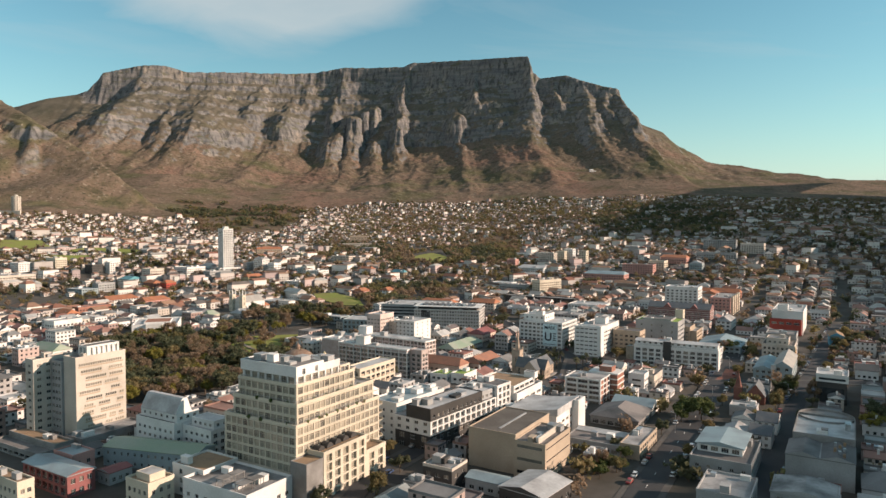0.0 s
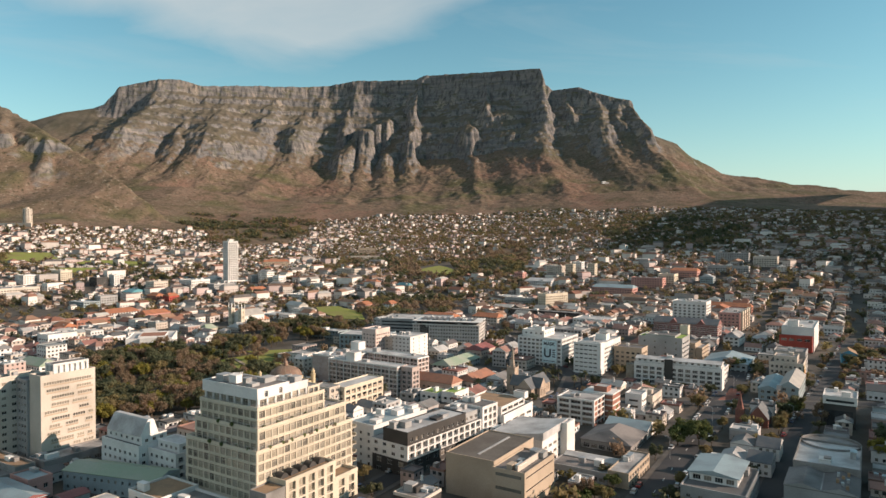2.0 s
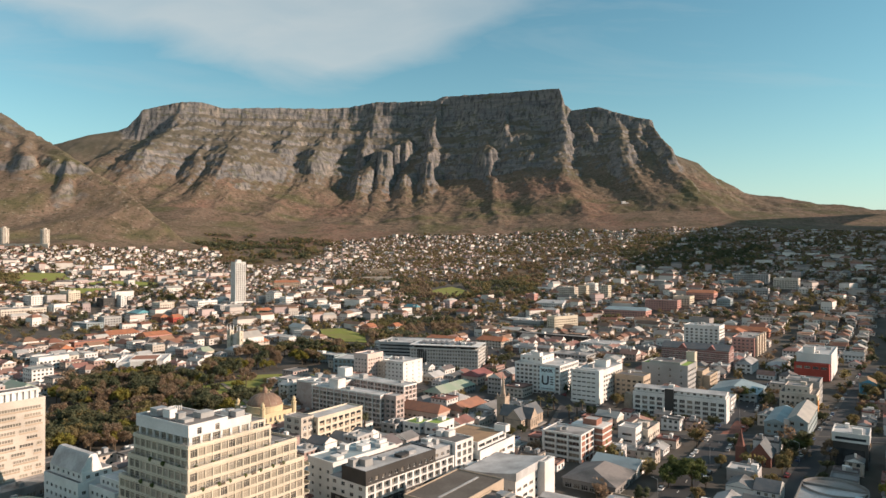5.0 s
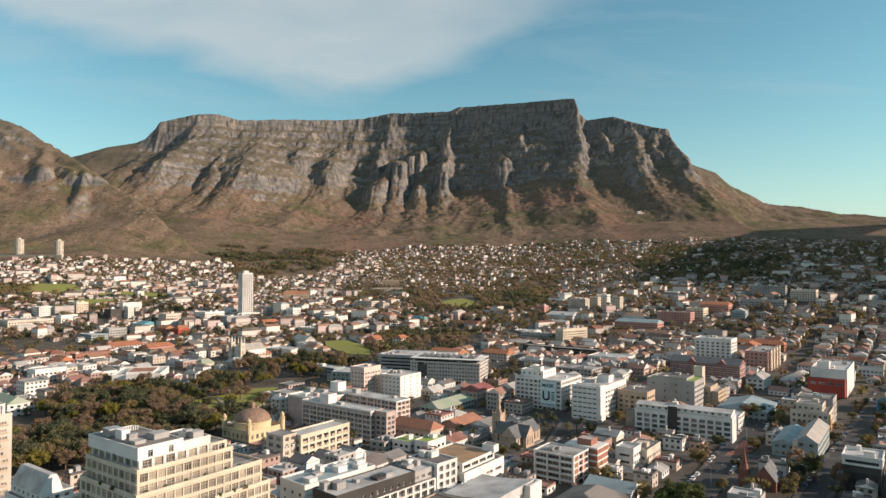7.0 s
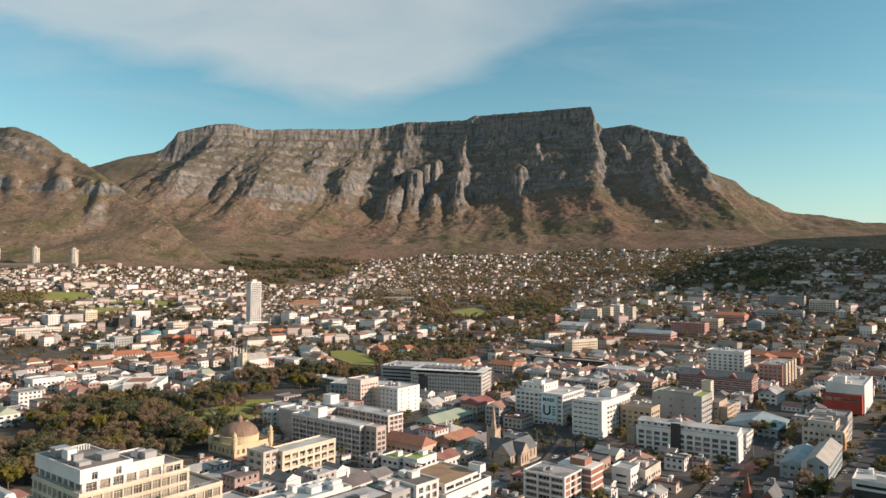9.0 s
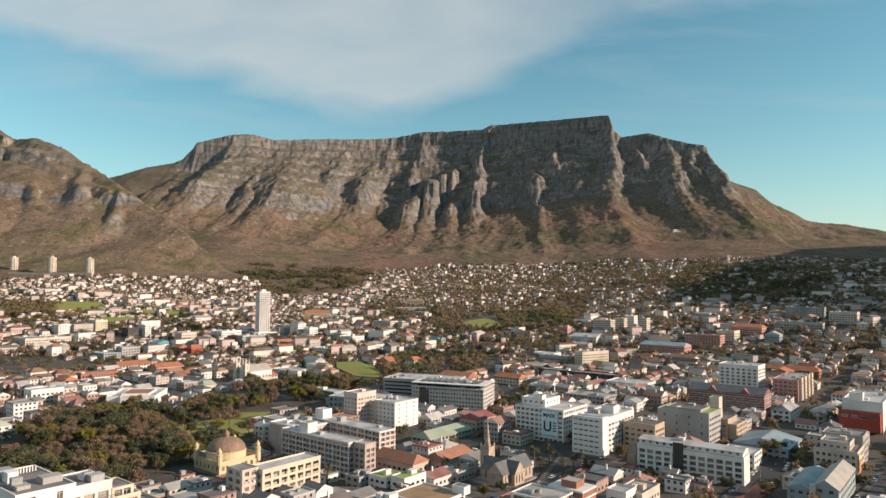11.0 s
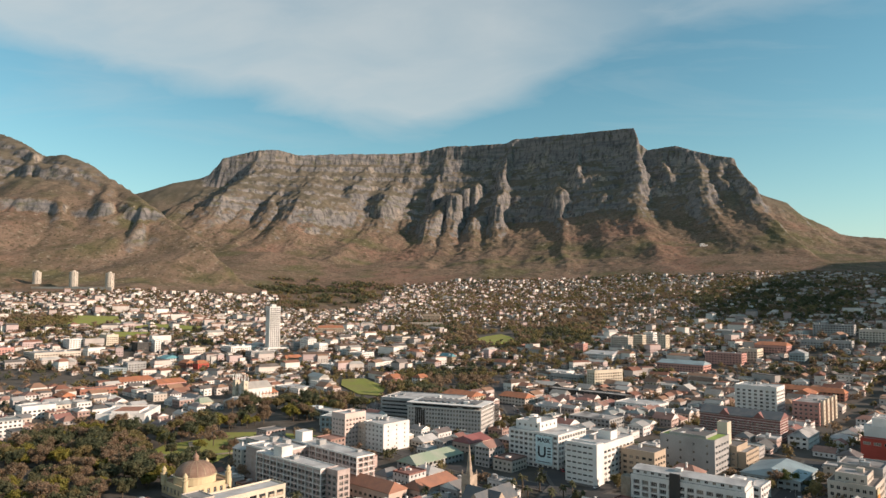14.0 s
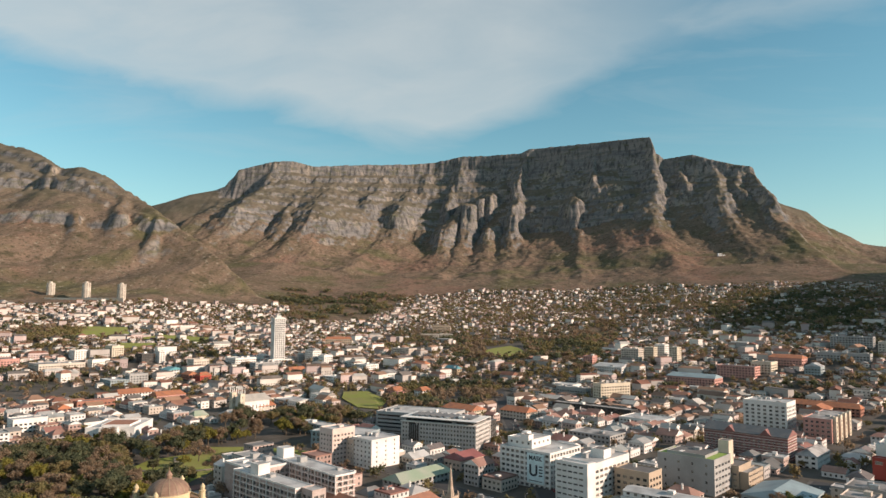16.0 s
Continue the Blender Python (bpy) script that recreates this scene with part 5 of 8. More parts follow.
def lime_block():
    t = building("office_block", "pale grey block with a lime green roof edge", "building", 196.2, 508, 36, 46, 34, reach=(0, 9))
    block(t, 0, 0, 24, 32.5, 0, 19, GREY, (3.4, 4.6, 3.2, 1.4, 1.0, 0.9, "rail"), (4.5, 9.5, 1.2, 1.6, 1.4, 0.3, "window"), roof=ROOF_LIME, parapet=0.6, plant=2)
    block(t, 3, 6, 18, 22, 19.1, 20.2, GREY, None, None, roof=ROOF_FLAT, parapet=0.5)
    block(t, 25, -4, 20, 22, 0, 12, TAN, (3.2, 3.2, 2.0, 1.4, 0.9, 0.3, "window"), (3.2, 3.2, 2.0, 1.4, 0.9, 0.3, "window"), plant=3)
    block(t, 27, 2, 7, 6, 12, 25.5, CREAM, None, None, parapet=0.3)
    block(t, 26, -9, 24, 5, 0, 9, TAN, (3, 3, 1.8, 1.3, 0.9, 0.3, "window"), None)


def striped_works():
    t = building("old_mill", "red brick mill with pale bands and a grey gabled roof", "building", 262.9, 604.4, 35, 22, 58)
    w = (3.6, 3.2, 1.7, 1.9, 0.8, 0.3, "window")
    block(t, 0, 0, 20, 56, 0, 17, MILL_BRICK, w, w, parapet=0)
    for i in range(10):
        q = Build()
        z = 1.8 * i
        q.box(-0.14, -0.14, z - 0.14, 20.1, 56.1, z + 0.14, 0, True)
        part("stone_band", q.mesh("stone_band", [WHITE if i % 2 == 0 else SAND]), t)
    pitched(t, 0, 0, 20, 56, 17, 4.5, ROOF_SLATE, "y", 0.5, gable=MILL_BRICK)
    for x, y in ((-0.8, 14), (-0.8, 38)):
        b = Build()
        b.quad([(x, y - 4, 16.8), (x, y + 4, 16.8), (x, y, 21.0)], 0)
        b.quad([(x, y - 4, 16.8), (x, y, 21.0), (x + 6, y, 21.0)], 0)
        b.quad([(x, y + 4, 16.8), (x, y, 21.0), (x + 6, y, 21.0)], 0)
        part("gable", b.mesh("gable", [MILL_BRICK]), t)
    t = building("apartment_block", "white apartment block with dark square windows", "building", 293, 704, 35, 24, 34)
    block(t, 0, 0, 24, 34, 0, 27, WHITE, (3.1, 4, 2.4, 1.8, 0.7, 0.4, "window"), (3.1, 4.4, 2.4, 1.8, 0.7, 0.4, "window"), plant=4, roof=ROOF_WHITE)
    t = building("apartment_block", "pink and cream banded apartment block with bay gables", "building", 318, 682, 36, 60, 20)
    block(t, 0, 0, 58, 20, 0, 17, PINK, (3.3, 3.8, 2.0, 1.6, 0.8, 0.4, "window"), (3.3, 3.8, 2.0, 1.6, 0.8, 0.4, "window"), plant=2)
    for k in range(4):
        block(t, 4 + 14 * k, -2.2, 6, 2.2, 0, 19.0, CREAM, (3.3, 4, 2.2, 1.6, 0.8, 0.4, "window"), None, parapet=0.3)


def yellow_corner():
    t = building("corner_building", "sand-coloured corner building with rows of windows and a billboard", "building", 255.4, 450.5, 36, 46, 21)
    w = (3.4, 2.6, 1.6, 1.8, 0.8, 0.35, "window")
    block(t, 0, 0, 24, 20.5, 0, 10.8, SAND, w, w, roof=ROOF_FLAT, plant=1)
    block(t, 4, 4, 16, 14, 10.8, 14.5, SAND, (3.5, 3, 1.4, 1.4, 1, 0.3, "window"), (3.5, 3, 1.4, 1.4, 1, 0.3, "window"), plant=1)
    block(t, 24, 0.5, 20, 20, 0, 15, GREY, (3.4, 3, 1.8, 1.6, 0.9, 0.3, "window"), None, plant=2)
    b = Build()
    b.box(0.2, -0.7, 0.8, 6.2, -0.4, 10.4, 0, True)
    sign = part("billboard", b.mesh("billboard", [GOLD]), t, "yellow billboard with an orange picture")
    b = Build()
    b.box(0.7, -0.86, 1.4, 5.6, -0.74, 7.6, 0, True)
    part("poster", b.mesh("poster", [ORANGE]), sign)


def red_white():
    t = building("commercial_building", "large white commercial box with a red street front", "building", 322, 556, 37, 58, 26)
    block(t, 0, 0, 56, 24, 0, 19, WHITE, None, None, roof=ROOF_WHITE, plant=3)
    block(t, -6, 1, 5.9, 24, 0, 12, RED, None, (12, 6, 4, 2, 8.6, 0.3, "window"), roof=ROOF_FLAT)
    block(t, 4, 12, 8, 8, 19, 24, WHITE, None, None, parapet=0.3)


def sheet_hall():
    t = building("loft_building", "pale blue loft building with a long asymmetric sheet roof", "building", 213.5, 378.5, 38.5, 46, 20, reach=(0, 0))
    w = (3.2, 4, 1.8, 1.6, 0.9, 0.3, "window")
    block(t, 0, 0, 45, 10, 0, 9.5, PALEBLUE, (3.2, 3.6, 2.2, 1.5, 0.9, 0.4, "window"), w, parapet=0)
    pitched(t, 0, 0, 45, 10, 9.5, 3.6, SHEET, "x", 0.4, gable=PALEBLUE)
    block(t, 4, 10, 40, 11, 0, 6.5, PALEBLUE, None, w, parapet=0)
    pitched(t, 4, 10.2, 40, 11, 6.5, 2.2, ROOF_BLUE, "x", 0.3, gable=PALEBLUE)
    b = Build()
    b.box(-1.0, 8.5, 0, 1.0, 11.0, 10.5, 0)
    part("duct_shaft", b.mesh("duct_shaft", [METAL]), t, "bare metal duct shaft")
    t = building("office_block", "dark brick block with a white framed top floor", "building", 215.1, 330.2, 38, 16, 14)
    block(t, 0, 0, 16, 13.5, 0, 12.5, DARK, (12, 15, 13, 8, 1.5, 0.2, "none"), (12, 12, 11, 8, 1.5, 0.2, "none"), parapet=0)
    block(t, -0.5, -0.5, 17, 14.5, 12.5, 15.8, WHITE, (3.2, 17, 15, 1.3, 0.9, 0.6, "ribbon"), (3.2, 14, 12, 1.3, 0.9, 0.6, "ribbon"), roof=ROOF_WHITE, plant=2)


def low_sheds():
    """The low sheds and yards beside the two streets."""
    t = building("shop_building", "low wood-fronted shop building with a flat roof", "building", 84.8, 258.2, 37, 29, 32)
    block(t, 0, 0, 28, 8, 0, 6.5, TAN, (3.2, 3.4, 2.4, 1.6, 0.9, 0.3, "window"), None, roof=ROOF_FLAT, parapet=0.6, plant=2)
    block(t, 0, 8.2, 12, 23, 0, 5.2, GREY, None, (5, 3.0, 2.4, 1.8, 1.6, 0.4, "window"), roof=ROOF_FLAT, parapet=0.5, plant=2)
    pitched(t, 12.5, 9, 8, 22, 5.0, 1.2, ROOF_WHITE, "y", 0.2, "canopy")
    t = building("workshop", "grey workshop hall with a hipped sheet roof", "building", 97, 297.3, 37, 40, 24)
    block(t, 0, 0, 24, 22.5, 0, 5, CONCRETE, (5, 3.6, 2.8, 2.0, 1.2, 0.3, "window"), (5, 3.6, 2.8, 2.0, 1.2, 0.3, "window"), parapet=0)
    pitched(t, 0, 0, 24, 22.5, 5, 4.0, ROOF_FLAT, "x", 0.5, hip=6)
    block(t, 25, 0, 14, 20, 0, 5.5, WHITE, (5, 4, 1.6, 1.6, 1.6, 0.3, "window"), (5, 4, 1.6, 1.6, 1.6, 0.3, "window"), parapet=0)
    pitched(t, 25, 0, 14, 20, 5.5, 2.6, ROOF_BLUE, "y", 0.4, gable=WHITE)
    t = building("shop_building", "white street building with a stepped gable", "building", 126, 366.9, 38.5, 30, 12)
    block(t, 0, 3, 10, 9, 0, 8, WHITE, (3.2, 3, 2, 1.4, 0.9, 0.3, "window"), (3.2, 6, 5, 1.2, 1.1, 0.3, "window"), roof=ROOF_WHITE)
    block(t, 10, 0, 20, 12, 0, 5.5, SAND, (4.5, 3, 1.6, 1.6, 1.2, 0.3, "window"), (4.5, 3, 1.6, 1.6, 1.2, 0.3, "window"), plant=3)
    t = building("office_building", "grey stuccoed office building with a pale blue sheet roof", "building", 115.3, 229, 38, 32, 22)
    block(t, 0, 0, 31, 21, 0, 8, GREY, (3.6, 4.2, 2.4, 1.4, 1.0, 0.3, "window"), (3.6, 4.2, 1.4, 1.2, 1.2, 0.3, "window"), plant=3)
    block(t, 9, 4, 21, 16, 8, 11.2, WHITE, (3, 3.5, 2.6, 1.8, 0.5, 0.4, "window"), (3, 3.5, 2.6, 1.8, 0.5, 0.4, "window"), parapet=0)
    pitched(t, 9, 4, 21, 16, 11.2, 1.4, ROOF_BLUE, "x", 0.8, gable=PALEBLUE)
    t = building("warehouse", "grey warehouse with folded sheet roof and a white rounded hall", "building", 149.6, 223.6, 38, 54, 23)
    block(t, 0, 0, 20, 22, 0, 10.5, GREY, (5, 5, 3, 1.6, 1.8, 0.3, "window"), None, parapet=0)
    pitched(t, 0, 0, 20, 11, 10.5, 1.6, ROOF_FLAT, "x", 0.2, gable=GREY)
    pitched(t, 0, 11, 20, 11, 10.5, 1.6, ROOF_FLAT, "x", 0.2, gable=GREY)
    # white hall; the hill's shade is put in as darker concrete walls
    block(t, 20.2, 0, 32, 21, 0, 12.5, CONCRETE, (4.2, 4.2, 1.6, 1.6, 1.2, 0.3, "window"), None, roof=ROOF_WHITE, parapet=0.9, plant=3)
    part("rounded_end", lathe([(10.5, 0), (10.5, 13.4), (10.2, 13.4), (10.2, 12.5), (0.01, 12.5)], 28).mesh("rounded_end", [CONCRETE, ROOF_WHITE]), t, "rounded end of the hall", pose(52.2, 10.5, 0))
    for k in range(7):
        b = Build()
        b.box(0, 0, 0, 1.2, 0.9, 1.3 + 0.2 * (k % 3), 0)
        part("roof_unit", b.mesh("roof_unit", [METAL if k % 2 else ROOF_BROWN]), t, place=pose(2 + 2.4 * k, 3.0 + 1.5 * (k % 3), 11.4))
    t = building("row_building", "blue painted house with a brown pitched roof", "building", 326, 506, 36, 19, 11, 62)
    block(t, 0, 0, 18, 10, 0, 8, BLUE, (3.4, 3.2, 1.4, 1.5, 0.9, 0.3, "window"), (3.4, 3.2, 1.6, 1.5, 0.9, 0.3, "window"), parapet=0)
    pitched(t, 0, 0, 18, 10, 8, 2.6, ROOF_BROWN, "x", 0.4, gable=BLUE)
    t = building("warehouse", "low warehouse with a grey sheet roof", "building", 125.8, 195.3, 38, 17, 20)
    block(t, 0, 0, 16, 19, 0, 9.0, GREY, (4.5, 4, 2, 1.5, 1.4, 0.3, "window"), (4.5, 4, 2, 1.5, 1.4, 0.3, "window"), parapet=0)
    pitched(t, 0, 0, 16, 19, 9.0, 1.6, ROOF_FLAT, "x", 0.3, gable=GREY)
    t = building("stucco_building", "grey stuccoed flat-roofed building", "building", 100.5, 200, 38, 20, 17)
    block(t, 0, 0, 20, 16, 0, 8, GREY, (3.6, 4, 1.6, 1.5, 1.0, 0.3, "window"), (3.6, 4, 1.6, 1.5, 1.0, 0.3, "window"), plant=3)
    for k, (x, y) in enumerate(((143.6, 268.9), (156, 287))):
        t = building("villa", "white gabled town house with a grey roof", "house", x, y, 38.2, 15, 22)
        block(t, 0, 0, 14, 9, 0, 5.6, WHITE, (2.8, 3.2, 1.3, 1.3, 0.9, 0.25, "window"), (2.8, 3.2, 1.3, 1.3, 0.9, 0.25, "window"), parapet=0)
        pitched(t, 0, 0, 14, 9, 5.6, 2.8, ROOF_SLATE, "y", 0.2, gable=WHITE)
        block(t, 1, 9.2, 11, 10, 0, 5.0, WHITE, None, (2.8, 3.2, 1.3, 1.3, 0.9, 0.25, "window"), parapet=0)
        pitched(t, 1, 9.4, 11, 9.8, 5.0, 2.2, ROOF_FLAT, "x", 0.15, gable=WHITE)
    # the foreground on the east side
    t = building("row_building", "dark red painted building with a blue-grey sheet roof", "building", -122.6, 227.4, 38, 11, 29)
    block(t, 0, 0, 10, 28, 0, 7.8, DARK_RED, (3.6, 3.2, 1.6, 1.8, 0.9, 0.3, "window"), (3.6, 3.6, 2.8, 2.6, 0.6, 1.0, "rail"), parapet=0)
    pitched(t, 0, 0, 10, 28, 7.8, 1.3, ROOF_BLUE, "y", 0.4, gable=DARK_RED)
    t = building("row_building", "pinkish red painted building with a flat roof", "building", -130, 245.8, 38, 9, 13)
    block(t, 0, 0, 8.5, 12.5, 0, 8, PINK, (3.4, 3, 1.4, 1.6, 0.9, 0.3, "window"), (3.4, 3, 1.4, 1.6, 0.9, 0.3, "window"), parapet=0.7, roof=ROOF_BLUE, plant=1)
    t = building("row_building", "low building with a dark red sheet roof", "building", -113.5, 238.5, 38, 9, 7)
    block(t, 0, 0, 9, 7, 0, 4.6, GREY, (4, 3, 1.4, 1.6, 0.9, 0.3, "window"), (4, 3, 1.4, 1.6, 0.9, 0.3, "window"), parapet=0)
    pitched(t, 0, 0, 9, 7, 4.6, 0.9, DARK_RED, "x", 0.3, gable=GREY)
    t = building("hall", "pale blue hall with a low green sheet roof", "building", -86.1, 247.6, 38, 14, 42, 73)
    block(t, 0, 0, 13, 41, 0, 7.5, PALEBLUE, (3.6, 3, 1.0, 1.3, 1.0, 0.3, "window"), (3.6, 3, 1.0, 1.3, 1.0, 0.3, "window"), parapet=0)
    pitched(t, 0, 0, 13, 41, 7.5, 1.8, ROOF_GREEN, "y", 0.4, gable=PALEBLUE)
    t = building("row_building", "white box building with a brown roof", "building", -75.4, 223.6, 38, 16, 17)
    block(t, 0, 0, 15, 16, 0, 10, WHITE, (3.2, 4, 1.6, 1.4, 0.9, 0.3, "window"), (3.2, 7, 1.6, 1.8, 0.9, 0.3, "window"), roof=ROOF_BROWN, plant=1)
    t = building("row_building", "cream old town building with a roof room", "building", -91.5, 217.7, 38, 11, 13)
    block(t, 0, 0, 10, 12, 0, 8, CREAM, (3.4, 3, 1.3, 1.6, 0.9, 0.3, "window"), (3.4, 3, 1.3, 1.6, 0.9, 0.3, "window"), roof=ROOF_BROWN)
    block(t, 2, 2, 6, 7, 8, 10.5, CREAM, None, None, roof=ROOF_WHITE, parapet=0.2)
    t = building("row_building", "cream old town building with a flat parapet roof", "building", -135, 220, 38, 6, 22)
    block(t, 0, 0, 5.5, 21, 0, 8, CREAM, (3.4, 3, 1.3, 1.6, 0.9, 0.3, "window"), (3.4, 3, 1.3, 1.6, 0.9, 0.3, "window"), roof=ROOF_BROWN, plant=2)
    t = building("row_building", "white parapet building with roof pergolas", "building", -56, 204, 38, 22, 30)
    block(t, 0, 0, 20, 30, 0, 9.0, WHITE, (3.2, 4, 1.6, 1.4, 0.9, 0.3, "window"), (3.2, 4, 1.6, 1.4, 0.9, 0.3, "window"), parapet=1.0, plant=5)
    for k in range(4):
        b = Build()
        for i in range(2):
            for j in range(2):
                b.box(4 * i, 3 * j, 0, 4 * i + 0.18, 3 * j + 0.18, 2.4, 0)
        b.box(-0.2, -0.2, 2.4, 4.4, 3.4, 2.6, 0, True)
        part("pergola", b.mesh("pergola", [CONCRETE]), t, place=pose(2 + 5 * (k % 2), 4 + 9 * (k // 2), 9.12))
    t = building("workshop", "dark walled workshop with a curved pale roof", "building", 37.3, 208, 38, 20, 18, 50)
    block(t, 0, 0, 19, 17, 0, 6.2, DARK, (5, 5, 2, 1.6, 1.6, 0.3, "window"), (5, 5, 2, 1.6, 1.6, 0.3, "window"), parapet=0)
    pitched(t, 0, 0, 19, 17, 6.2, 1.8, ROOF_WHITE, "x", 0.4, gable=DARK)
    t = building("row_building", "dark rendered shop building with roof plant", "building", 8.8, 228, 38, 12, 13)
    block(t, 0, 0, 11, 12, 0, 8, DARK, (3.6, 4, 2, 1.5, 1, 0.3, "window"), (3.6, 4, 2, 1.5, 1, 0.3, "window"), plant=4, parapet_mat=SAND)
    t = building("shed", "low shed with a pale blue sheet roof", "building", 27.1, 222, 38, 9, 17)
    block(t, 0, 0, 8, 16, 0, 5, GREY, None, (4.5, 4, 2, 1.4, 1.2, 0.3, "window"), parapet=0)
    pitched(t, 0, 0, 8, 16, 5, 1.2, ROOF_BLUE, "y", 0.3, gable=GREY)


def panel_block():
    t = building("office_block", "cream framed office block with brick panels", "building", -35.5, 367.7, 35.5, 35, 13)
    block(t, 0, 0, 33.7, 11, 0, 15.2, CREAM, (3.6, 4.2, 3.4, 2.5, 0.6, 0.4, "none"), (3.6, 5, 3.4, 2.3, 0.6, 0.3, "window"), roof=ROOF_WHITE)
    for i in range(4):
        for k in range(8):
            b = Build()
            b.box(-1.6, 0, 0, 1.6, 0.15, 1.1, 0, True)
            part("brick_panel", b.mesh("brick_panel", [TAN]), t, "terracotta brick panel", pose(0.6 + 32.5 / 8 * (k + 0.5), 0.2, 0.7 + 3.6 * i))
    block(t, -8.5, 3, 8.4, 12.2, 0, 16.5, SAND, (3.3, 4, 2.2, 1.9, 0.7, 0.4, "window"), (3.3, 6, 3.2, 2.0, 0.6, 0.4, "window"), parapet=0.5)
    for i in range(2):
        for k in range(2):
            for turn in (45, -45):
                b = Build()
                b.box(-1.6, -0.12, -0.2, 1.6, 0.12, 0.2, 0, True)
                part("cross_bar", b.mesh("cross_bar", [WHITE]), t, place=pose(-6.4 + 4.2 * k, 2.85, 5.5 + 5.6 * i) @ pose(0, 0, 0, 0, turn, 0))
    # gabled old buildings along the street in front
    for k in range(3):
        t = building("gabled_house", "old white town house with a curved gable", "house", -30 + 9.5 * k, 352 + 8 * k, 37, 11, 12)
        block(t, 0, 0, 10, 11, 0, 5.2, WHITE, (2.6, 2.6, 1.1, 1.6, 0.9, 0.25, "window"), (3.2, 2.6, 1.1, 1.6, 0.9, 0.25, "window"), parapet=0)
        pitched(t, 0, 0, 10, 11, 5.2, 2.6, ROOF_SLATE, "y", 0.2, gable=WHITE)


def lathe(rings, n=24, mat=0, b=None):
    b = b or Build()
    for (r0, z0), (r1, z1) in zip(rings, rings[1:]):
        for k in range(n):
            p, q = 2 * math.pi * k / n, 2 * math.pi * (k + 1) / n
            b.quad([(r0 * math.cos(p), r0 * math.sin(p), z0), (r0 * math.cos(q), r0 * math.sin(q), z0), (r1 * math.cos(q), r1 * math.sin(q), z1), (r1 * math.cos(p), r1 * math.sin(p), z1)], mat)
    return b


def domed_library():
    t = building("domed_library", "cream library with a brown ribbed dome and corner turrets", "building", -78, 418, 34, 30, 26, 57, reach=(16, 10))
    w = (4.6, 3.8, 1.6, 2.6, 1.2, 0.4, "window")
    block(t, 0, 0, 26, 24, 0, 5.5, GOLD, w, w, roof=ROOF_BROWN)
    dome = pose(12, 12, 5.6)
    part("drum", lathe([(10.6, 0), (10.6, 3.2), (10.9, 3.3), (10.9, 3.8), (10.2, 3.9)], 32).mesh("drum", [GOLD]), t, place=dome)
    curve = [(10.2 * math.cos(a), 3.9 + 6.6 * math.sin(a)) for a in [i * math.pi / 2 / 8 * 0.93 for i in range(9)]]
    part("dome", lathe(curve, 32).mesh("dome", [DOME], True), t, "brown sheet dome", dome)
    for k in range(16):
        b = Build()
        a = 2 * math.pi * k / 16
        for (r0, z0), (r1, z1) in zip(curve, curve[1:]):
            ca, sa = math.cos(a), math.sin(a)
            tx, ty = -sa * 0.16, ca * 0.16
            b.quad([((r0 + 0.15) * ca - tx, (r0 + 0.15) * sa - ty, z0 + 0.05), ((r0 + 0.15) * ca + tx, (r0 + 0.15) * sa + ty, z0 + 0.05), ((r1 + 0.15) * ca + tx, (r1 + 0.15) * sa + ty, z1 + 0.05), ((r1 + 0.15) * ca - tx, (r1 + 0.15) * sa - ty, z1 + 0.05)], 0)
        part("rib", b.mesh("rib", [STONE]), t, place=dome)
    part("lantern", lathe([(1.5, 10.3), (1.4, 12.0), (1.8, 12.1), (1.0, 13.3), (0.25, 14.2), (0.05, 16)], 12).mesh("lantern", [DOME]), t, place=dome)
    for sx, sy in ((0, 0), (24, 0), (0, 22), (24, 22)):
        part("turret", lathe([(1.5, 0), (1.5, 5.2), (1.8, 5.3), (1.8, 5.7), (1.1, 5.8), (1.1, 7.2), (1.4, 7.3), (0.6, 8.6), (0.1, 9.3)], 10).mesh("turret", [GOLD]), t, place=pose(sx, sy, 4.5))


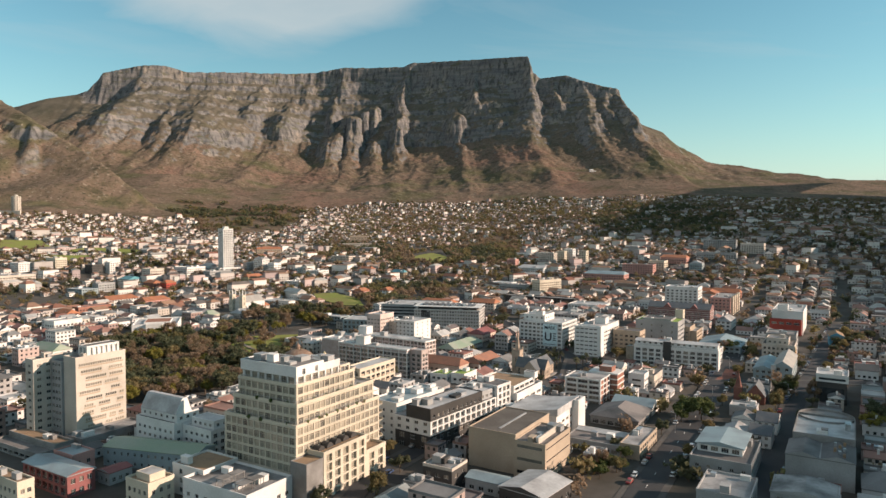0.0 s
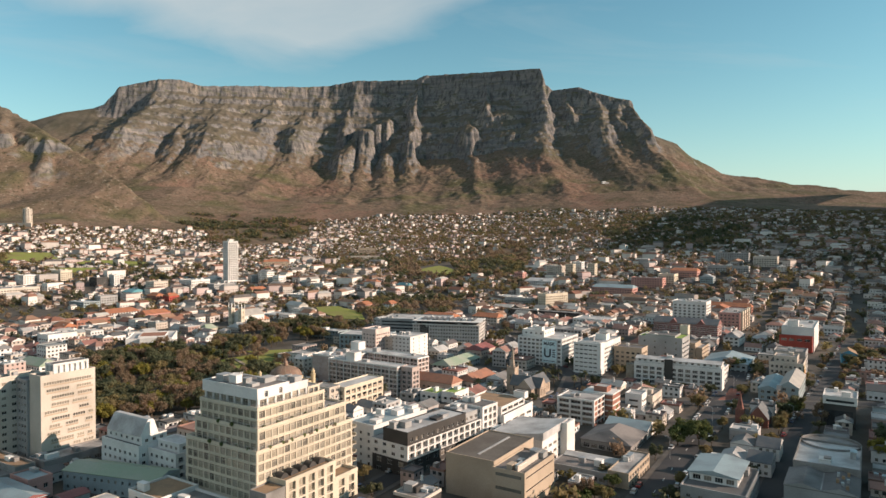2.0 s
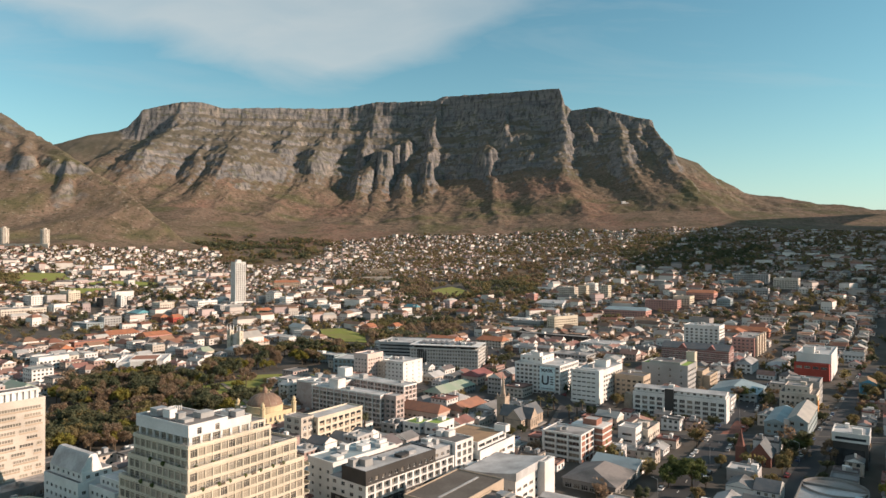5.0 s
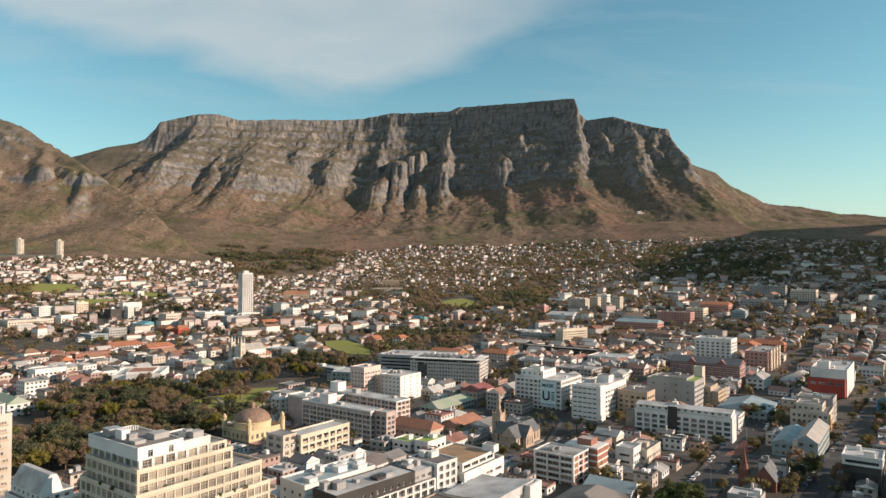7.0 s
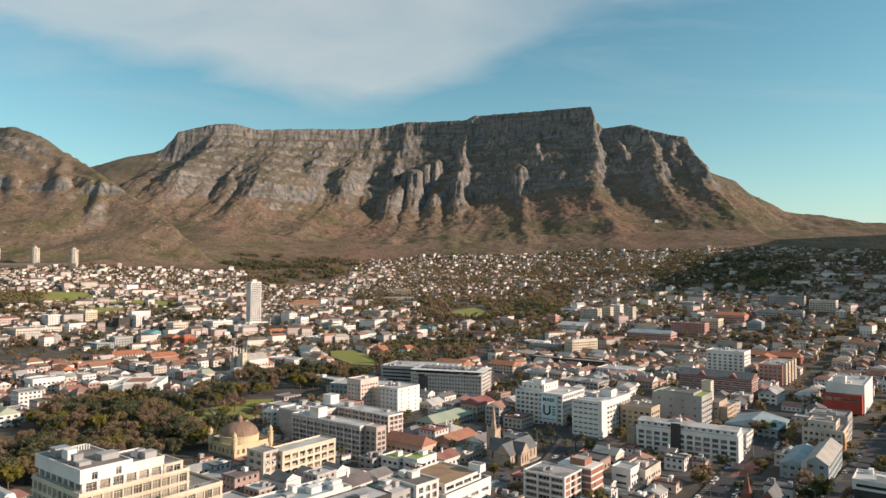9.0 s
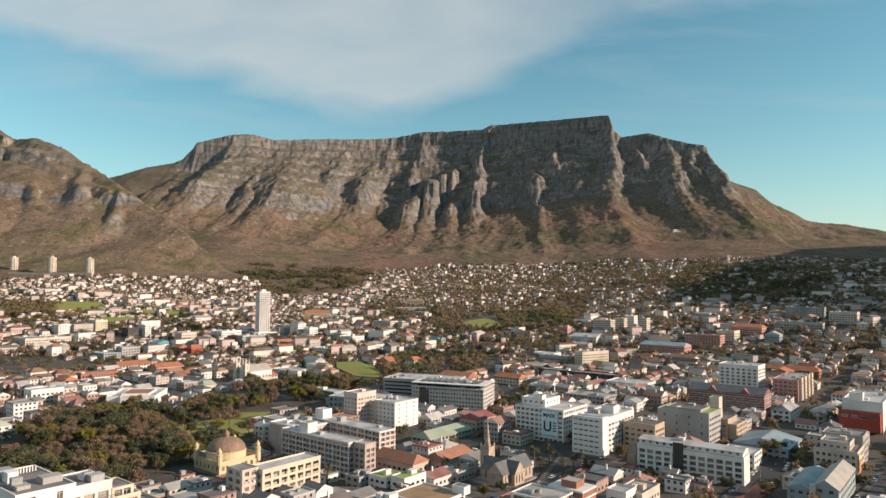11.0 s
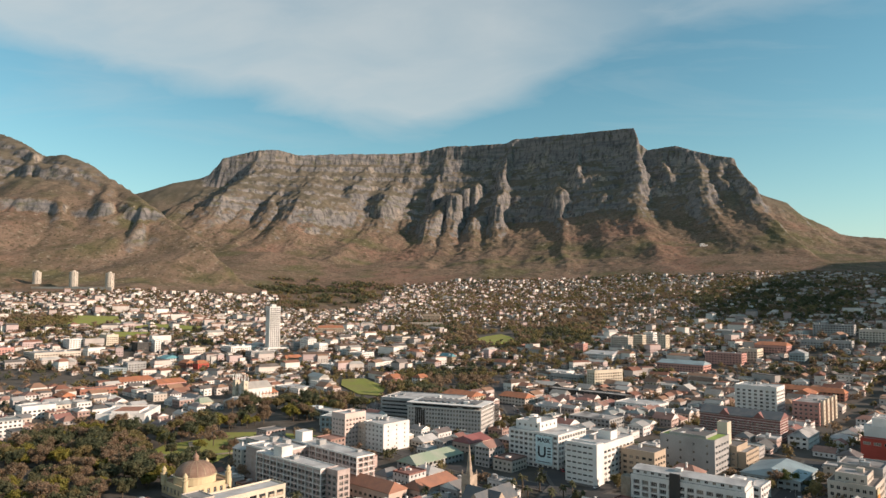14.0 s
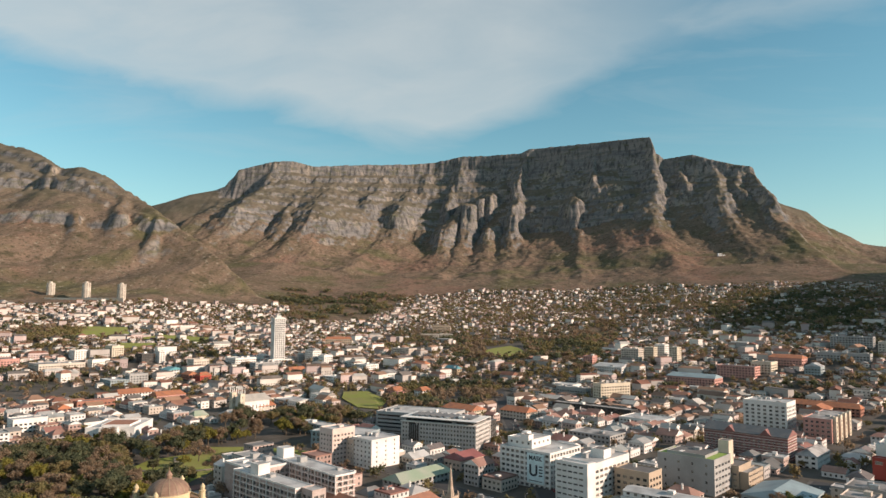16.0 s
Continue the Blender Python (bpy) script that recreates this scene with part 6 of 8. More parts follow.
def stone_church():
    t = building("church", "grey stone church with steep gables and a slender spire", "church", 73.4, 414.1, 33, 30, 26, 57, reach=(0, 2))
    w = (12, 4, 1.0, 3.8, 1.4, 0.4, "window")
    block(t, 0, 3, 28, 9.6, 0, 6, CHURCH_STONE, w, None, parapet=0)
    pitched(t, 0, 3, 28, 9.6, 6, 5.6, ROOF_SLATE, "x", 0.3, gable=CHURCH_STONE)
    block(t, 6, 0, 9, 20.3, 0, 6, CHURCH_STONE, (12, 2.4, 0.9, 3.8, 1.2, 0.4, "window"), (12, 4, 1.0, 3.8, 1.4, 0.4, "window"), parapet=0)
    pitched(t, 6, 0, 9, 20.3, 6, 5.6, ROOF_SLATE, "y", 0.3, gable=CHURCH_STONE)
    block(t, 12.3, 20.3, 5.6, 5.6, 0, 14.7, CHURCH_STONE, (5.5, 5, 1.0, 3.0, 2.0, 0.4, "window"), (5.5, 5, 1.0, 3.0, 2.0, 0.4, "window"), parapet=0.5)
    for k in range(4):
        part("pinnacle", lathe([(0.45, 0), (0.45, 1.0), (0.02, 2.6)], 6).mesh("pinnacle", [CHURCH_STONE]), t, place=pose(12.6 + 5.0 * (k % 2), 20.6 + 5.0 * (k // 2), 14.9))
    part("spire", lathe([(1.75, 0), (1.6, 1.2), (1.15, 4.5), (0.6, 9.8), (0.05, 14.7)], 8).mesh("spire", [CHURCH_STONE]), t, place=pose(15.1, 23.1, 14.7))
    t = building("church", "small brick church with a red needle spire and slate roof", "church", 174, 333, 38.3, 16, 14, 57)
    block(t, 0, 0, 14, 9, 0, 5, DARK_BRICK, (6, 4, 0.9, 2.6, 1.3, 0.3, "window"), (6, 4, 0.9, 2.6, 1.3, 0.3, "window"), parapet=0)
    pitched(t, 0, 0, 14, 9, 5, 6, ROOF_SLATE, "x", 0.3, gable=DARK_BRICK)
    block(t, 1, 11, 4, 4, 0, 8, DARK_BRICK, (8, 4, 1, 2, 4.5, 0.3, "window"), None, parapet=0.2)
    part("spire", lathe([(1.9, 0), (1.1, 3.2), (0.03, 9)], 8).mesh("spire", [DARK_BRICK]), t, "red tiled spire", pose(3, 13, 8.1))


def white_church():
    t = building("church", "white twin-towered church with pinnacles", "church", -200, 750, 31, 36, 22, 57, reach=(24, 16))
    w = (10, 4, 1.2, 4, 3, 0.4, "window")
    block(t, 4, 0, 30, 19, 0, 11, WHITE, w, None, parapet=0)
    pitched(t, 4, 0, 30, 19, 11, 6, SHEET, "x", 0.3, gable=WHITE)
    for y in (-1, 15):
        block(t, 0, y, 5, 5, 0, 19, CREAM, (6, 5, 1.2, 3, 2, 0.4, "window"), (6, 5, 1.2, 3, 2, 0.4, "window"), parapet=0.4)
        for k in range(4):
            part("pinnacle", lathe([(0.6, 0), (0.6, 2), (0.05, 6.5)], 6).mesh("pinnacle", [WHITE]), t, place=pose(0.3 + 4.4 * (k % 2), y + 0.3 + 4.4 * (k // 2), 19))


def gallery():
    t = building("gallery", "low white gallery with a flat terracotta court roof", "building", -259, 604, 31.3, 40, 46, 15, reach=(4, 34))
    w = (7, 4.4, 1.4, 2.6, 1.6, 0.4, "window")
    block(t, 0, 0, 38, 44, 0, 7.6, WHITE, w, w, roof=ROOF_WHITE, parapet=1.2)
    block(t, 9, 9, 22, 26, 7.7, 9.0, WHITE, None, None, roof=ROOF_TERRA, parapet=0.4)
    block(t, 12, -4.2, 14, 4.2, 0, 8.6, WHITE, (8, 3.2, 1.8, 4.8, 1, 0.6, "window"), None, parapet=0.6)
    block(t, -3.8, 26, 3.8, 12, 0, 6.0, WHITE, None, (6, 3.2, 1.8, 2.8, 1, 0.6, "window"), parapet=0.6)


def tall_tower():
    t = building("apartment_tower", "tall white apartment tower with a grid of small windows", "tower", -322, 1106, 51, 22, 22, 40)
    w = (2.9, 3.2, 2.2, 1.7, 0.7, 0.7, "none")
    block(t, 0, 0, 17, 20, 0, 68, WHITE, w, w, roof=ROOF_WHITE, far=True)
    block(t, 5, 6, 7, 8, 68, 72, WHITE, None, None, parapet=0.3)
    block(t, -10, -8, 40, 34, -4, 5, WHITE, (4.5, 5, 3.6, 1.6, 1.6, 0.3, "none"), (4.5, 5, 3.6, 1.6, 1.6, 0.3, "none"), far=True)


def round_towers():
    for x, y, base, top in ((-953, 1625, 148, 190), (-1062, 1640, 149, 193), (-1176, 1655, 149, 195)):
        t = building("round_tower", "cylindrical cream apartment tower on the lower slope", "tower", x - 12, y - 12, base - 4, 24, 24, 0, "three round towers")
        h = top - base + 4
        b = Build()
        n = 20
        for fl in range(int(h / 3)):
            z = 3 * fl
            lathe([(10.2, z), (10.2, z + 1.2)], n, 0, b)
            lathe([(10.2, z + 1.2), (9.6, z + 1.2), (9.6, z + 2.7), (10.2, z + 2.7), (10.2, z + 3.0)], n, 0, b)
        part("wall", b.mesh("wall", [SAND]), t, place=pose(12, 12, 0))
        g = Build()
        for fl in range(int(h / 3)):
            for k in range(n):
                if k % 2:
                    p, q = 2 * math.pi * (k + 0.15) / n, 2 * math.pi * (k + 0.85) / n
                    g.quad([(9.65 * math.cos(a), 9.65 * math.sin(a), 3 * fl + zz) for a, zz in ((p, 1.3), (q, 1.3), (q, 2.6), (p, 2.6))], 0)
        part("glazing", g.mesh("glazing", [GLASS_MANY]), t, place=pose(12, 12, 0))
        part("roof", lathe([(10.2, int(h / 3) * 3), (9.0, int(h / 3) * 3 + 0.6), (4, int(h / 3) * 3 + 0.8), (4, int(h / 3) * 3 + 4), (0.01, int(h / 3) * 3 + 4.2)], n).mesh("roof", [SAND]), t, place=pose(12, 12, 0))
    t = building("retaining_wall", "long pale wall on the slope below the round towers", "wall", -1230, 1622, 150, 300, 5, -4)
    block(t, 0, 0, 300, 3, -8, 5, SAND, None, None, parapet=0.3)


def mid_blocks():
    """Larger buildings standing out among the houses."""
    def mid(x, y, a, b, h, wall, label, roof=ROOF_FLAT, turn=G, pitch=None, plant=1):
        z = float(city_height(np.array([x]), np.array([y]))[0]) - 1.5
        t = building("town_building", label, "building", x, y, z, a, b, turn)
        w = (3.1, 3.6, 2.2, 1.5, 0.9, 0.4, "none")
        block(t, 0, 0, a, b, 0, h, wall, w, w, roof=roof, far=True, plant=plant, parapet=0 if pitch else 0.7)
        if pitch:
            pitched(t, 0, 0, a, b, h, 4, pitch, "y" if b > a else "x", 0.5, gable=wall, hip=3)
    mid(347, 1000, 20, 46, 16, PINK, "pale red apartment slab with white roof steps among trees", plant=3)
    mid(372, 1022, 26, 24, 15, CREAM, "cream apartment slab beside the pale red one")
    mid(158, 896, 42, 14, 21, CREAM, "long cream apartment block with galleries", turn=36, plant=5)
    mid(142, 918, 12, 40, 12, GREY, "grey apartment wing with a pale flat roof", ROOF_WHITE, plant=4)
    mid(128, 966, 20, 30, 8, WHITE, "white flat-roofed school building", ROOF_WHITE)
    mid(226, 1146, 16, 28, 22, SAND, "sand-coloured apartment tower with white balcony bands", plant=3)
    mid(252, 1182, 13, 15, 19, CREAM, "cream apartment tower among low houses")
    mid(270, 1196, 15, 16, 20, WHITE, "white apartment tower with a sunlit side", ROOF_WHITE)
    mid(278, 1132, 14, 12, 22, CREAM, "cream apartment tower on the rise")
    mid(160, 1146, 14, 16, 14, PINK, "pink apartment house with a roof room")
    mid(196, 1078, 36, 46, 10, WHITE, "white hall with a hipped pale roof", pitch=ROOF_WHITE)
    mid(294, 970, 26, 60, 11, PINK, "pink hall with a long pale sheet roof", pitch=ROOF_BLUE)
    mid(-600, 1022, 24, 24, 16, WHITE, "white office block with strip windows", ROOF_WHITE, plant=3)
    mid(-566, 1060, 18, 26, 18, CREAM, "cream apartment block with a flat roof", plant=2)
    mid(-498, 1035, 18, 20, 16, DARK, "dark glazed office block with a white frame")
    mid(-478, 1048, 9, 14, 19, WHITE, "white concrete stair tower beside a dark office", ROOF_WHITE)
    mid(-406, 1020, 24, 20, 18, SAND, "orange and cream apartment block with flat roof", plant=2)
    mid(-421, 980, 24, 26, 9, WHITE, "low white building with a teal roof", pitch=ROOF_TEAL)
    mid(-357, 952, 16, 14, 11, RED, "red painted building with a red roof", pitch=ROOF_TILE)
    mid(-378, 960, 14, 22, 9, BRICK, "brick building with a red roof", pitch=ROOF_TILE)
    mid(-441, 886, 22, 34, 9, PALEBLUE, "long pale blue commercial building", ROOF_WHITE)
    mid(-430, 908, 24, 14, 14, GREY, "grey concrete office block")
    mid(-368, 800, 40, 26, 9, WHITE, "school building with orange tiled roofs", pitch=ROOF_TILE)
    mid(-330, 812, 34, 20, 7, PINK, "school wing with orange tiled roofs", pitch=ROOF_TILE)
    mid(-234, 712, 18, 26, 6, PALEBLUE, "hall with a blue slate roof", pitch=ROOF_SLATE)
    mid(-222, 704, 14, 12, 5, CREAM, "house with a green gabled roof", pitch=ROOF_GREEN)
    mid(-373, 740, 38, 12, 8, BRICK, "long brick range with a flat roof")
    mid(-368, 706, 14, 22, 6, BRICK, "brick villa with a red tiled roof", pitch=ROOF_TILE)
    mid(-590, 940, 60, 44, 11, SAND, "long low sand-coloured office building", plant=5)
    mid(-660, 950, 24, 40, 12, PINK, "pale red industrial building with flat roof")
    mid(-372, 1080, 50, 30, 11, WHITE, "white low office range below the tower", ROOF_WHITE, plant=4)
    mid(-330, 1060, 40, 16, 10, GREY, "grey office range below the tower", plant=3)
    mid(-327, 1352, 50, 20, 14, TAN, "orange brick apartment range with tiled roofs", pitch=ROOF_TILE, turn=20)
    mid(-177, 1524, 66, 14, 10, SAND, "long sand-coloured hospital range", turn=8)
    mid(-170, 1618, 40, 18, 15, TAN, "brick hospital range above another", turn=8)
    mid(-128, 1190, 18, 40, 16, SAND, "sand-coloured apartment slab among trees")
    mid(-230, 1296, 20, 18, 12, CREAM, "stone villa with a roof tower", plant=3)
    mid(-261, 1112, 16, 20, 20, WHITE, "white ornate hall with tall windows", pitch=ROOF_FLAT)
    mid(-240, 1104, 16, 14, 15, WHITE, "white apartment block with balconies", ROOF_WHITE)
    mid(-261, 1022, 30, 14, 9, GOLD, "yellow plastered building with a red roof", pitch=ROOF_TILE)
    mid(-173, 976, 20, 34, 9, WHITE, "white apartment row with flat roofs", ROOF_WHITE, plant=4)
    mid(-162, 1064, 24, 24, 10, WHITE, "white apartment houses beside each other", ROOF_WHITE, plant=3)
    mid(-170, 810, 24, 34, 6, WHITE, "low hall with a broad white roof", ROOF_WHITE, plant=0)
    mid(-188, 768, 20, 14, 6, SAND, "low building with red tiled roofs", pitch=ROOF_TILE)
    mid(-28, 1052, 10, 24, 10, STONE, "small church with a teal sheet roof", pitch=ROOF_TEAL)
    mid(-83, 1090, 14, 26, 8, CREAM, "house with a steep orange tiled roof", pitch=ROOF_TILE)
    mid(-125, 1020, 28, 18, 8, WHITE, "white villa with a pale gabled roof", pitch=ROOF_FLAT)
    mid(-45, 898, 16, 14, 9, WHITE, "white house with a red roof", pitch=ROOF_TILE)
    mid(-80, 905, 18, 16, 7, PINK, "pink house with a red roof", pitch=ROOF_TILE)
    mid(30, 765, 22, 40, 9, CREAM, "cream mansion with a bright orange tiled roof", pitch=ROOF_TILE)
    mid(82, 765, 18, 32, 9, SAND, "stone mansion with a red tiled roof", pitch=ROOF_TILE)
    mid(180, 790, 14, 90, 9, DARK, "long dark concrete parking deck")
    mid(200, 740, 30, 40, 7, WHITE, "white flat-roofed commercial building", ROOF_WHITE)
    mid(150, 640, 24, 36, 9, GREY, "grey commercial building with a curved roof")
    mid(415, 1044, 26, 40, 12, PINK, "pink apartment block with red gabled roofs", pitch=ROOF_TILE)
    mid(421, 998, 18, 18, 12, PALEBLUE, "pale blue gabled hall", pitch=ROOF_WHITE)
    mid(493, 1040, 16, 60, 12, GREY, "long grey apartment row on the rise", plant=5)
    mid(530, 1120, 16, 52, 16, GREY, "long grey apartment block on the western rise", plant=3)
    mid(547, 1060, 26, 34, 18, SAND, "sand-coloured apartment block on the rise", plant=3)
    mid(385, 800, 16, 70, 9, BRICK, "long brick school range with red roof", pitch=ROOF_TILE)
    mid(352, 790, 26, 18, 10, CREAM, "cream school hall with a red roof", pitch=ROOF_TILE)
    mid(-80, 655, 14, 34, 9, PALEBLUE, "pale blue museum with tall windows", ROOF_WHITE)
    mid(24, 500, 44, 16, 6, GREY, "low building with a green sheet roof", pitch=ROOF_GREEN)
    mid(23, 431, 13, 42, 8.5, PINKISH, "long pinkish villa with red tiled roofs", pitch=ROOF_TERRA)
    mid(37, 440, 30, 12, 8, PINKISH, "pinkish villa wing with a red tiled roof", pitch=ROOF_TERRA)
    mid(24, 397, 16, 9, 8, WHITE, "white shop with an orange street front", ROOF_LIME, plant=1)
    mid(14, 402, 12, 12, 7, WHITE, "white parapet shop with a green roof patch", ROOF_LIME, plant=1)
    mid(0, 405, 12, 10, 6, GREY, "grey shop with a flat roof", ROOF_FLAT, plant=2)
    mid(50, 556, 24, 15, 8, PINKISH, "church hall with a dark red roof", pitch=DARK_RED)
    mid(66, 552, 14, 12, 5, SAND, "low hall wing with a dark red roof", pitch=DARK_RED)
    mid(276, 590, 30, 13, 9, WHITE, "white gabled commercial hall", pitch=ROOF_FLAT)
    mid(232, 480, 36, 30, 7, PALEBLUE, "pale blue shed with a wide sheet roof", pitch=ROOF_BLUE)
    mid(205, 455, 16, 18, 9, WHITE, "white stepped loft building with terraces", ROOF_WHITE, plant=3)
    mid(140, 560, 20, 26, 10, SAND, "brown brick office building with flat roof", ROOF_FLAT)
    mid(159.3, 486, 15, 20, 17.5, TAN, "brown concrete parking building with flat roof", ROOF_FLAT)
    mid(-262, 480, 14, 30, 10, WHITE, "white school building with a grey roof", pitch=ROOF_GREEN)
    mid(-330, 610, 26, 16, 12, WHITE, "white office block with strip windows", ROOF_WHITE)


for make in (hotel, slab_tower, white_terraces, corner_flats, tan_box, fin_block, low_annex, terrace_block, banded_block, white_hall, garden_flats, cube_flats, long_office, mask_building,
             twin_block, lime_block, striped_works, yellow_corner, red_white, sheet_hall, low_sheds, panel_block, domed_library, stone_church, white_church, gallery, tall_tower,
             round_towers, mid_blocks):
    make()


# ---- filling: street blocks, suburbs, trees ----
def in_poly(x, y, poly):
    inside = np.zeros(np.shape(x), bool)
    for (x0, y0), (x1, y1) in zip(poly, poly[1:] + poly[:1]):
        cross = ((y0 > y) != (y1 > y)) & (x < (x1 - x0) * (y - y0) / ((y1 - y0) or 1e-9) + x0)
        inside ^= cross
    return inside


def near_line(x, y, line):
    best = np.full(np.shape(x), 1e9)
    for (x0, y0), (x1, y1) in zip(line, line[1:]):
        dx, dy = x1 - x0, y1 - y0
        t = np.clip(((x - x0) * dx + (y - y0) * dy) / (dx * dx + dy * dy), 0, 1)
        best = np.minimum(best, np.hypot(x - x0 - t * dx, y - y0 - t * dy))
    return best


def taken(x, y, margin):
    hit = np.zeros(np.shape(x), bool)
    for rx, ry, a, b, turn in RESERVED:
        c, s = math.cos(radians(turn)), math.sin(radians(turn))
        u, v = (x - rx) * c + (y - ry) * s, -(x - rx) * s + (y - ry) * c
        hit |= (u > -margin) & (u < a + margin) & (v > -margin) & (v < b + margin)
    return hit


PARK = [(-215, 400), (-160, 325), (-122, 338), (-102, 380), (-88, 402), (-95, 435), (-98, 515), (-126, 569), (-178, 557), (-236, 590), (-258, 530), (-235, 440)]
STRIP = [(-178, 557), (-121, 572), (-83, 604), (-85, 656), (-60, 746), (-95, 780), (-143, 812), (-171, 730), (-178, 690)]
SLIP = [(-100, 930), (-60, 800), (0, 830), (60, 900), (20, 1000), (-60, 1010)]
WOOD = [(-110, 1520), (122, 1554), (204, 1790), (242, 1768), (241, 1609), (165, 1210), (60, 1185), (-60, 1195)]
GARDENS = [(-60, 1195), (60, 1185), (165, 1210), (150, 1120), (100, 1016), (39, 925), (-52, 1161)]
CLEARING = [(-32, 1368), (47, 1432), (56, 1251), (4, 1207)]
FOOT = [(-900, 2150), (-720, 2290), (-520, 2310), (-400, 2260), (-360, 2000), (-380, 1760), (-480, 1690), (-560, 1760), (-640, 1900), (-780, 1960)]
WEST = [(435, 1446), (480, 1352), (557, 1354), (682, 1468), (790, 1686), (760, 1896), (634, 2148), (455, 1904)]
FIELD = [(-152, 920), (-118, 932), (-78, 876), (-64, 780), (-100, 790), (-140, 872)]
COMMON_A = [(-749, 1171), (-690, 1283), (-756, 1369), (-827, 1319)]
COMMON_B = [(-600, 1117), (-554, 1163), (-586, 1204), (-630, 1173)]
BELT = [(-772, 1103), (-702, 1147), (-800, 1302), (-911, 1270)]
GREENS = [PARK, STRIP, SLIP, WOOD, FOOT, FIELD, COMMON_A, COMMON_B, BELT]
for common in (COMMON_A, COMMON_B):
    patch("lawn", common, LAWN, 1.6, "open green common between houses", "lawn")
patch("lawn", [(-22, 1300), (-6, 1252), (14, 1226), (38, 1246), (52, 1300), (40, 1352), (22, 1392), (-4, 1350)], LAWN, 1.2, "rough green clearing among trees", "lawn")
patch("lawn", [(-650, 1240), (-540, 1260), (-520, 1330), (-640, 1320)], LAWN, 2.0, "green sports ground between houses", "lawn")


def in_green(x, y):
    hit = np.zeros(np.shape(x), bool)
    for g in GREENS:
        hit |= in_poly(x, y, g)
    return hit


def on_road(x, y, extra):
    hit = np.zeros(np.shape(x), bool)
    for line, wide in ROADS:
        hit |= near_line(x, y, line) < wide / 2 + extra
    return hit


def in_view(x, y, slack=60):
    """The wedge that the camera looks over on its way."""
    return (x < 0.73 * (y + 5) + slack) & (x > -0.98 * (y + 5) - slack)


def city_house(x, y, a, b, h, turn, rnd, kind, name="town_house", place="between streets", group="town houses between the streets"):
    z = float(city_height(np.array([x]), np.array([y]))[0]) - 0.6
    bl = Build()
    spec = (3.1, rnd.uniform(2.6, 3.8), rnd.uniform(1.1, 1.7), 1.4, 0.9, 0.22)
    for o, u, n, width in (((0, 0, 0), (1, 0, 0), (0, -1, 0), a), ((0, b, 0), (0, -1, 0), (-1, 0, 0), b)):
        rows = [(3.1 * i + 1.4, 3.1 * i + 2.8) for i in range(max(1, int(h / 3.1))) if 3.1 * i + 2.8 < h - 0.2]
        bl.facade(o, u, n, spread_cols(width, spec[1], spec[2]), rows, width, h, 0.22, 0, 1)
    bl.quad([(a, 0, 0), (a, b, 0), (a, b, h), (a, 0, h)], 0)
    bl.quad([(0, b, 0), (a, b, 0), (a, b, h), (0, b, h)], 0)
    names = {"flat": "plastered flat-roofed building " + place, "gable": "plastered gabled house " + place, "hip": "plastered house with a hipped roof " + place}
    body = new(name, bl.mesh(name, [CITY_WALLS, GLASS_MANY]))
    body.matrix_basis = pose(x, y, z, 0, 0, turn)
    tagged(body, names[kind], "house", group)
    if kind == "flat":
        r = Build()
        r.box(0.25, 0.25, h - 0.1, a - 0.25, b - 0.25, h + 0.05, 0)
        for q in ((-0.05, -0.05, a + 0.05, 0.25), (-0.05, b - 0.25, a + 0.05, b + 0.05), (-0.05, 0.25, 0.25, b - 0.25), (a - 0.25, 0.25, a + 0.05, b - 0.25)):
            r.box(q[0], q[1], h - 0.2, q[2], q[3], h + 0.7, 0)
        part("roof", r.mesh("roof", [CITY_ROOFS]), body)
        for _ in range(rnd.randint(0, 3)):
            q = Build()
            w, d = rnd.uniform(1, 3), rnd.uniform(1, 3)
            px, py = rnd.uniform(0.5, max(0.6, a - w - 0.6)), rnd.uniform(0.5, max(0.6, b - d - 0.6))
            q.box(px, py, h + 0.05, px + w, py + d, h + rnd.uniform(0.8, 2.4), 0)
            part("roof_unit", q.mesh("roof_unit", [rnd.choice([METAL, WHITE, GREY])]), body)
    else:
        pitched(body, 0, 0, a, b, h, min(a, b) * rnd.uniform(0.2, 0.3), CITY_ROOFS, "x" if a > b else "y", 0.35, gable=WHITE, hip=min(a, b) * 0.35 if kind == "hip" else 0)
        if rnd.random() < 0.5:
            q = Build()
            q.box(a * 0.3, b * 0.4, h, a * 0.3 + 0.8, b * 0.4 + 0.8, h + min(a, b) * 0.3 + 1.0, 0)
            part("chimney", q.mesh("chimney", [WHITE]), body)


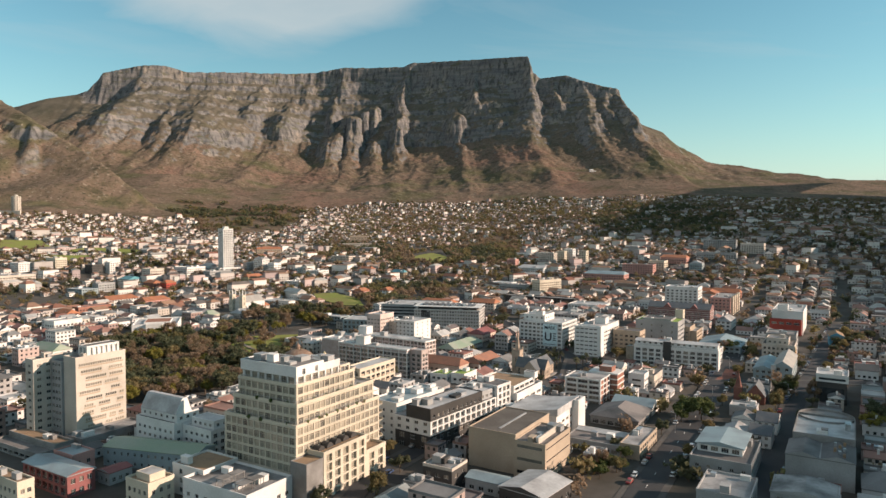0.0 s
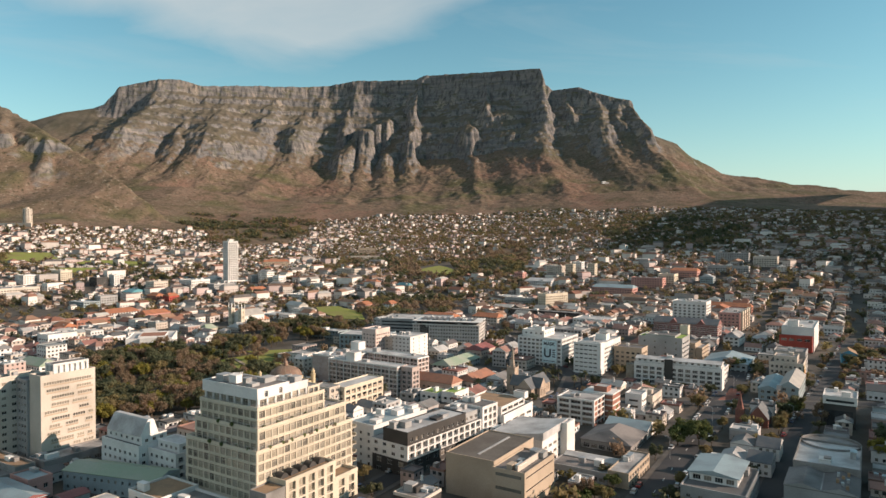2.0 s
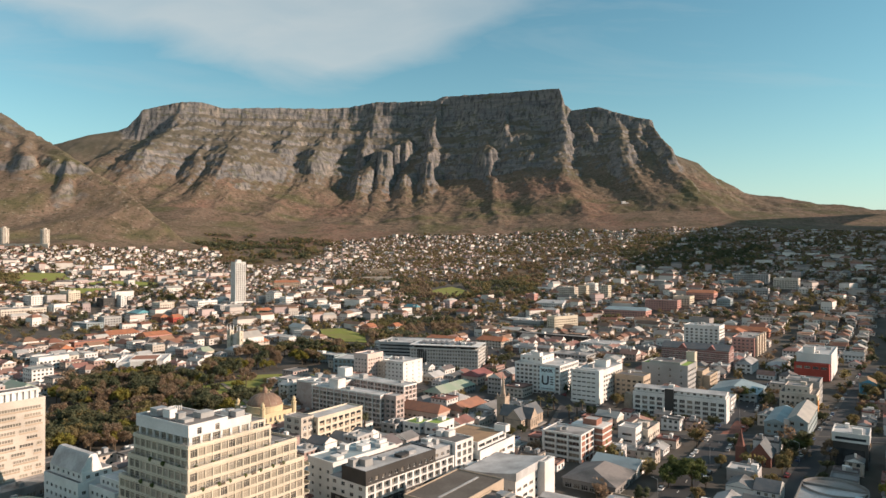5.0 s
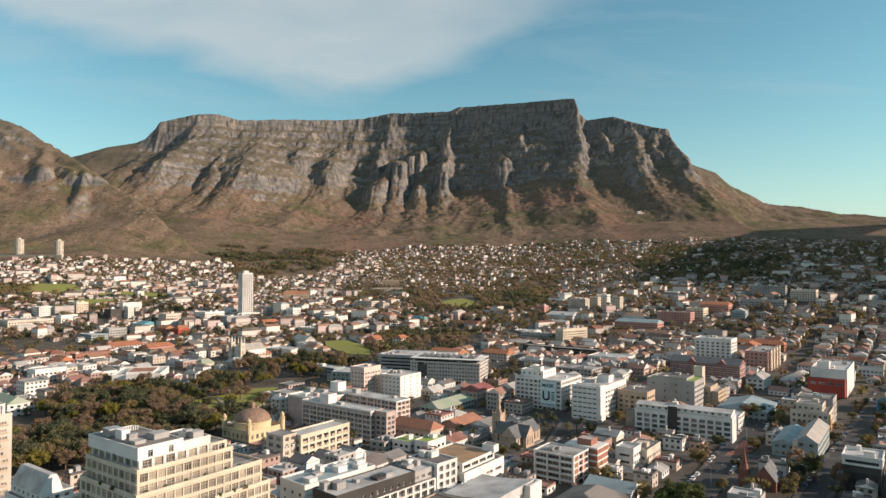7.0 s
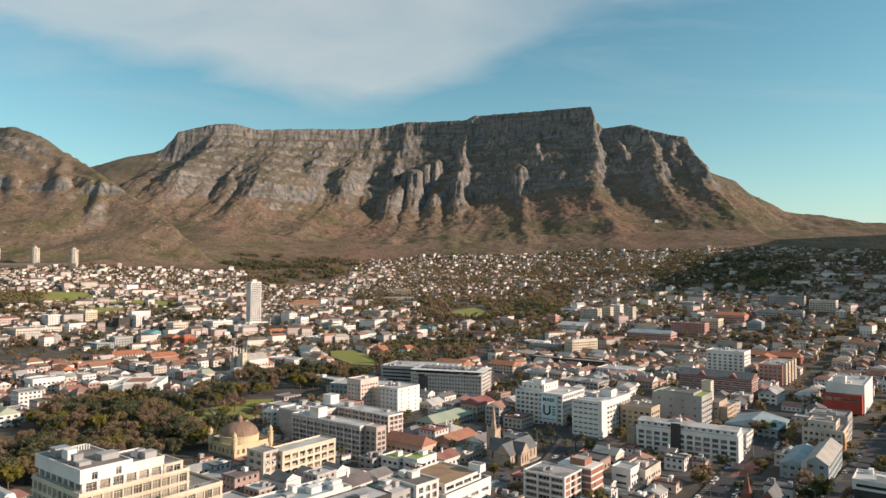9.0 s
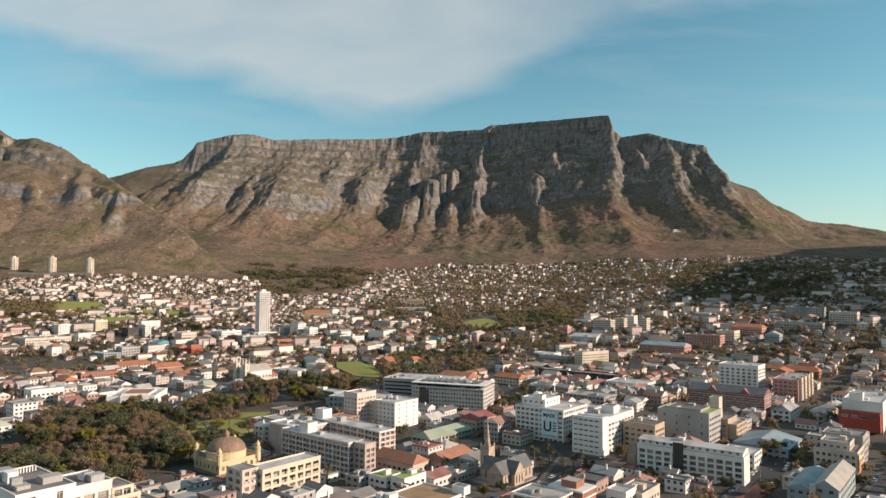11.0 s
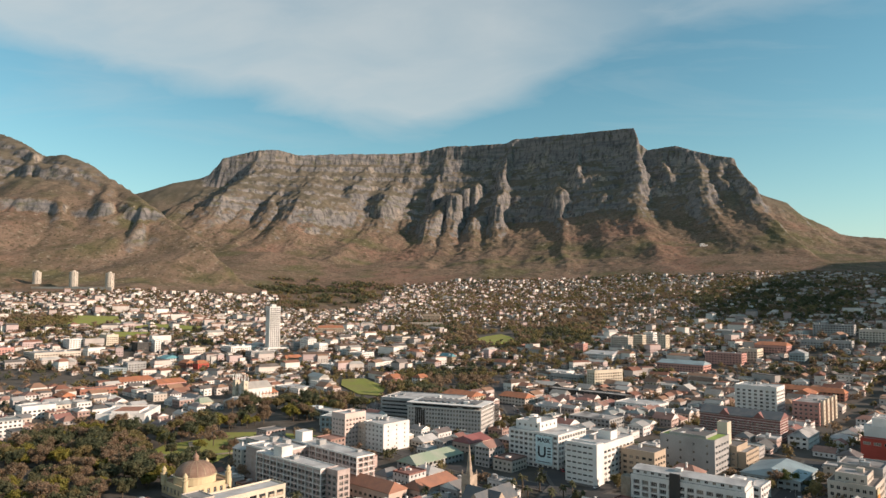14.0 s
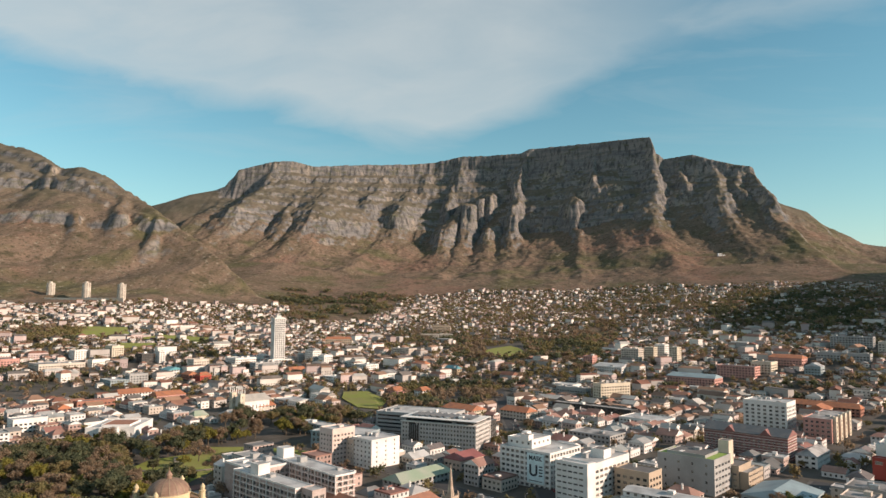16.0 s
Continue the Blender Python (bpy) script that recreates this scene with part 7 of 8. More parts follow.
RESERVED.append((72, 232, 30, 14, G))            # open court beside the tan block
rnd = random.Random(5)
spots = []
for iu in range(0, 60):
    for iv in range(-28, 46):
        u, v = 120 + iu * 17.5, iv * 17.5
        x, y = from_grid(u + rnd.uniform(-1.5, 1.5), v + rnd.uniform(-1.5, 1.5))
        if not (185 < y < 900) or not in_view(x, y, 10) or (iv % 5 == 0) or (iu % 6 == 0):
            continue
        spots.append((y + 0.4 * abs(x), x, y))
spots.sort()
count = 0
merged_spots = []
for _, x, y in spots:
    a, b = rnd.uniform(8.5, 16.5), rnd.uniform(8.5, 16.5)
    cx, cy = x + (a * UX - b * UY) / 2, y + (a * UY + b * UX) / 2
    xs, ys = np.array([x, cx, x + a * UX, x - b * UY, x + a * UX - b * UY]), np.array([y, cy, y + a * UY, y + b * UX, y + a * UY + b * UX])
    if taken(xs, ys, 1.5).any() or in_green(xs, ys).any() or on_road(xs, ys, 3).any():
        continue
    west = x > 100
    kind = rnd.choice(["flat", "flat", "flat", "gable", "hip"]) if y < 560 else rnd.choice(["flat", "gable", "hip", "gable"])
    h = rnd.choice([4.2, 5.5, 6.5, 7.5, 9.5, 12.5]) if y < 560 else rnd.choice([4, 5.5, 6.5, 7.5])
    if -95 < x < 70 and 350 < y < 435:
        h = min(h, 5.0)
    if x > 95 and y < 440:
        h = min(h, 6.0)
    if count < 230:
        city_house(x, y, a, b, h, G, rnd, kind)
        RESERVED.append((x, y, a, b, G))
        count += 1
    else:
        merged_spots.append((cx, cy, a, b, h, kind))


# small outbuildings that close the gaps between the larger ones
small = []
for u in np.arange(150, 560, 8.0):
    for v in np.arange(-160, 330, 8.0):
        x, y = from_grid(u + rnd.uniform(-2, 2), v + rnd.uniform(-2, 2))
        if 190 < y < 480:
            small.append((y + 0.3 * abs(x), x, y))
small.sort()
SX, SY = np.array([k[1] for k in small]), np.array([k[2] for k in small])
free = in_view(SX, SY, 0) & ~in_green(SX, SY) & ~on_road(SX, SY, 9.5)
count = 0
for x, y in zip(SX[free], SY[free]):
    a, b = rnd.uniform(6, 10), rnd.uniform(6, 10)
    xs, ys = np.array([x, x + a * UX, x - b * UY, x + a * UX - b * UY, x + (a * UX - b * UY) / 2]), np.array([y, y + a * UY, y + b * UX, y + a * UY + b * UX, y + (a * UY + b * UX) / 2])
    if count > 215 or taken(xs, ys, 0.8).any() or on_road(xs, ys, 3).any():
        continue
    city_house(x, y, a, b, rnd.choice([3.6, 4.5, 6.4]), G, rnd, rnd.choice(["flat", "flat", "gable"]), "outbuilding", "behind larger buildings", "outbuildings")
    RESERVED.append((x, y, a, b, G))
    count += 1


def merge_houses(name, items, label, turn_jitter, group=""):
    """Many small houses in one mesh: box walls, sunk windows left out, gabled, hipped or flat roofs, each piece loose."""
    V, F4, M = [], [], []
    n = 0
    r = random.Random(9)
    wings = []
    for cx, cy, a, b, h, kind, turn in items:
        if r.random() < 0.45 and cy < 1700:
            c, q = math.cos(radians(turn)), math.sin(radians(turn))
            px, py = r.choice((-1, 1)) * a * r.uniform(0.3, 0.55), r.choice((-1, 1)) * b * r.uniform(0.4, 0.6)
            wings.append((cx + px * c - py * q, cy + px * q + py * c, a * r.uniform(0.35, 0.6), b * r.uniform(0.5, 0.8), h * r.uniform(0.6, 0.95), r.choice(("flat", kind)), turn))
    items = items + wings
    heights = land_height(np.array([k[0] for k in items]), np.array([k[1] for k in items])) - 2.0
    for (cx, cy, a, b, h, kind, turn), z in zip(items, heights):
        h = h + 2.0
        c, s = math.cos(radians(turn)), math.sin(radians(turn))

        def P(px, py, pz):
            return (cx + px * c - py * s, cy + px * s + py * c, z + pz)

        A, B = a / 2, b / 2
        V += [P(-A, -B, 0), P(A, -B, 0), P(A, B, 0), P(-A, B, 0), P(-A, -B, h), P(A, -B, h), P(A, B, h), P(-A, B, h)]
        F4 += [(n, n + 1, n + 5, n + 4), (n + 1, n + 2, n + 6, n + 5), (n + 2, n + 3, n + 7, n + 6), (n + 3, n, n + 4, n + 7)]
        M += [0] * 4
        n += 8
        if cy < 1250:
            for L, ox, oy, dx, dy, nx, ny in ((a, -A, -B, 1, 0, 0, -1), (b, -A, -B, 0, 1, -1, 0), (b, A, -B, 0, 1, 1, 0)):
                k = max(1, int(L / 3.2))
                for zz in ((3.0, 6.0) if h > 7.5 else (3.0,)):
                    for i in range(k):
                        c0, c1 = (i + 0.28) * L / k, (i + 0.66) * L / k
                        q0, q1 = (ox + dx * c0 + nx * 0.05, oy + dy * c0 + ny * 0.05), (ox + dx * c1 + nx * 0.05, oy + dy * c1 + ny * 0.05)
                        V += [P(*q0, zz), P(*q1, zz), P(*q1, zz + 1.3), P(*q0, zz + 1.3)]
                        F4.append((n, n + 1, n + 2, n + 3))
                        M.append(2)
                        n += 4
        if kind == "flat":
            V += [P(-A, -B, h), P(A, -B, h), P(A, B, h), P(-A, B, h), P(-A, -B, h + 0.5), P(A, -B, h + 0.5), P(A, B, h + 0.5), P(-A, B, h + 0.5)]
            F4 += [(n, n + 1, n + 5, n + 4), (n + 1, n + 2, n + 6, n + 5), (n + 2, n + 3, n + 7, n + 6), (n + 3, n, n + 4, n + 7), (n + 4, n + 5, n + 6, n + 7)]
            M += [1] * 5
            n += 8
        else:
            rise, hip = min(a, b) * r.uniform(0.2, 0.32), (min(a, b) * 0.4 if kind == "hip" else -0.01)
            A, B = A + 0.4, B + 0.4
            if a >= b:
                e0, e1 = P(-A + hip, 0, h + rise), P(A - hip, 0, h + rise)
                q = [P(-A, -B, h), P(A, -B, h), P(A, B, h), P(-A, B, h)]
                faces = [(0, 1, 5, 4), (2, 3, 4, 5), (3, 0, 4, 4), (1, 2, 5, 5)]
            else:
                e0, e1 = P(0, -B + hip, h + rise), P(0, B - hip, h + rise)
                q = [P(-A, -B, h), P(A, -B, h), P(A, B, h), P(-A, B, h)]
                faces = [(3, 0, 4, 5), (1, 2, 5, 4), (0, 1, 4, 4), (2, 3, 5, 5)]
            V += q + [e0, e1]
            F4 += [tuple(n + i for i in f) for f in faces]
            M += [1] * 4
            n += 6
    me = bpy.data.meshes.new(name)
    faces = [tuple(dict.fromkeys(f)) for f in F4]
    me.from_pydata(V, [], faces)
    for m in (HOUSE_WALLS, HOUSE_ROOFS, GLASS_MANY):
        me.materials.append(m)
    me.polygons.foreach_set("material_index", M)
    me.update()
    return tagged(new(name, me), label, "houses", kind="stuff")


rs = np.random.RandomState(3)
suburb = [(cx, cy, a, b, h, k, G) for cx, cy, a, b, h, k in merged_spots]
tree_spots = []
step = 11.5
gx, gy = np.meshgrid(np.arange(-2400, 1800, step), np.arange(880, 1500, step))
hx, hy = np.meshgrid(np.arange(-2400, 1800, 9.0), np.arange(1500, 2470, 9.0))
gx, gy = np.r_[gx.ravel(), hx.ravel()], np.r_[gy.ravel(), hy.ravel()]
gx, gy = gx + rs.uniform(-5, 5, gx.shape), gy + rs.uniform(-5, 5, gy.shape)
edge = np.interp(gx, [-1700, -1150, -950, -600, -430, -350, -200, 30, 230, 420, 560, 700, 1200, 1700], [1400, 1500, 1610, 1960, 2180, 2330, 2390, 2410, 2420, 2380, 2320, 2290, 2230, 2150]) + 60 * (value_noise(gx / 130, gy / 130) - 0.5)
ok = in_view(gx, gy, 40) & (gy < edge) & ~taken(gx, gy, 8) & ~in_green(gx, gy) & ~on_road(gx, gy, 6)
ok &= ~in_poly(gx, gy, [(-650, 1240), (-540, 1260), (-520, 1330), (-640, 1320)])
gx, gy = gx[ok], gy[ok]
patchy = fractal(gx / 170.0, gy / 170.0, 3)
west = in_poly(gx, gy, WEST)
share = 0.58 - 1.3 * np.maximum(0, patchy - 0.5) - 0.2 * west + 0.30 * ((gx < -250) & (gy > 1350))
share = np.where(in_poly(gx, gy, GARDENS), 0.22, share)
for x, y, s, w in zip(gx, gy, share, west):
    u, v = to_grid(x, y)
    if int(u / step) % 5 == 0:
        if rs.rand() < 0.5:
            tree_spots.append((x, y, rs.uniform(2.4, 4.4)))
        continue
    if rs.rand() < s:
        big = rs.rand() < 0.08
        a, b = (rs.uniform(14, 32), rs.uniform(9, 14)) if big else (rs.uniform(5.5, 11), rs.uniform(5, 8))
        if y > 1500:
            a, b = a * 0.62, b * 0.68
        kind = rs.choice(["gable", "hip", "flat"], p=[0.40, 0.34, 0.26])
        suburb.append((x, y, a, b, rs.uniform(5, 13) * (0.7 if y > 1500 else 1) if big else rs.uniform(2.6, 5.2) * (0.62 if y > 1500 else 1), kind, rs.choice([G, G + 90, 40, 40 + 90, 70]) + rs.uniform(-12, 12)))
    else:
        if rs.rand() < 0.62:
            tree_spots.append((x, y, rs.uniform(2.8, 7.0) * (0.85 if y > 1500 else 1)))
    if rs.rand() < (0.42 if y < 1500 else 0.25):
        tree_spots.append((x + rs.uniform(-8, 8), y + rs.uniform(-8, 8), rs.uniform(2.2, 4.6)))
suburb.sort(key=lambda k: k[1] + 0.3 * abs(k[0]))
singles, suburb = suburb[:190], suburb[190:]
for cx, cy, a, b, h, kind, turn in singles:
    c, sn = math.cos(radians(turn)), math.sin(radians(turn))
    city_house(cx - (a * c - b * sn) / 2, cy - (a * sn + b * c) / 2, a, b, h, turn, rnd, kind, "suburban_house", "among garden trees", "suburban houses")
merge_houses("houses", suburb, "hundreds of white and cream houses with grey and red roofs", 0)


# ---- trees ----
def leaf_cloud(centres, radii, per, leaf, flat=0.75, seed=1, inner=0.72, loose=0.45):
    """Small leaf sprays lying about the outside of each clump."""
    r = np.random.RandomState(seed)
    C = np.repeat(centres, per, 0)
    R = np.repeat(radii, per)
    d = r.normal(size=(len(C), 3))
    d /= np.linalg.norm(d, axis=1)[:, None]
    face = d + loose * r.normal(size=d.shape)
    face /= np.linalg.norm(face, axis=1)[:, None]
    d = d * (r.uniform(inner, 1.08, len(C)) * R)[:, None]
    d[:, 2] *= flat
    P = C + d
    t = r.normal(size=(len(C), 3))
    t -= (t * face).sum(1)[:, None] * face
    t /= np.linalg.norm(t, axis=1)[:, None]
    w = np.cross(face, t)
    size = (leaf if leaf > 0 else -leaf * R[:, None]) * r.uniform(0.6, 1.3, len(C))[:, None]
    V = np.stack([P - t * size - w * size * 0.6, P + t * size * 0.3 - w * size * 0.75, P + t * size + w * size * 0.5, P - t * size * 0.4 + w * size * 0.7], 1).reshape(-1, 3)
    F = np.arange(len(V)).reshape(-1, 4)
    return V, F


def ball_shape():
    bm = bmesh.new()
    bmesh.ops.create_icosphere(bm, subdivisions=1, radius=1.0)
    v = np.array([x.co[:] for x in bm.verts])
    f = np.array([[x.index for x in p.verts] for p in bm.faces])
    bm.free()
    return v, f


def clump_cores(centres, radii, flat, seed):
    """The dense inside of each clump: a dented, uneven mass of foliage."""
    v, f = ball_shape()
    r = np.random.RandomState(seed)
    n = len(centres)
    dent = r.uniform(0.70, 1.15, (n, len(v), 1))
    V = centres[:, None, :] + v[None] * dent * radii[:, None, None] * np.array([1, 1, flat])
    F = f[None] + (np.arange(n) * len(v))[:, None, None]
    return V.reshape(-1, 3), F.reshape(-1, 3)


def foliage(name, centres, radii, per, leaf, flat, seed, mat, core=0.9):
    V0, F0 = clump_cores(centres, radii * core, flat, seed)
    V1, F1 = leaf_cloud(centres, radii, per, leaf, flat, seed + 1, *((0.72, 0.45) if core > 0.7 else (0.45, 1.2)))
    F1 = np.concatenate([F1[:, [0, 1, 2]], F1[:, [0, 2, 3]]])
    return np_mesh(name, np.concatenate([V0, V1]), np.concatenate([F0, F1 + len(V0)]), [mat], True)


def limb(b, p, q, r0, r1, n=6):
    p, q = Vector(p), Vector(q)
    way = (q - p).normalized()
    side = way.orthogonal().normalized()
    other = way.cross(side)
    ring = [(side * math.cos(2 * math.pi * k / n) + other * math.sin(2 * math.pi * k / n)) for k in range(n)]
    for k in range(n):
        a, c = ring[k], ring[(k + 1) % n]
        b.quad([p + a * r0, p + c * r0, q + c * r1, q + a * r1], 0)


def make_tree(seed, leaf_mat, height, spread, label, bare=False):
    r = random.Random(seed)
    t = new("tree")
    tagged(t, label, "tree", "trees of the park and streets")
    b = Build()
    fork = height * 0.35
    limb(b, (0, 0, -0.8), (0.1, 0.1, fork), height * 0.032, height * 0.022, 8)
    centres, radii = [], []
    for k in range(7):
        a = 2 * math.pi * k / 7 + r.uniform(-0.4, 0.4)
        reach, rise = spread * r.uniform(0.35, 0.75), height * r.uniform(0.5, 0.82)
        end = (reach * math.cos(a), reach * math.sin(a), rise)
        limb(b, (0.1, 0.1, fork * r.uniform(0.8, 1.0)), end, height * 0.015, height * 0.005)
        centres.append(end)
        radii.append(spread * r.uniform(0.32, 0.5))
        for _ in range(2):
            e2 = (end[0] * r.uniform(0.8, 1.4) + r.uniform(-1, 1), end[1] * r.uniform(0.8, 1.4) + r.uniform(-1, 1), end[2] + height * r.uniform(-0.12, 0.14))
            limb(b, end, e2, height * 0.006, height * 0.002, 5)
            centres.append(e2)
            radii.append(spread * r.uniform(0.22, 0.36))
    centres.append((0, 0, height * 0.86))
    radii.append(spread * 0.4)
    part("trunk", b.mesh("trunk", [BARK]), t)
    part("crown", foliage("crown", np.array(centres), np.array(radii) * (0.85 if bare else 1.0), 90, 0.36 if bare else 0.42, 0.75, seed, leaf_mat, 0.45 if bare else 0.6), t)
    return t


def make_palm(seed):
    r = random.Random(seed)
    t = new("palm_tree")
    tagged(t, "date palm with a bushy crown", "palm tree", "palms by the churchyard")
    b = Build()
    for k in range(5):
        limb(b, (0, 0, -0.8 + 1.6 * k), (0.03 * k, 0.02 * k, 0.85 + 1.6 * k), 0.42 - 0.03 * k, 0.38 - 0.03 * k, 8)
    part("trunk", b.mesh("trunk", [BARK]), t)
    f = Build()
    for k in range(34):
        a, up = r.uniform(0, 2 * math.pi), r.uniform(-0.3, 1.1)
        L = r.uniform(2.6, 3.6)
        pts = [(L * s * math.cos(a) * math.cos(up), L * s * math.sin(a) * math.cos(up), 7.2 + L * s * math.sin(up) - 1.6 * s * s) for s in (0, 0.35, 0.7, 1.0)]
        wide = (0.15, 0.45, 0.4, 0.05)
        for (p, w0), (q, w1) in zip(zip(pts, wide), list(zip(pts, wide))[1:]):
            nx, ny = -math.sin(a), math.cos(a)
            f.quad([(p[0] - nx * w0, p[1] - ny * w0, p[2] - w0 * 0.5), p, q, (q[0] - nx * w1, q[1] - ny * w1, q[2] - w1 * 0.5)], 0)
            f.quad([p, (p[0] + nx * w0, p[1] + ny * w0, p[2] - w0 * 0.5), (q[0] + nx * w1, q[1] + ny * w1, q[2] - w1 * 0.5), q], 0)
    part("crown", f.mesh("crown", [LEAF_DARK]), t)
    return t


def ground_at(x, y):
    return float(land_height(np.array([x]), np.array([y]))[0])


def plant_out(protos, places):
    used = set()
    for i, (x, y, s) in enumerate(places):
        p = protos[i % len(protos)]
        m = pose(x, y, ground_at(x, y), 0, 0, (i * 137.5) % 360) @ Matrix.Diagonal((s, s, s * (0.9 + 0.2 * ((i * 7) % 10) / 10), 1))
        if p not in used:
            p.matrix_basis = m
            used.add(p)
        else:
            copy = copy_thing(p, pose(0, 0, 0))
            copy.matrix_basis = m


protos = [make_tree(1, LEAF, 13, 6.5, "broad olive green park tree"), make_tree(2, LEAF_BROWN, 14, 7, "brown leafless-looking winter oak", True), make_tree(3, LEAF_DARK, 12, 5.5, "dense dark green tree"),
          make_tree(4, LEAF_YELLOW, 12, 6.5, "round tree with yellow-green leaves"), make_tree(5, LEAF_DARK, 15, 7.5, "tall dark olive green tree"), make_tree(6, LEAF_BROWN, 13, 7, "grey-brown winter oak with thin crown", True)]
park_places = []
gx, gy = np.meshgrid(np.arange(-480, -60, 10.0), np.arange(320, 830, 10.0))
gx, gy = (gx + rs.uniform(-4, 4, gx.shape)).ravel(), (gy + rs.uniform(-4, 4, gy.shape)).ravel()
ok = (in_poly(gx, gy, PARK) | in_poly(gx, gy, STRIP)) & ~taken(gx, gy, 4) & ~in_poly(gx, gy, [(-150, 590), (-110, 600), (-60, 592), (-66, 574), (-130, 566)])
ok &= fractal(gx / 45, gy / 45, 2) < 0.60
ok &= ~in_poly(gx, gy, [(-131, 475), (-105, 474), (-106, 550), (-139, 579), (-163, 543), (-160, 510)]) | (rs.rand(len(gx)) < 0.2)
park_places += [(x, y, rs.uniform(0.66, 1.15)) for x, y in zip(gx[ok], gy[ok])]
gx, gy = np.meshgrid(np.arange(-780, 620, 14), np.arange(200, 900, 14))
gx, gy = (gx + rs.uniform(-7, 7, gx.shape)).ravel(), (gy + rs.uniform(-7, 7, gy.shape)).ravel()
ok = in_view(gx, gy, 5) & ~taken(gx, gy, 2) & ~in_green(gx, gy) & ~on_road(gx, gy, 1.5) & (rs.rand(len(gx)) < np.where(gy < 400, 0.3, 0.42)) & ((gx > -40) | (gy > 300))
tree_spots += [(x, y, rs.uniform(2.4, 5.4)) for x, y in zip(gx[ok], gy[ok])]
street_places = []
for line, wide in ((ROAD_A, 10.5), (ROAD_B, 8.5), (ROAD_C, 8), (ROAD_D, 9), (ROAD_E, 8)):
    for (x0, y0), (x1, y1) in zip(line, line[1:]):
        ln = math.hypot(x1 - x0, y1 - y0)
        for k in range(int(ln / 15)):
            for o in (-1, 1):
                px, py = x0 + (x1 - x0) * (k + 0.5) * 15 / ln - (y1 - y0) / ln * o * (wide / 2 + 3.4), y0 + (y1 - y0) * (k + 0.5) * 15 / ln + (x1 - x0) / ln * o * (wide / 2 + 3.4)
                spot = np.array([px]), np.array([py])
                if 215 < py < 520 and rs.rand() < 0.6 and not taken(*spot, 1.5)[0] and not on_road(*spot, 1.5)[0] and in_view(*spot, 0)[0]:
                    street_places.append((px, py, rs.uniform(0.4, 0.72)))
plant_green = [(64, 240, 0.5), (70, 249, 0.55), (79, 258, 0.5), (126, 315, 1.0), (131, 309, 0.85), (121, 308, 0.8), (134, 318, 0.8), (201, 358, 0.7), (193, 350, 0.7), (66, 246, 0.5), (74, 247, 0.45), (80, 268, 0.45), (228, 486, 0.8), (236, 494, 0.7)]
park_places += [(66, 248, 0.6), (72, 246, 0.55), (78, 268, 0.5), (201, 358, 0.8), (189, 346, 0.75), (200, 288, 0.9), (207, 296, 0.8), (204, 340, 0.7), (222, 486, 0.75), (228, 492, 0.7), (86, 713, 0.8), (66, 634, 0.7), (74, 648, 0.8), (80, 660, 0.7), (218, 300, 0.9)]
park_places.sort(key=lambda p: p[1])
plant_out(protos, park_places[:300])
plant_out([make_tree(21, LEAF_GREEN, 12, 6.5, "dense bright green street tree"), make_tree(22, LEAF_GREEN, 11, 6.0, "rounded green street tree")], plant_green)
plant_out([make_tree(31, LEAF_DARK, 11, 5.5, "dark green street tree beside the pavement"), make_tree(32, LEAF, 12, 6.0, "olive green street tree beside the pavement")], street_places[:48])
verge = [(x + rs.uniform(-5, 5), y + rs.uniform(-5, 5), rs.uniform(0.6, 1.0)) for x in range(290, 372, 11) for y in range(452, 600, 12) if x > 262 + 0.62 * (y - 440) + 20]
verge = [p for p in verge if not taken(np.array([p[0]]), np.array([p[1]]), 3)[0] and not on_road(np.array([p[0]]), np.array([p[1]]), 3)[0]]
plant_out([make_tree(41, LEAF_DARK, 12, 6.5, "dark green tree on the verge of the avenue"), make_tree(42, LEAF, 12, 6.5, "olive tree on the verge of the avenue")], verge[:24])
tree_spots += [(x, y, 4.5 * s) for x, y, s in park_places[300:]]
plant_out([make_palm(11), make_palm(12)], [(47, 432, 1.1), (88, 467, 1.15), (97, 470, 1.0), (103, 445, 1.1), (109, 452, 1.0), (82, 458, 1.1), (91, 452, 0.95), (40, 440, 1.0), (-18, 412, 1.2), (-57, 425, 1.0), (70, 452, 1.1), (114, 462, 0.9)])

# woods and scattered suburban trees, far off
for poly, pitch, low, high in ((SLIP, 9.5, 3.2, 6.5), (WOOD, 11.5, 3.2, 8.0), (BELT, 11.0, 3.5, 7.5), (FOOT, 12.0, 4.0, 9.0), (WEST, 14.0, 3.0, 8.0)):
    px, py = [p[0] for p in poly], [p[1] for p in poly]
    gx, gy = np.meshgrid(np.arange(min(px), max(px), pitch), np.arange(min(py), max(py), pitch))
    gx, gy = (gx + rs.uniform(-4, 4, gx.shape)).ravel(), (gy + rs.uniform(-4, 4, gy.shape)).ravel()
    wob = 170 * (fractal(gx / 110, gy / 110, 3) - 0.5) if poly in (FOOT, WEST) else 0
    ok = in_poly(gx + wob, gy + wob, poly) & ~in_poly(gx, gy, CLEARING) & ~taken(gx, gy, 4) & (rs.rand(len(gx)) < 0.9) & (fractal(gx / 55 + 3, gy / 55, 3) < (0.47 if poly is FOOT else 0.56 if poly is WEST else 0.67))
    tree_spots += [(x, y, rs.uniform(low, high)) for x, y in zip(gx[ok], gy[ok])]
for x, y in zip(np.linspace(1640, 1960, 60), np.linspace(3020, 2700, 60)):
    tree_spots.append((x + rs.uniform(-14, 14), y + rs.uniform(-20, 20), rs.uniform(4, 7)))
T = np.array(tree_spots)
T = T[in_view(T[:, 0], T[:, 1], 150)]
TZ = land_height(T[:, 0], T[:, 1])
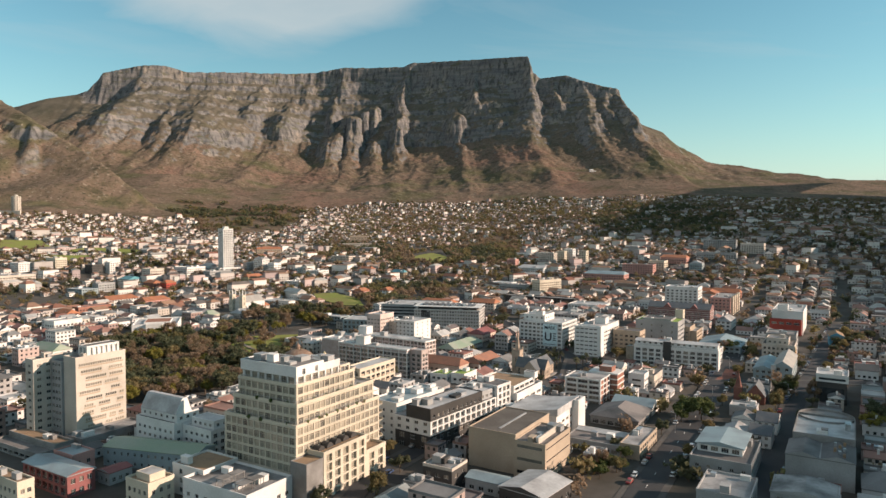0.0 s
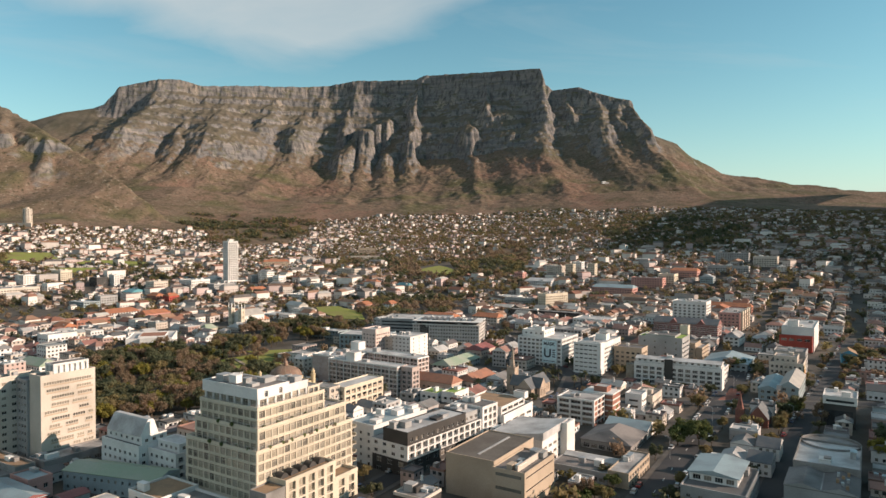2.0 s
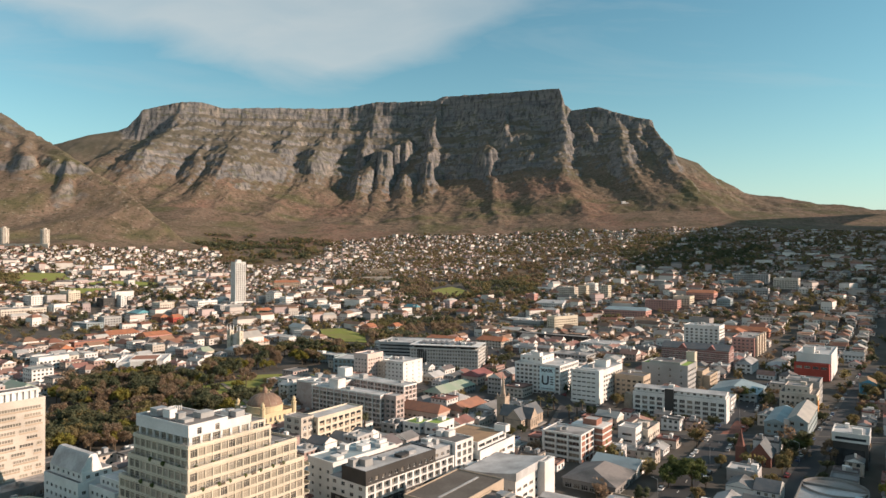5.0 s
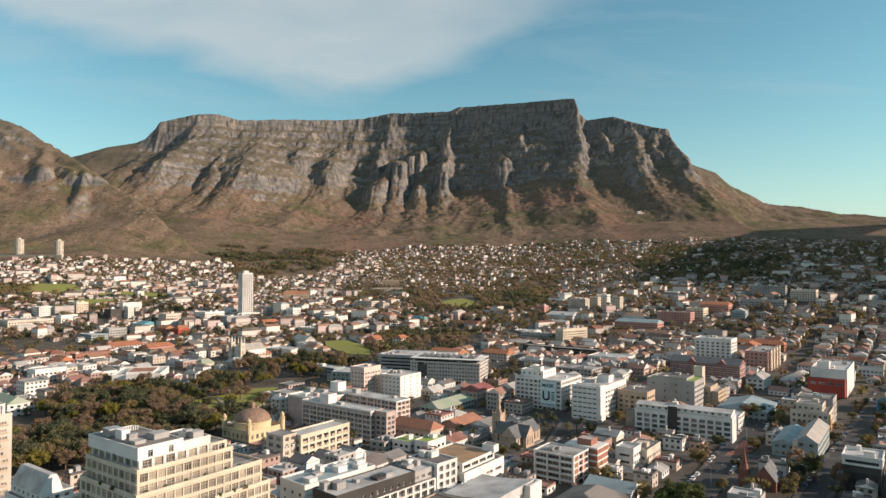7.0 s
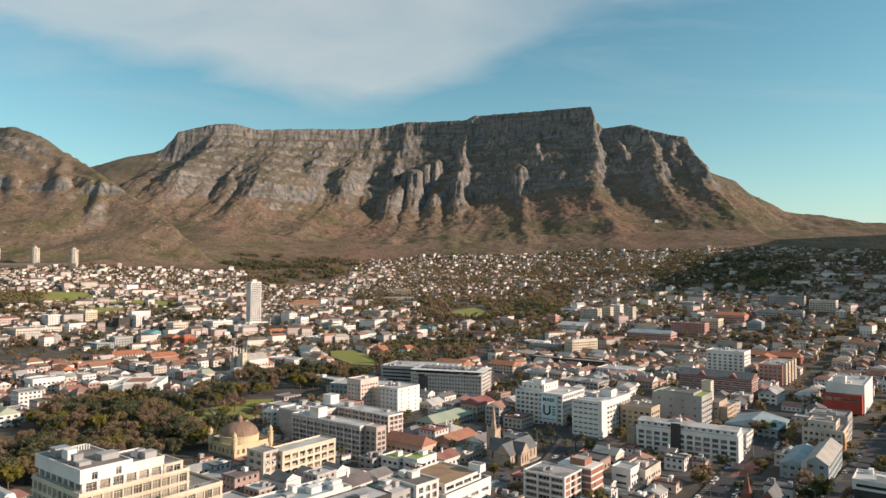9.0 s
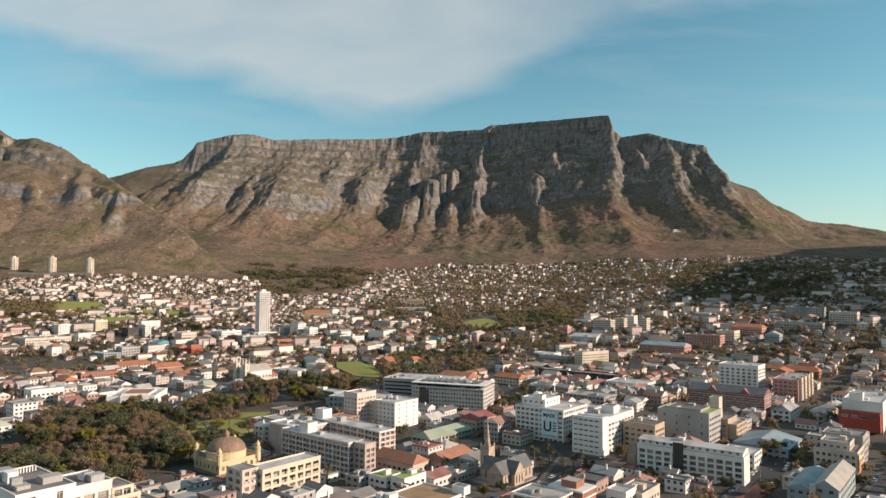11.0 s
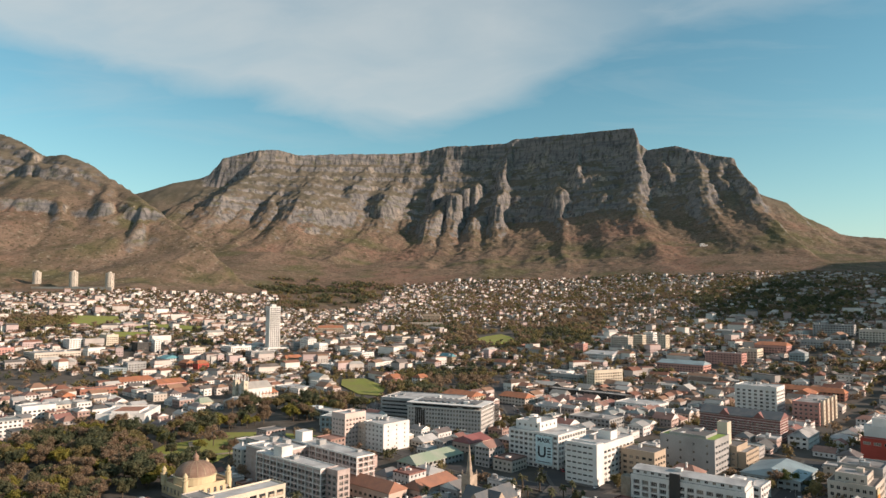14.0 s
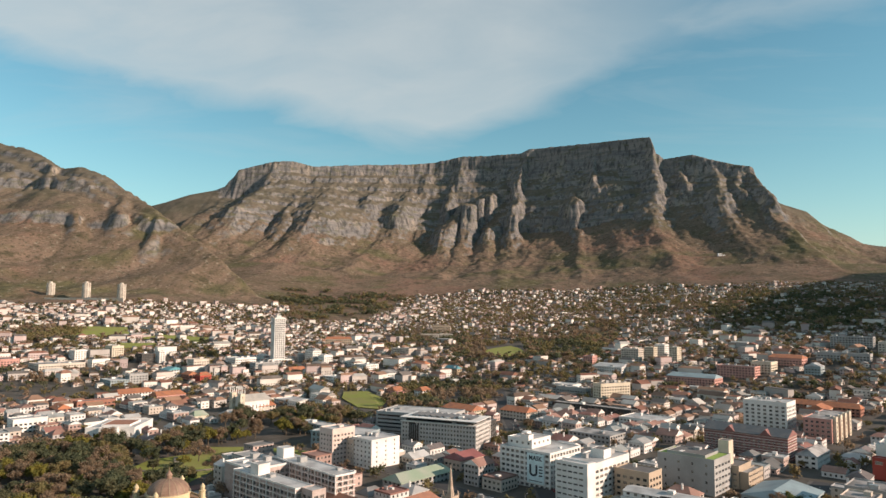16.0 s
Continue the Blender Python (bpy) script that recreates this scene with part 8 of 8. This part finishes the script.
dark_zone = in_poly(T[:, 0], T[:, 1], FOOT) | in_poly(T[:, 0], T[:, 1], WEST) | (T[:, 1] > 2500)
brown_zone = in_poly(T[:, 0], T[:, 1], WOOD) | in_poly(T[:, 0], T[:, 1], SLIP)
pick = np.clip(0.6 * rs.rand(len(T)) + 1.3 * (fractal(T[:, 0] / 48, T[:, 1] / 48, 2) - 0.5) + 0.2, 0, 1)
group = np.where(dark_zone, np.where(pick < 0.62, 2, np.where(pick < 0.82, 0, 1)), np.where(brown_zone, np.where(pick < 0.44, 1, np.where(pick < 0.68, 0, 2)), np.where(pick < 0.42, 0, np.where(pick < 0.74, 1, 2))))
for gi, (nm, mat, lab) in enumerate((("olive_trees", LEAF, "olive green garden trees among the houses"), ("winter_trees", LEAF_BROWN, "brown winter trees among the houses"), ("dark_trees", LEAF_DARK, "dark green pines and hedges below the slopes"))):
    for far in (False, True):
        sel = (group == gi) & ((T[:, 1] > 1150) == far)
        if not sel.any():
            continue
        C = np.stack([T[sel, 0], T[sel, 1], TZ[sel] + T[sel, 2] * 0.85], -1)
        clumps = 4 if far else 5
        rr = np.random.RandomState(40 + gi + 5 * far)
        CC = np.repeat(C, clumps, 0) + rr.normal(size=(len(C) * clumps, 3)) * np.repeat(T[sel, 2], clumps)[:, None] * (0.45, 0.45, 0.24)
        RRd = np.repeat(T[sel, 2], clumps) * rr.uniform(0.45, 0.85, len(CC))
        tagged(new(nm, foliage(nm, CC, RRd, 13 if far else 18, -0.31 if far else -0.25, 0.8, 50 + gi, mat, 0.48)), lab, "trees", kind="stuff")
    sel = (group == gi) & (T[:, 1] <= 1150)
    b = Build()
    for (x, y, r), z in zip(T[sel], TZ[sel]):
        limb(b, (x, y, z - 0.5), (x, y, z + r * 0.9), 0.22, 0.12, 4)
    tagged(new("tree_trunks", b.mesh("tree_trunks", [BARK])), "thin trunks of garden trees", "trunks", kind="stuff")


# ---- cars, lamps and the cable stations ----
def make_car():
    t = new("car")
    tagged(t, "parked passenger car at the kerb", "car", "parked cars")
    b = Build()
    L, W = 4.3, 1.75
    b.box(-L / 2, -W / 2, 0.3, L / 2, W / 2, 0.85, 0, True)
    b.quad([(-1.5, -0.7, 1.42), (0.7, -0.7, 1.42), (0.7, 0.7, 1.42), (-1.5, 0.7, 1.42)], 0)
    part("body", b.mesh("body", [CARPAINT]), t)
    g = Build()
    lo, hi = [(-2.0, -0.85), (1.3, -0.85), (1.3, 0.85), (-2.0, 0.85)], [(-1.5, -0.68), (0.7, -0.68), (0.7, 0.68), (-1.5, 0.68)]
    for k in range(4):
        p, q, r2, s2 = lo[k], lo[(k + 1) % 4], hi[(k + 1) % 4], hi[k]
        g.quad([(*p, 0.85), (*q, 0.85), (*r2, 1.41), (*s2, 1.41)], 0)
    part("cabin_glass", g.mesh("cabin_glass", [GLASS]), t)
    w = lathe([(0.01, -0.1), (0.31, -0.1), (0.31, 0.1), (0.01, 0.1)], 12)
    wheel = w.mesh("wheel", [RUBBER])
    for x in (-1.35, 1.35):
        for y in (-0.8, 0.8):
            part("wheel", wheel, t, place=pose(x, y, 0.31, 90, 0, 0))
    for y in (-0.6, 0.6):
        h = Build()
        h.box(L / 2 - 0.02, y - 0.18, 0.58, L / 2 + 0.03, y + 0.18, 0.74, 0, True)
        part("headlight", h.mesh("headlight", [METAL]), t)
    return t


car = make_car()
car_places = []
for line, offs, gap in ((ROAD_A, (-6.2, 6.2), 7.5), (ROAD_B, (-5.3, 5.3), 9), (ROAD_C, (-4, 4), 10), (ROAD_F, (-5.3,), 9)):
    for (x0, y0), (x1, y1) in zip(line[1:5], line[2:6]):
        ln = math.hypot(x1 - x0, y1 - y0)
        for k in range(int(ln / gap)):
            for o in offs:
                if rs.rand() < 0.42:
                    s = (k + 0.5) * gap / ln
                    dx, dy = (x1 - x0) / ln, (y1 - y0) / ln
                    car_places.append((x0 + (x1 - x0) * s - dy * o, y0 + (y1 - y0) * s + dx * o, math.degrees(math.atan2(dy, dx)) + (180 if o > 0 else 0)))
for k in range(36):
    car_places.append((262 + (k % 9) * 3.1 + (k // 9) * 4, 372 + (k // 9) * 9 + (k % 9) * 4.4, 145))
for i, (x, y, a) in enumerate(car_places[:150]):
    m = pose(x, y, ground_at(x, y) + (0.28 if i < len(car_places) - 36 else 0.05), 0, 0, a)
    if i == 0:
        car.matrix_basis = m
    else:
        copy_thing(car, m)


def make_lamp():
    t = new("street_lamp")
    tagged(t, "tall grey steel street lamp", "street lamp", "street lamps")
    b = Build()
    limb(b, (0, 0, -0.3), (0, 0, 9), 0.1, 0.06, 8)
    part("pole", b.mesh("pole", [METAL]), t)
    b = Build()
    limb(b, (0, 0, 8.9), (1.8, 0, 9.5), 0.05, 0.04, 6)
    part("arm", b.mesh("arm", [METAL]), t)
    b = Build()
    b.box(1.5, -0.16, 9.42, 2.3, 0.16, 9.58, 0, True)
    part("lantern", b.mesh("lantern", [METAL]), t)
    return t


lamp = make_lamp()
for i, (x, y, a) in enumerate(((149, 338, 150), (196, 420, 150), (226, 470, 150), (204, 448, 100), (112, 292, 150), (190, 340, 150), (252, 430, 150), (96, 470, 60), (75, 690, 170), (310, 640, 150))):
    m = pose(x, y, ground_at(x, y) + 0.2, 0, 0, a)
    if i == 0:
        lamp.matrix_basis = m
    else:
        copy_thing(lamp, m)

for name, lab, x, y, s in (("cable_station", "small pale cable station on the summit edge", 578, 3758, 1.0), ("lower_cable_station", "white lower cable station on the slope", 690, 2750, 1.1)):
    t = thing(name, lab, "cable station", x, y, ground_at(x, y) - 1, 10)
    block(t, 0, 0, 14 * s, 9, 0, 11 * s, WHITE if s > 1 else STONE, (3.5, 4, 2.5, 1.6, 0.9, 0.4, "none"), None, far=True, parapet=0.4)
    block(t, 14 * s, 1, 12, 8, 0, 7, WHITE if s > 1 else STONE, (3.5, 4, 2.5, 1.6, 0.9, 0.4, "none"), None, far=True, parapet=0.4)
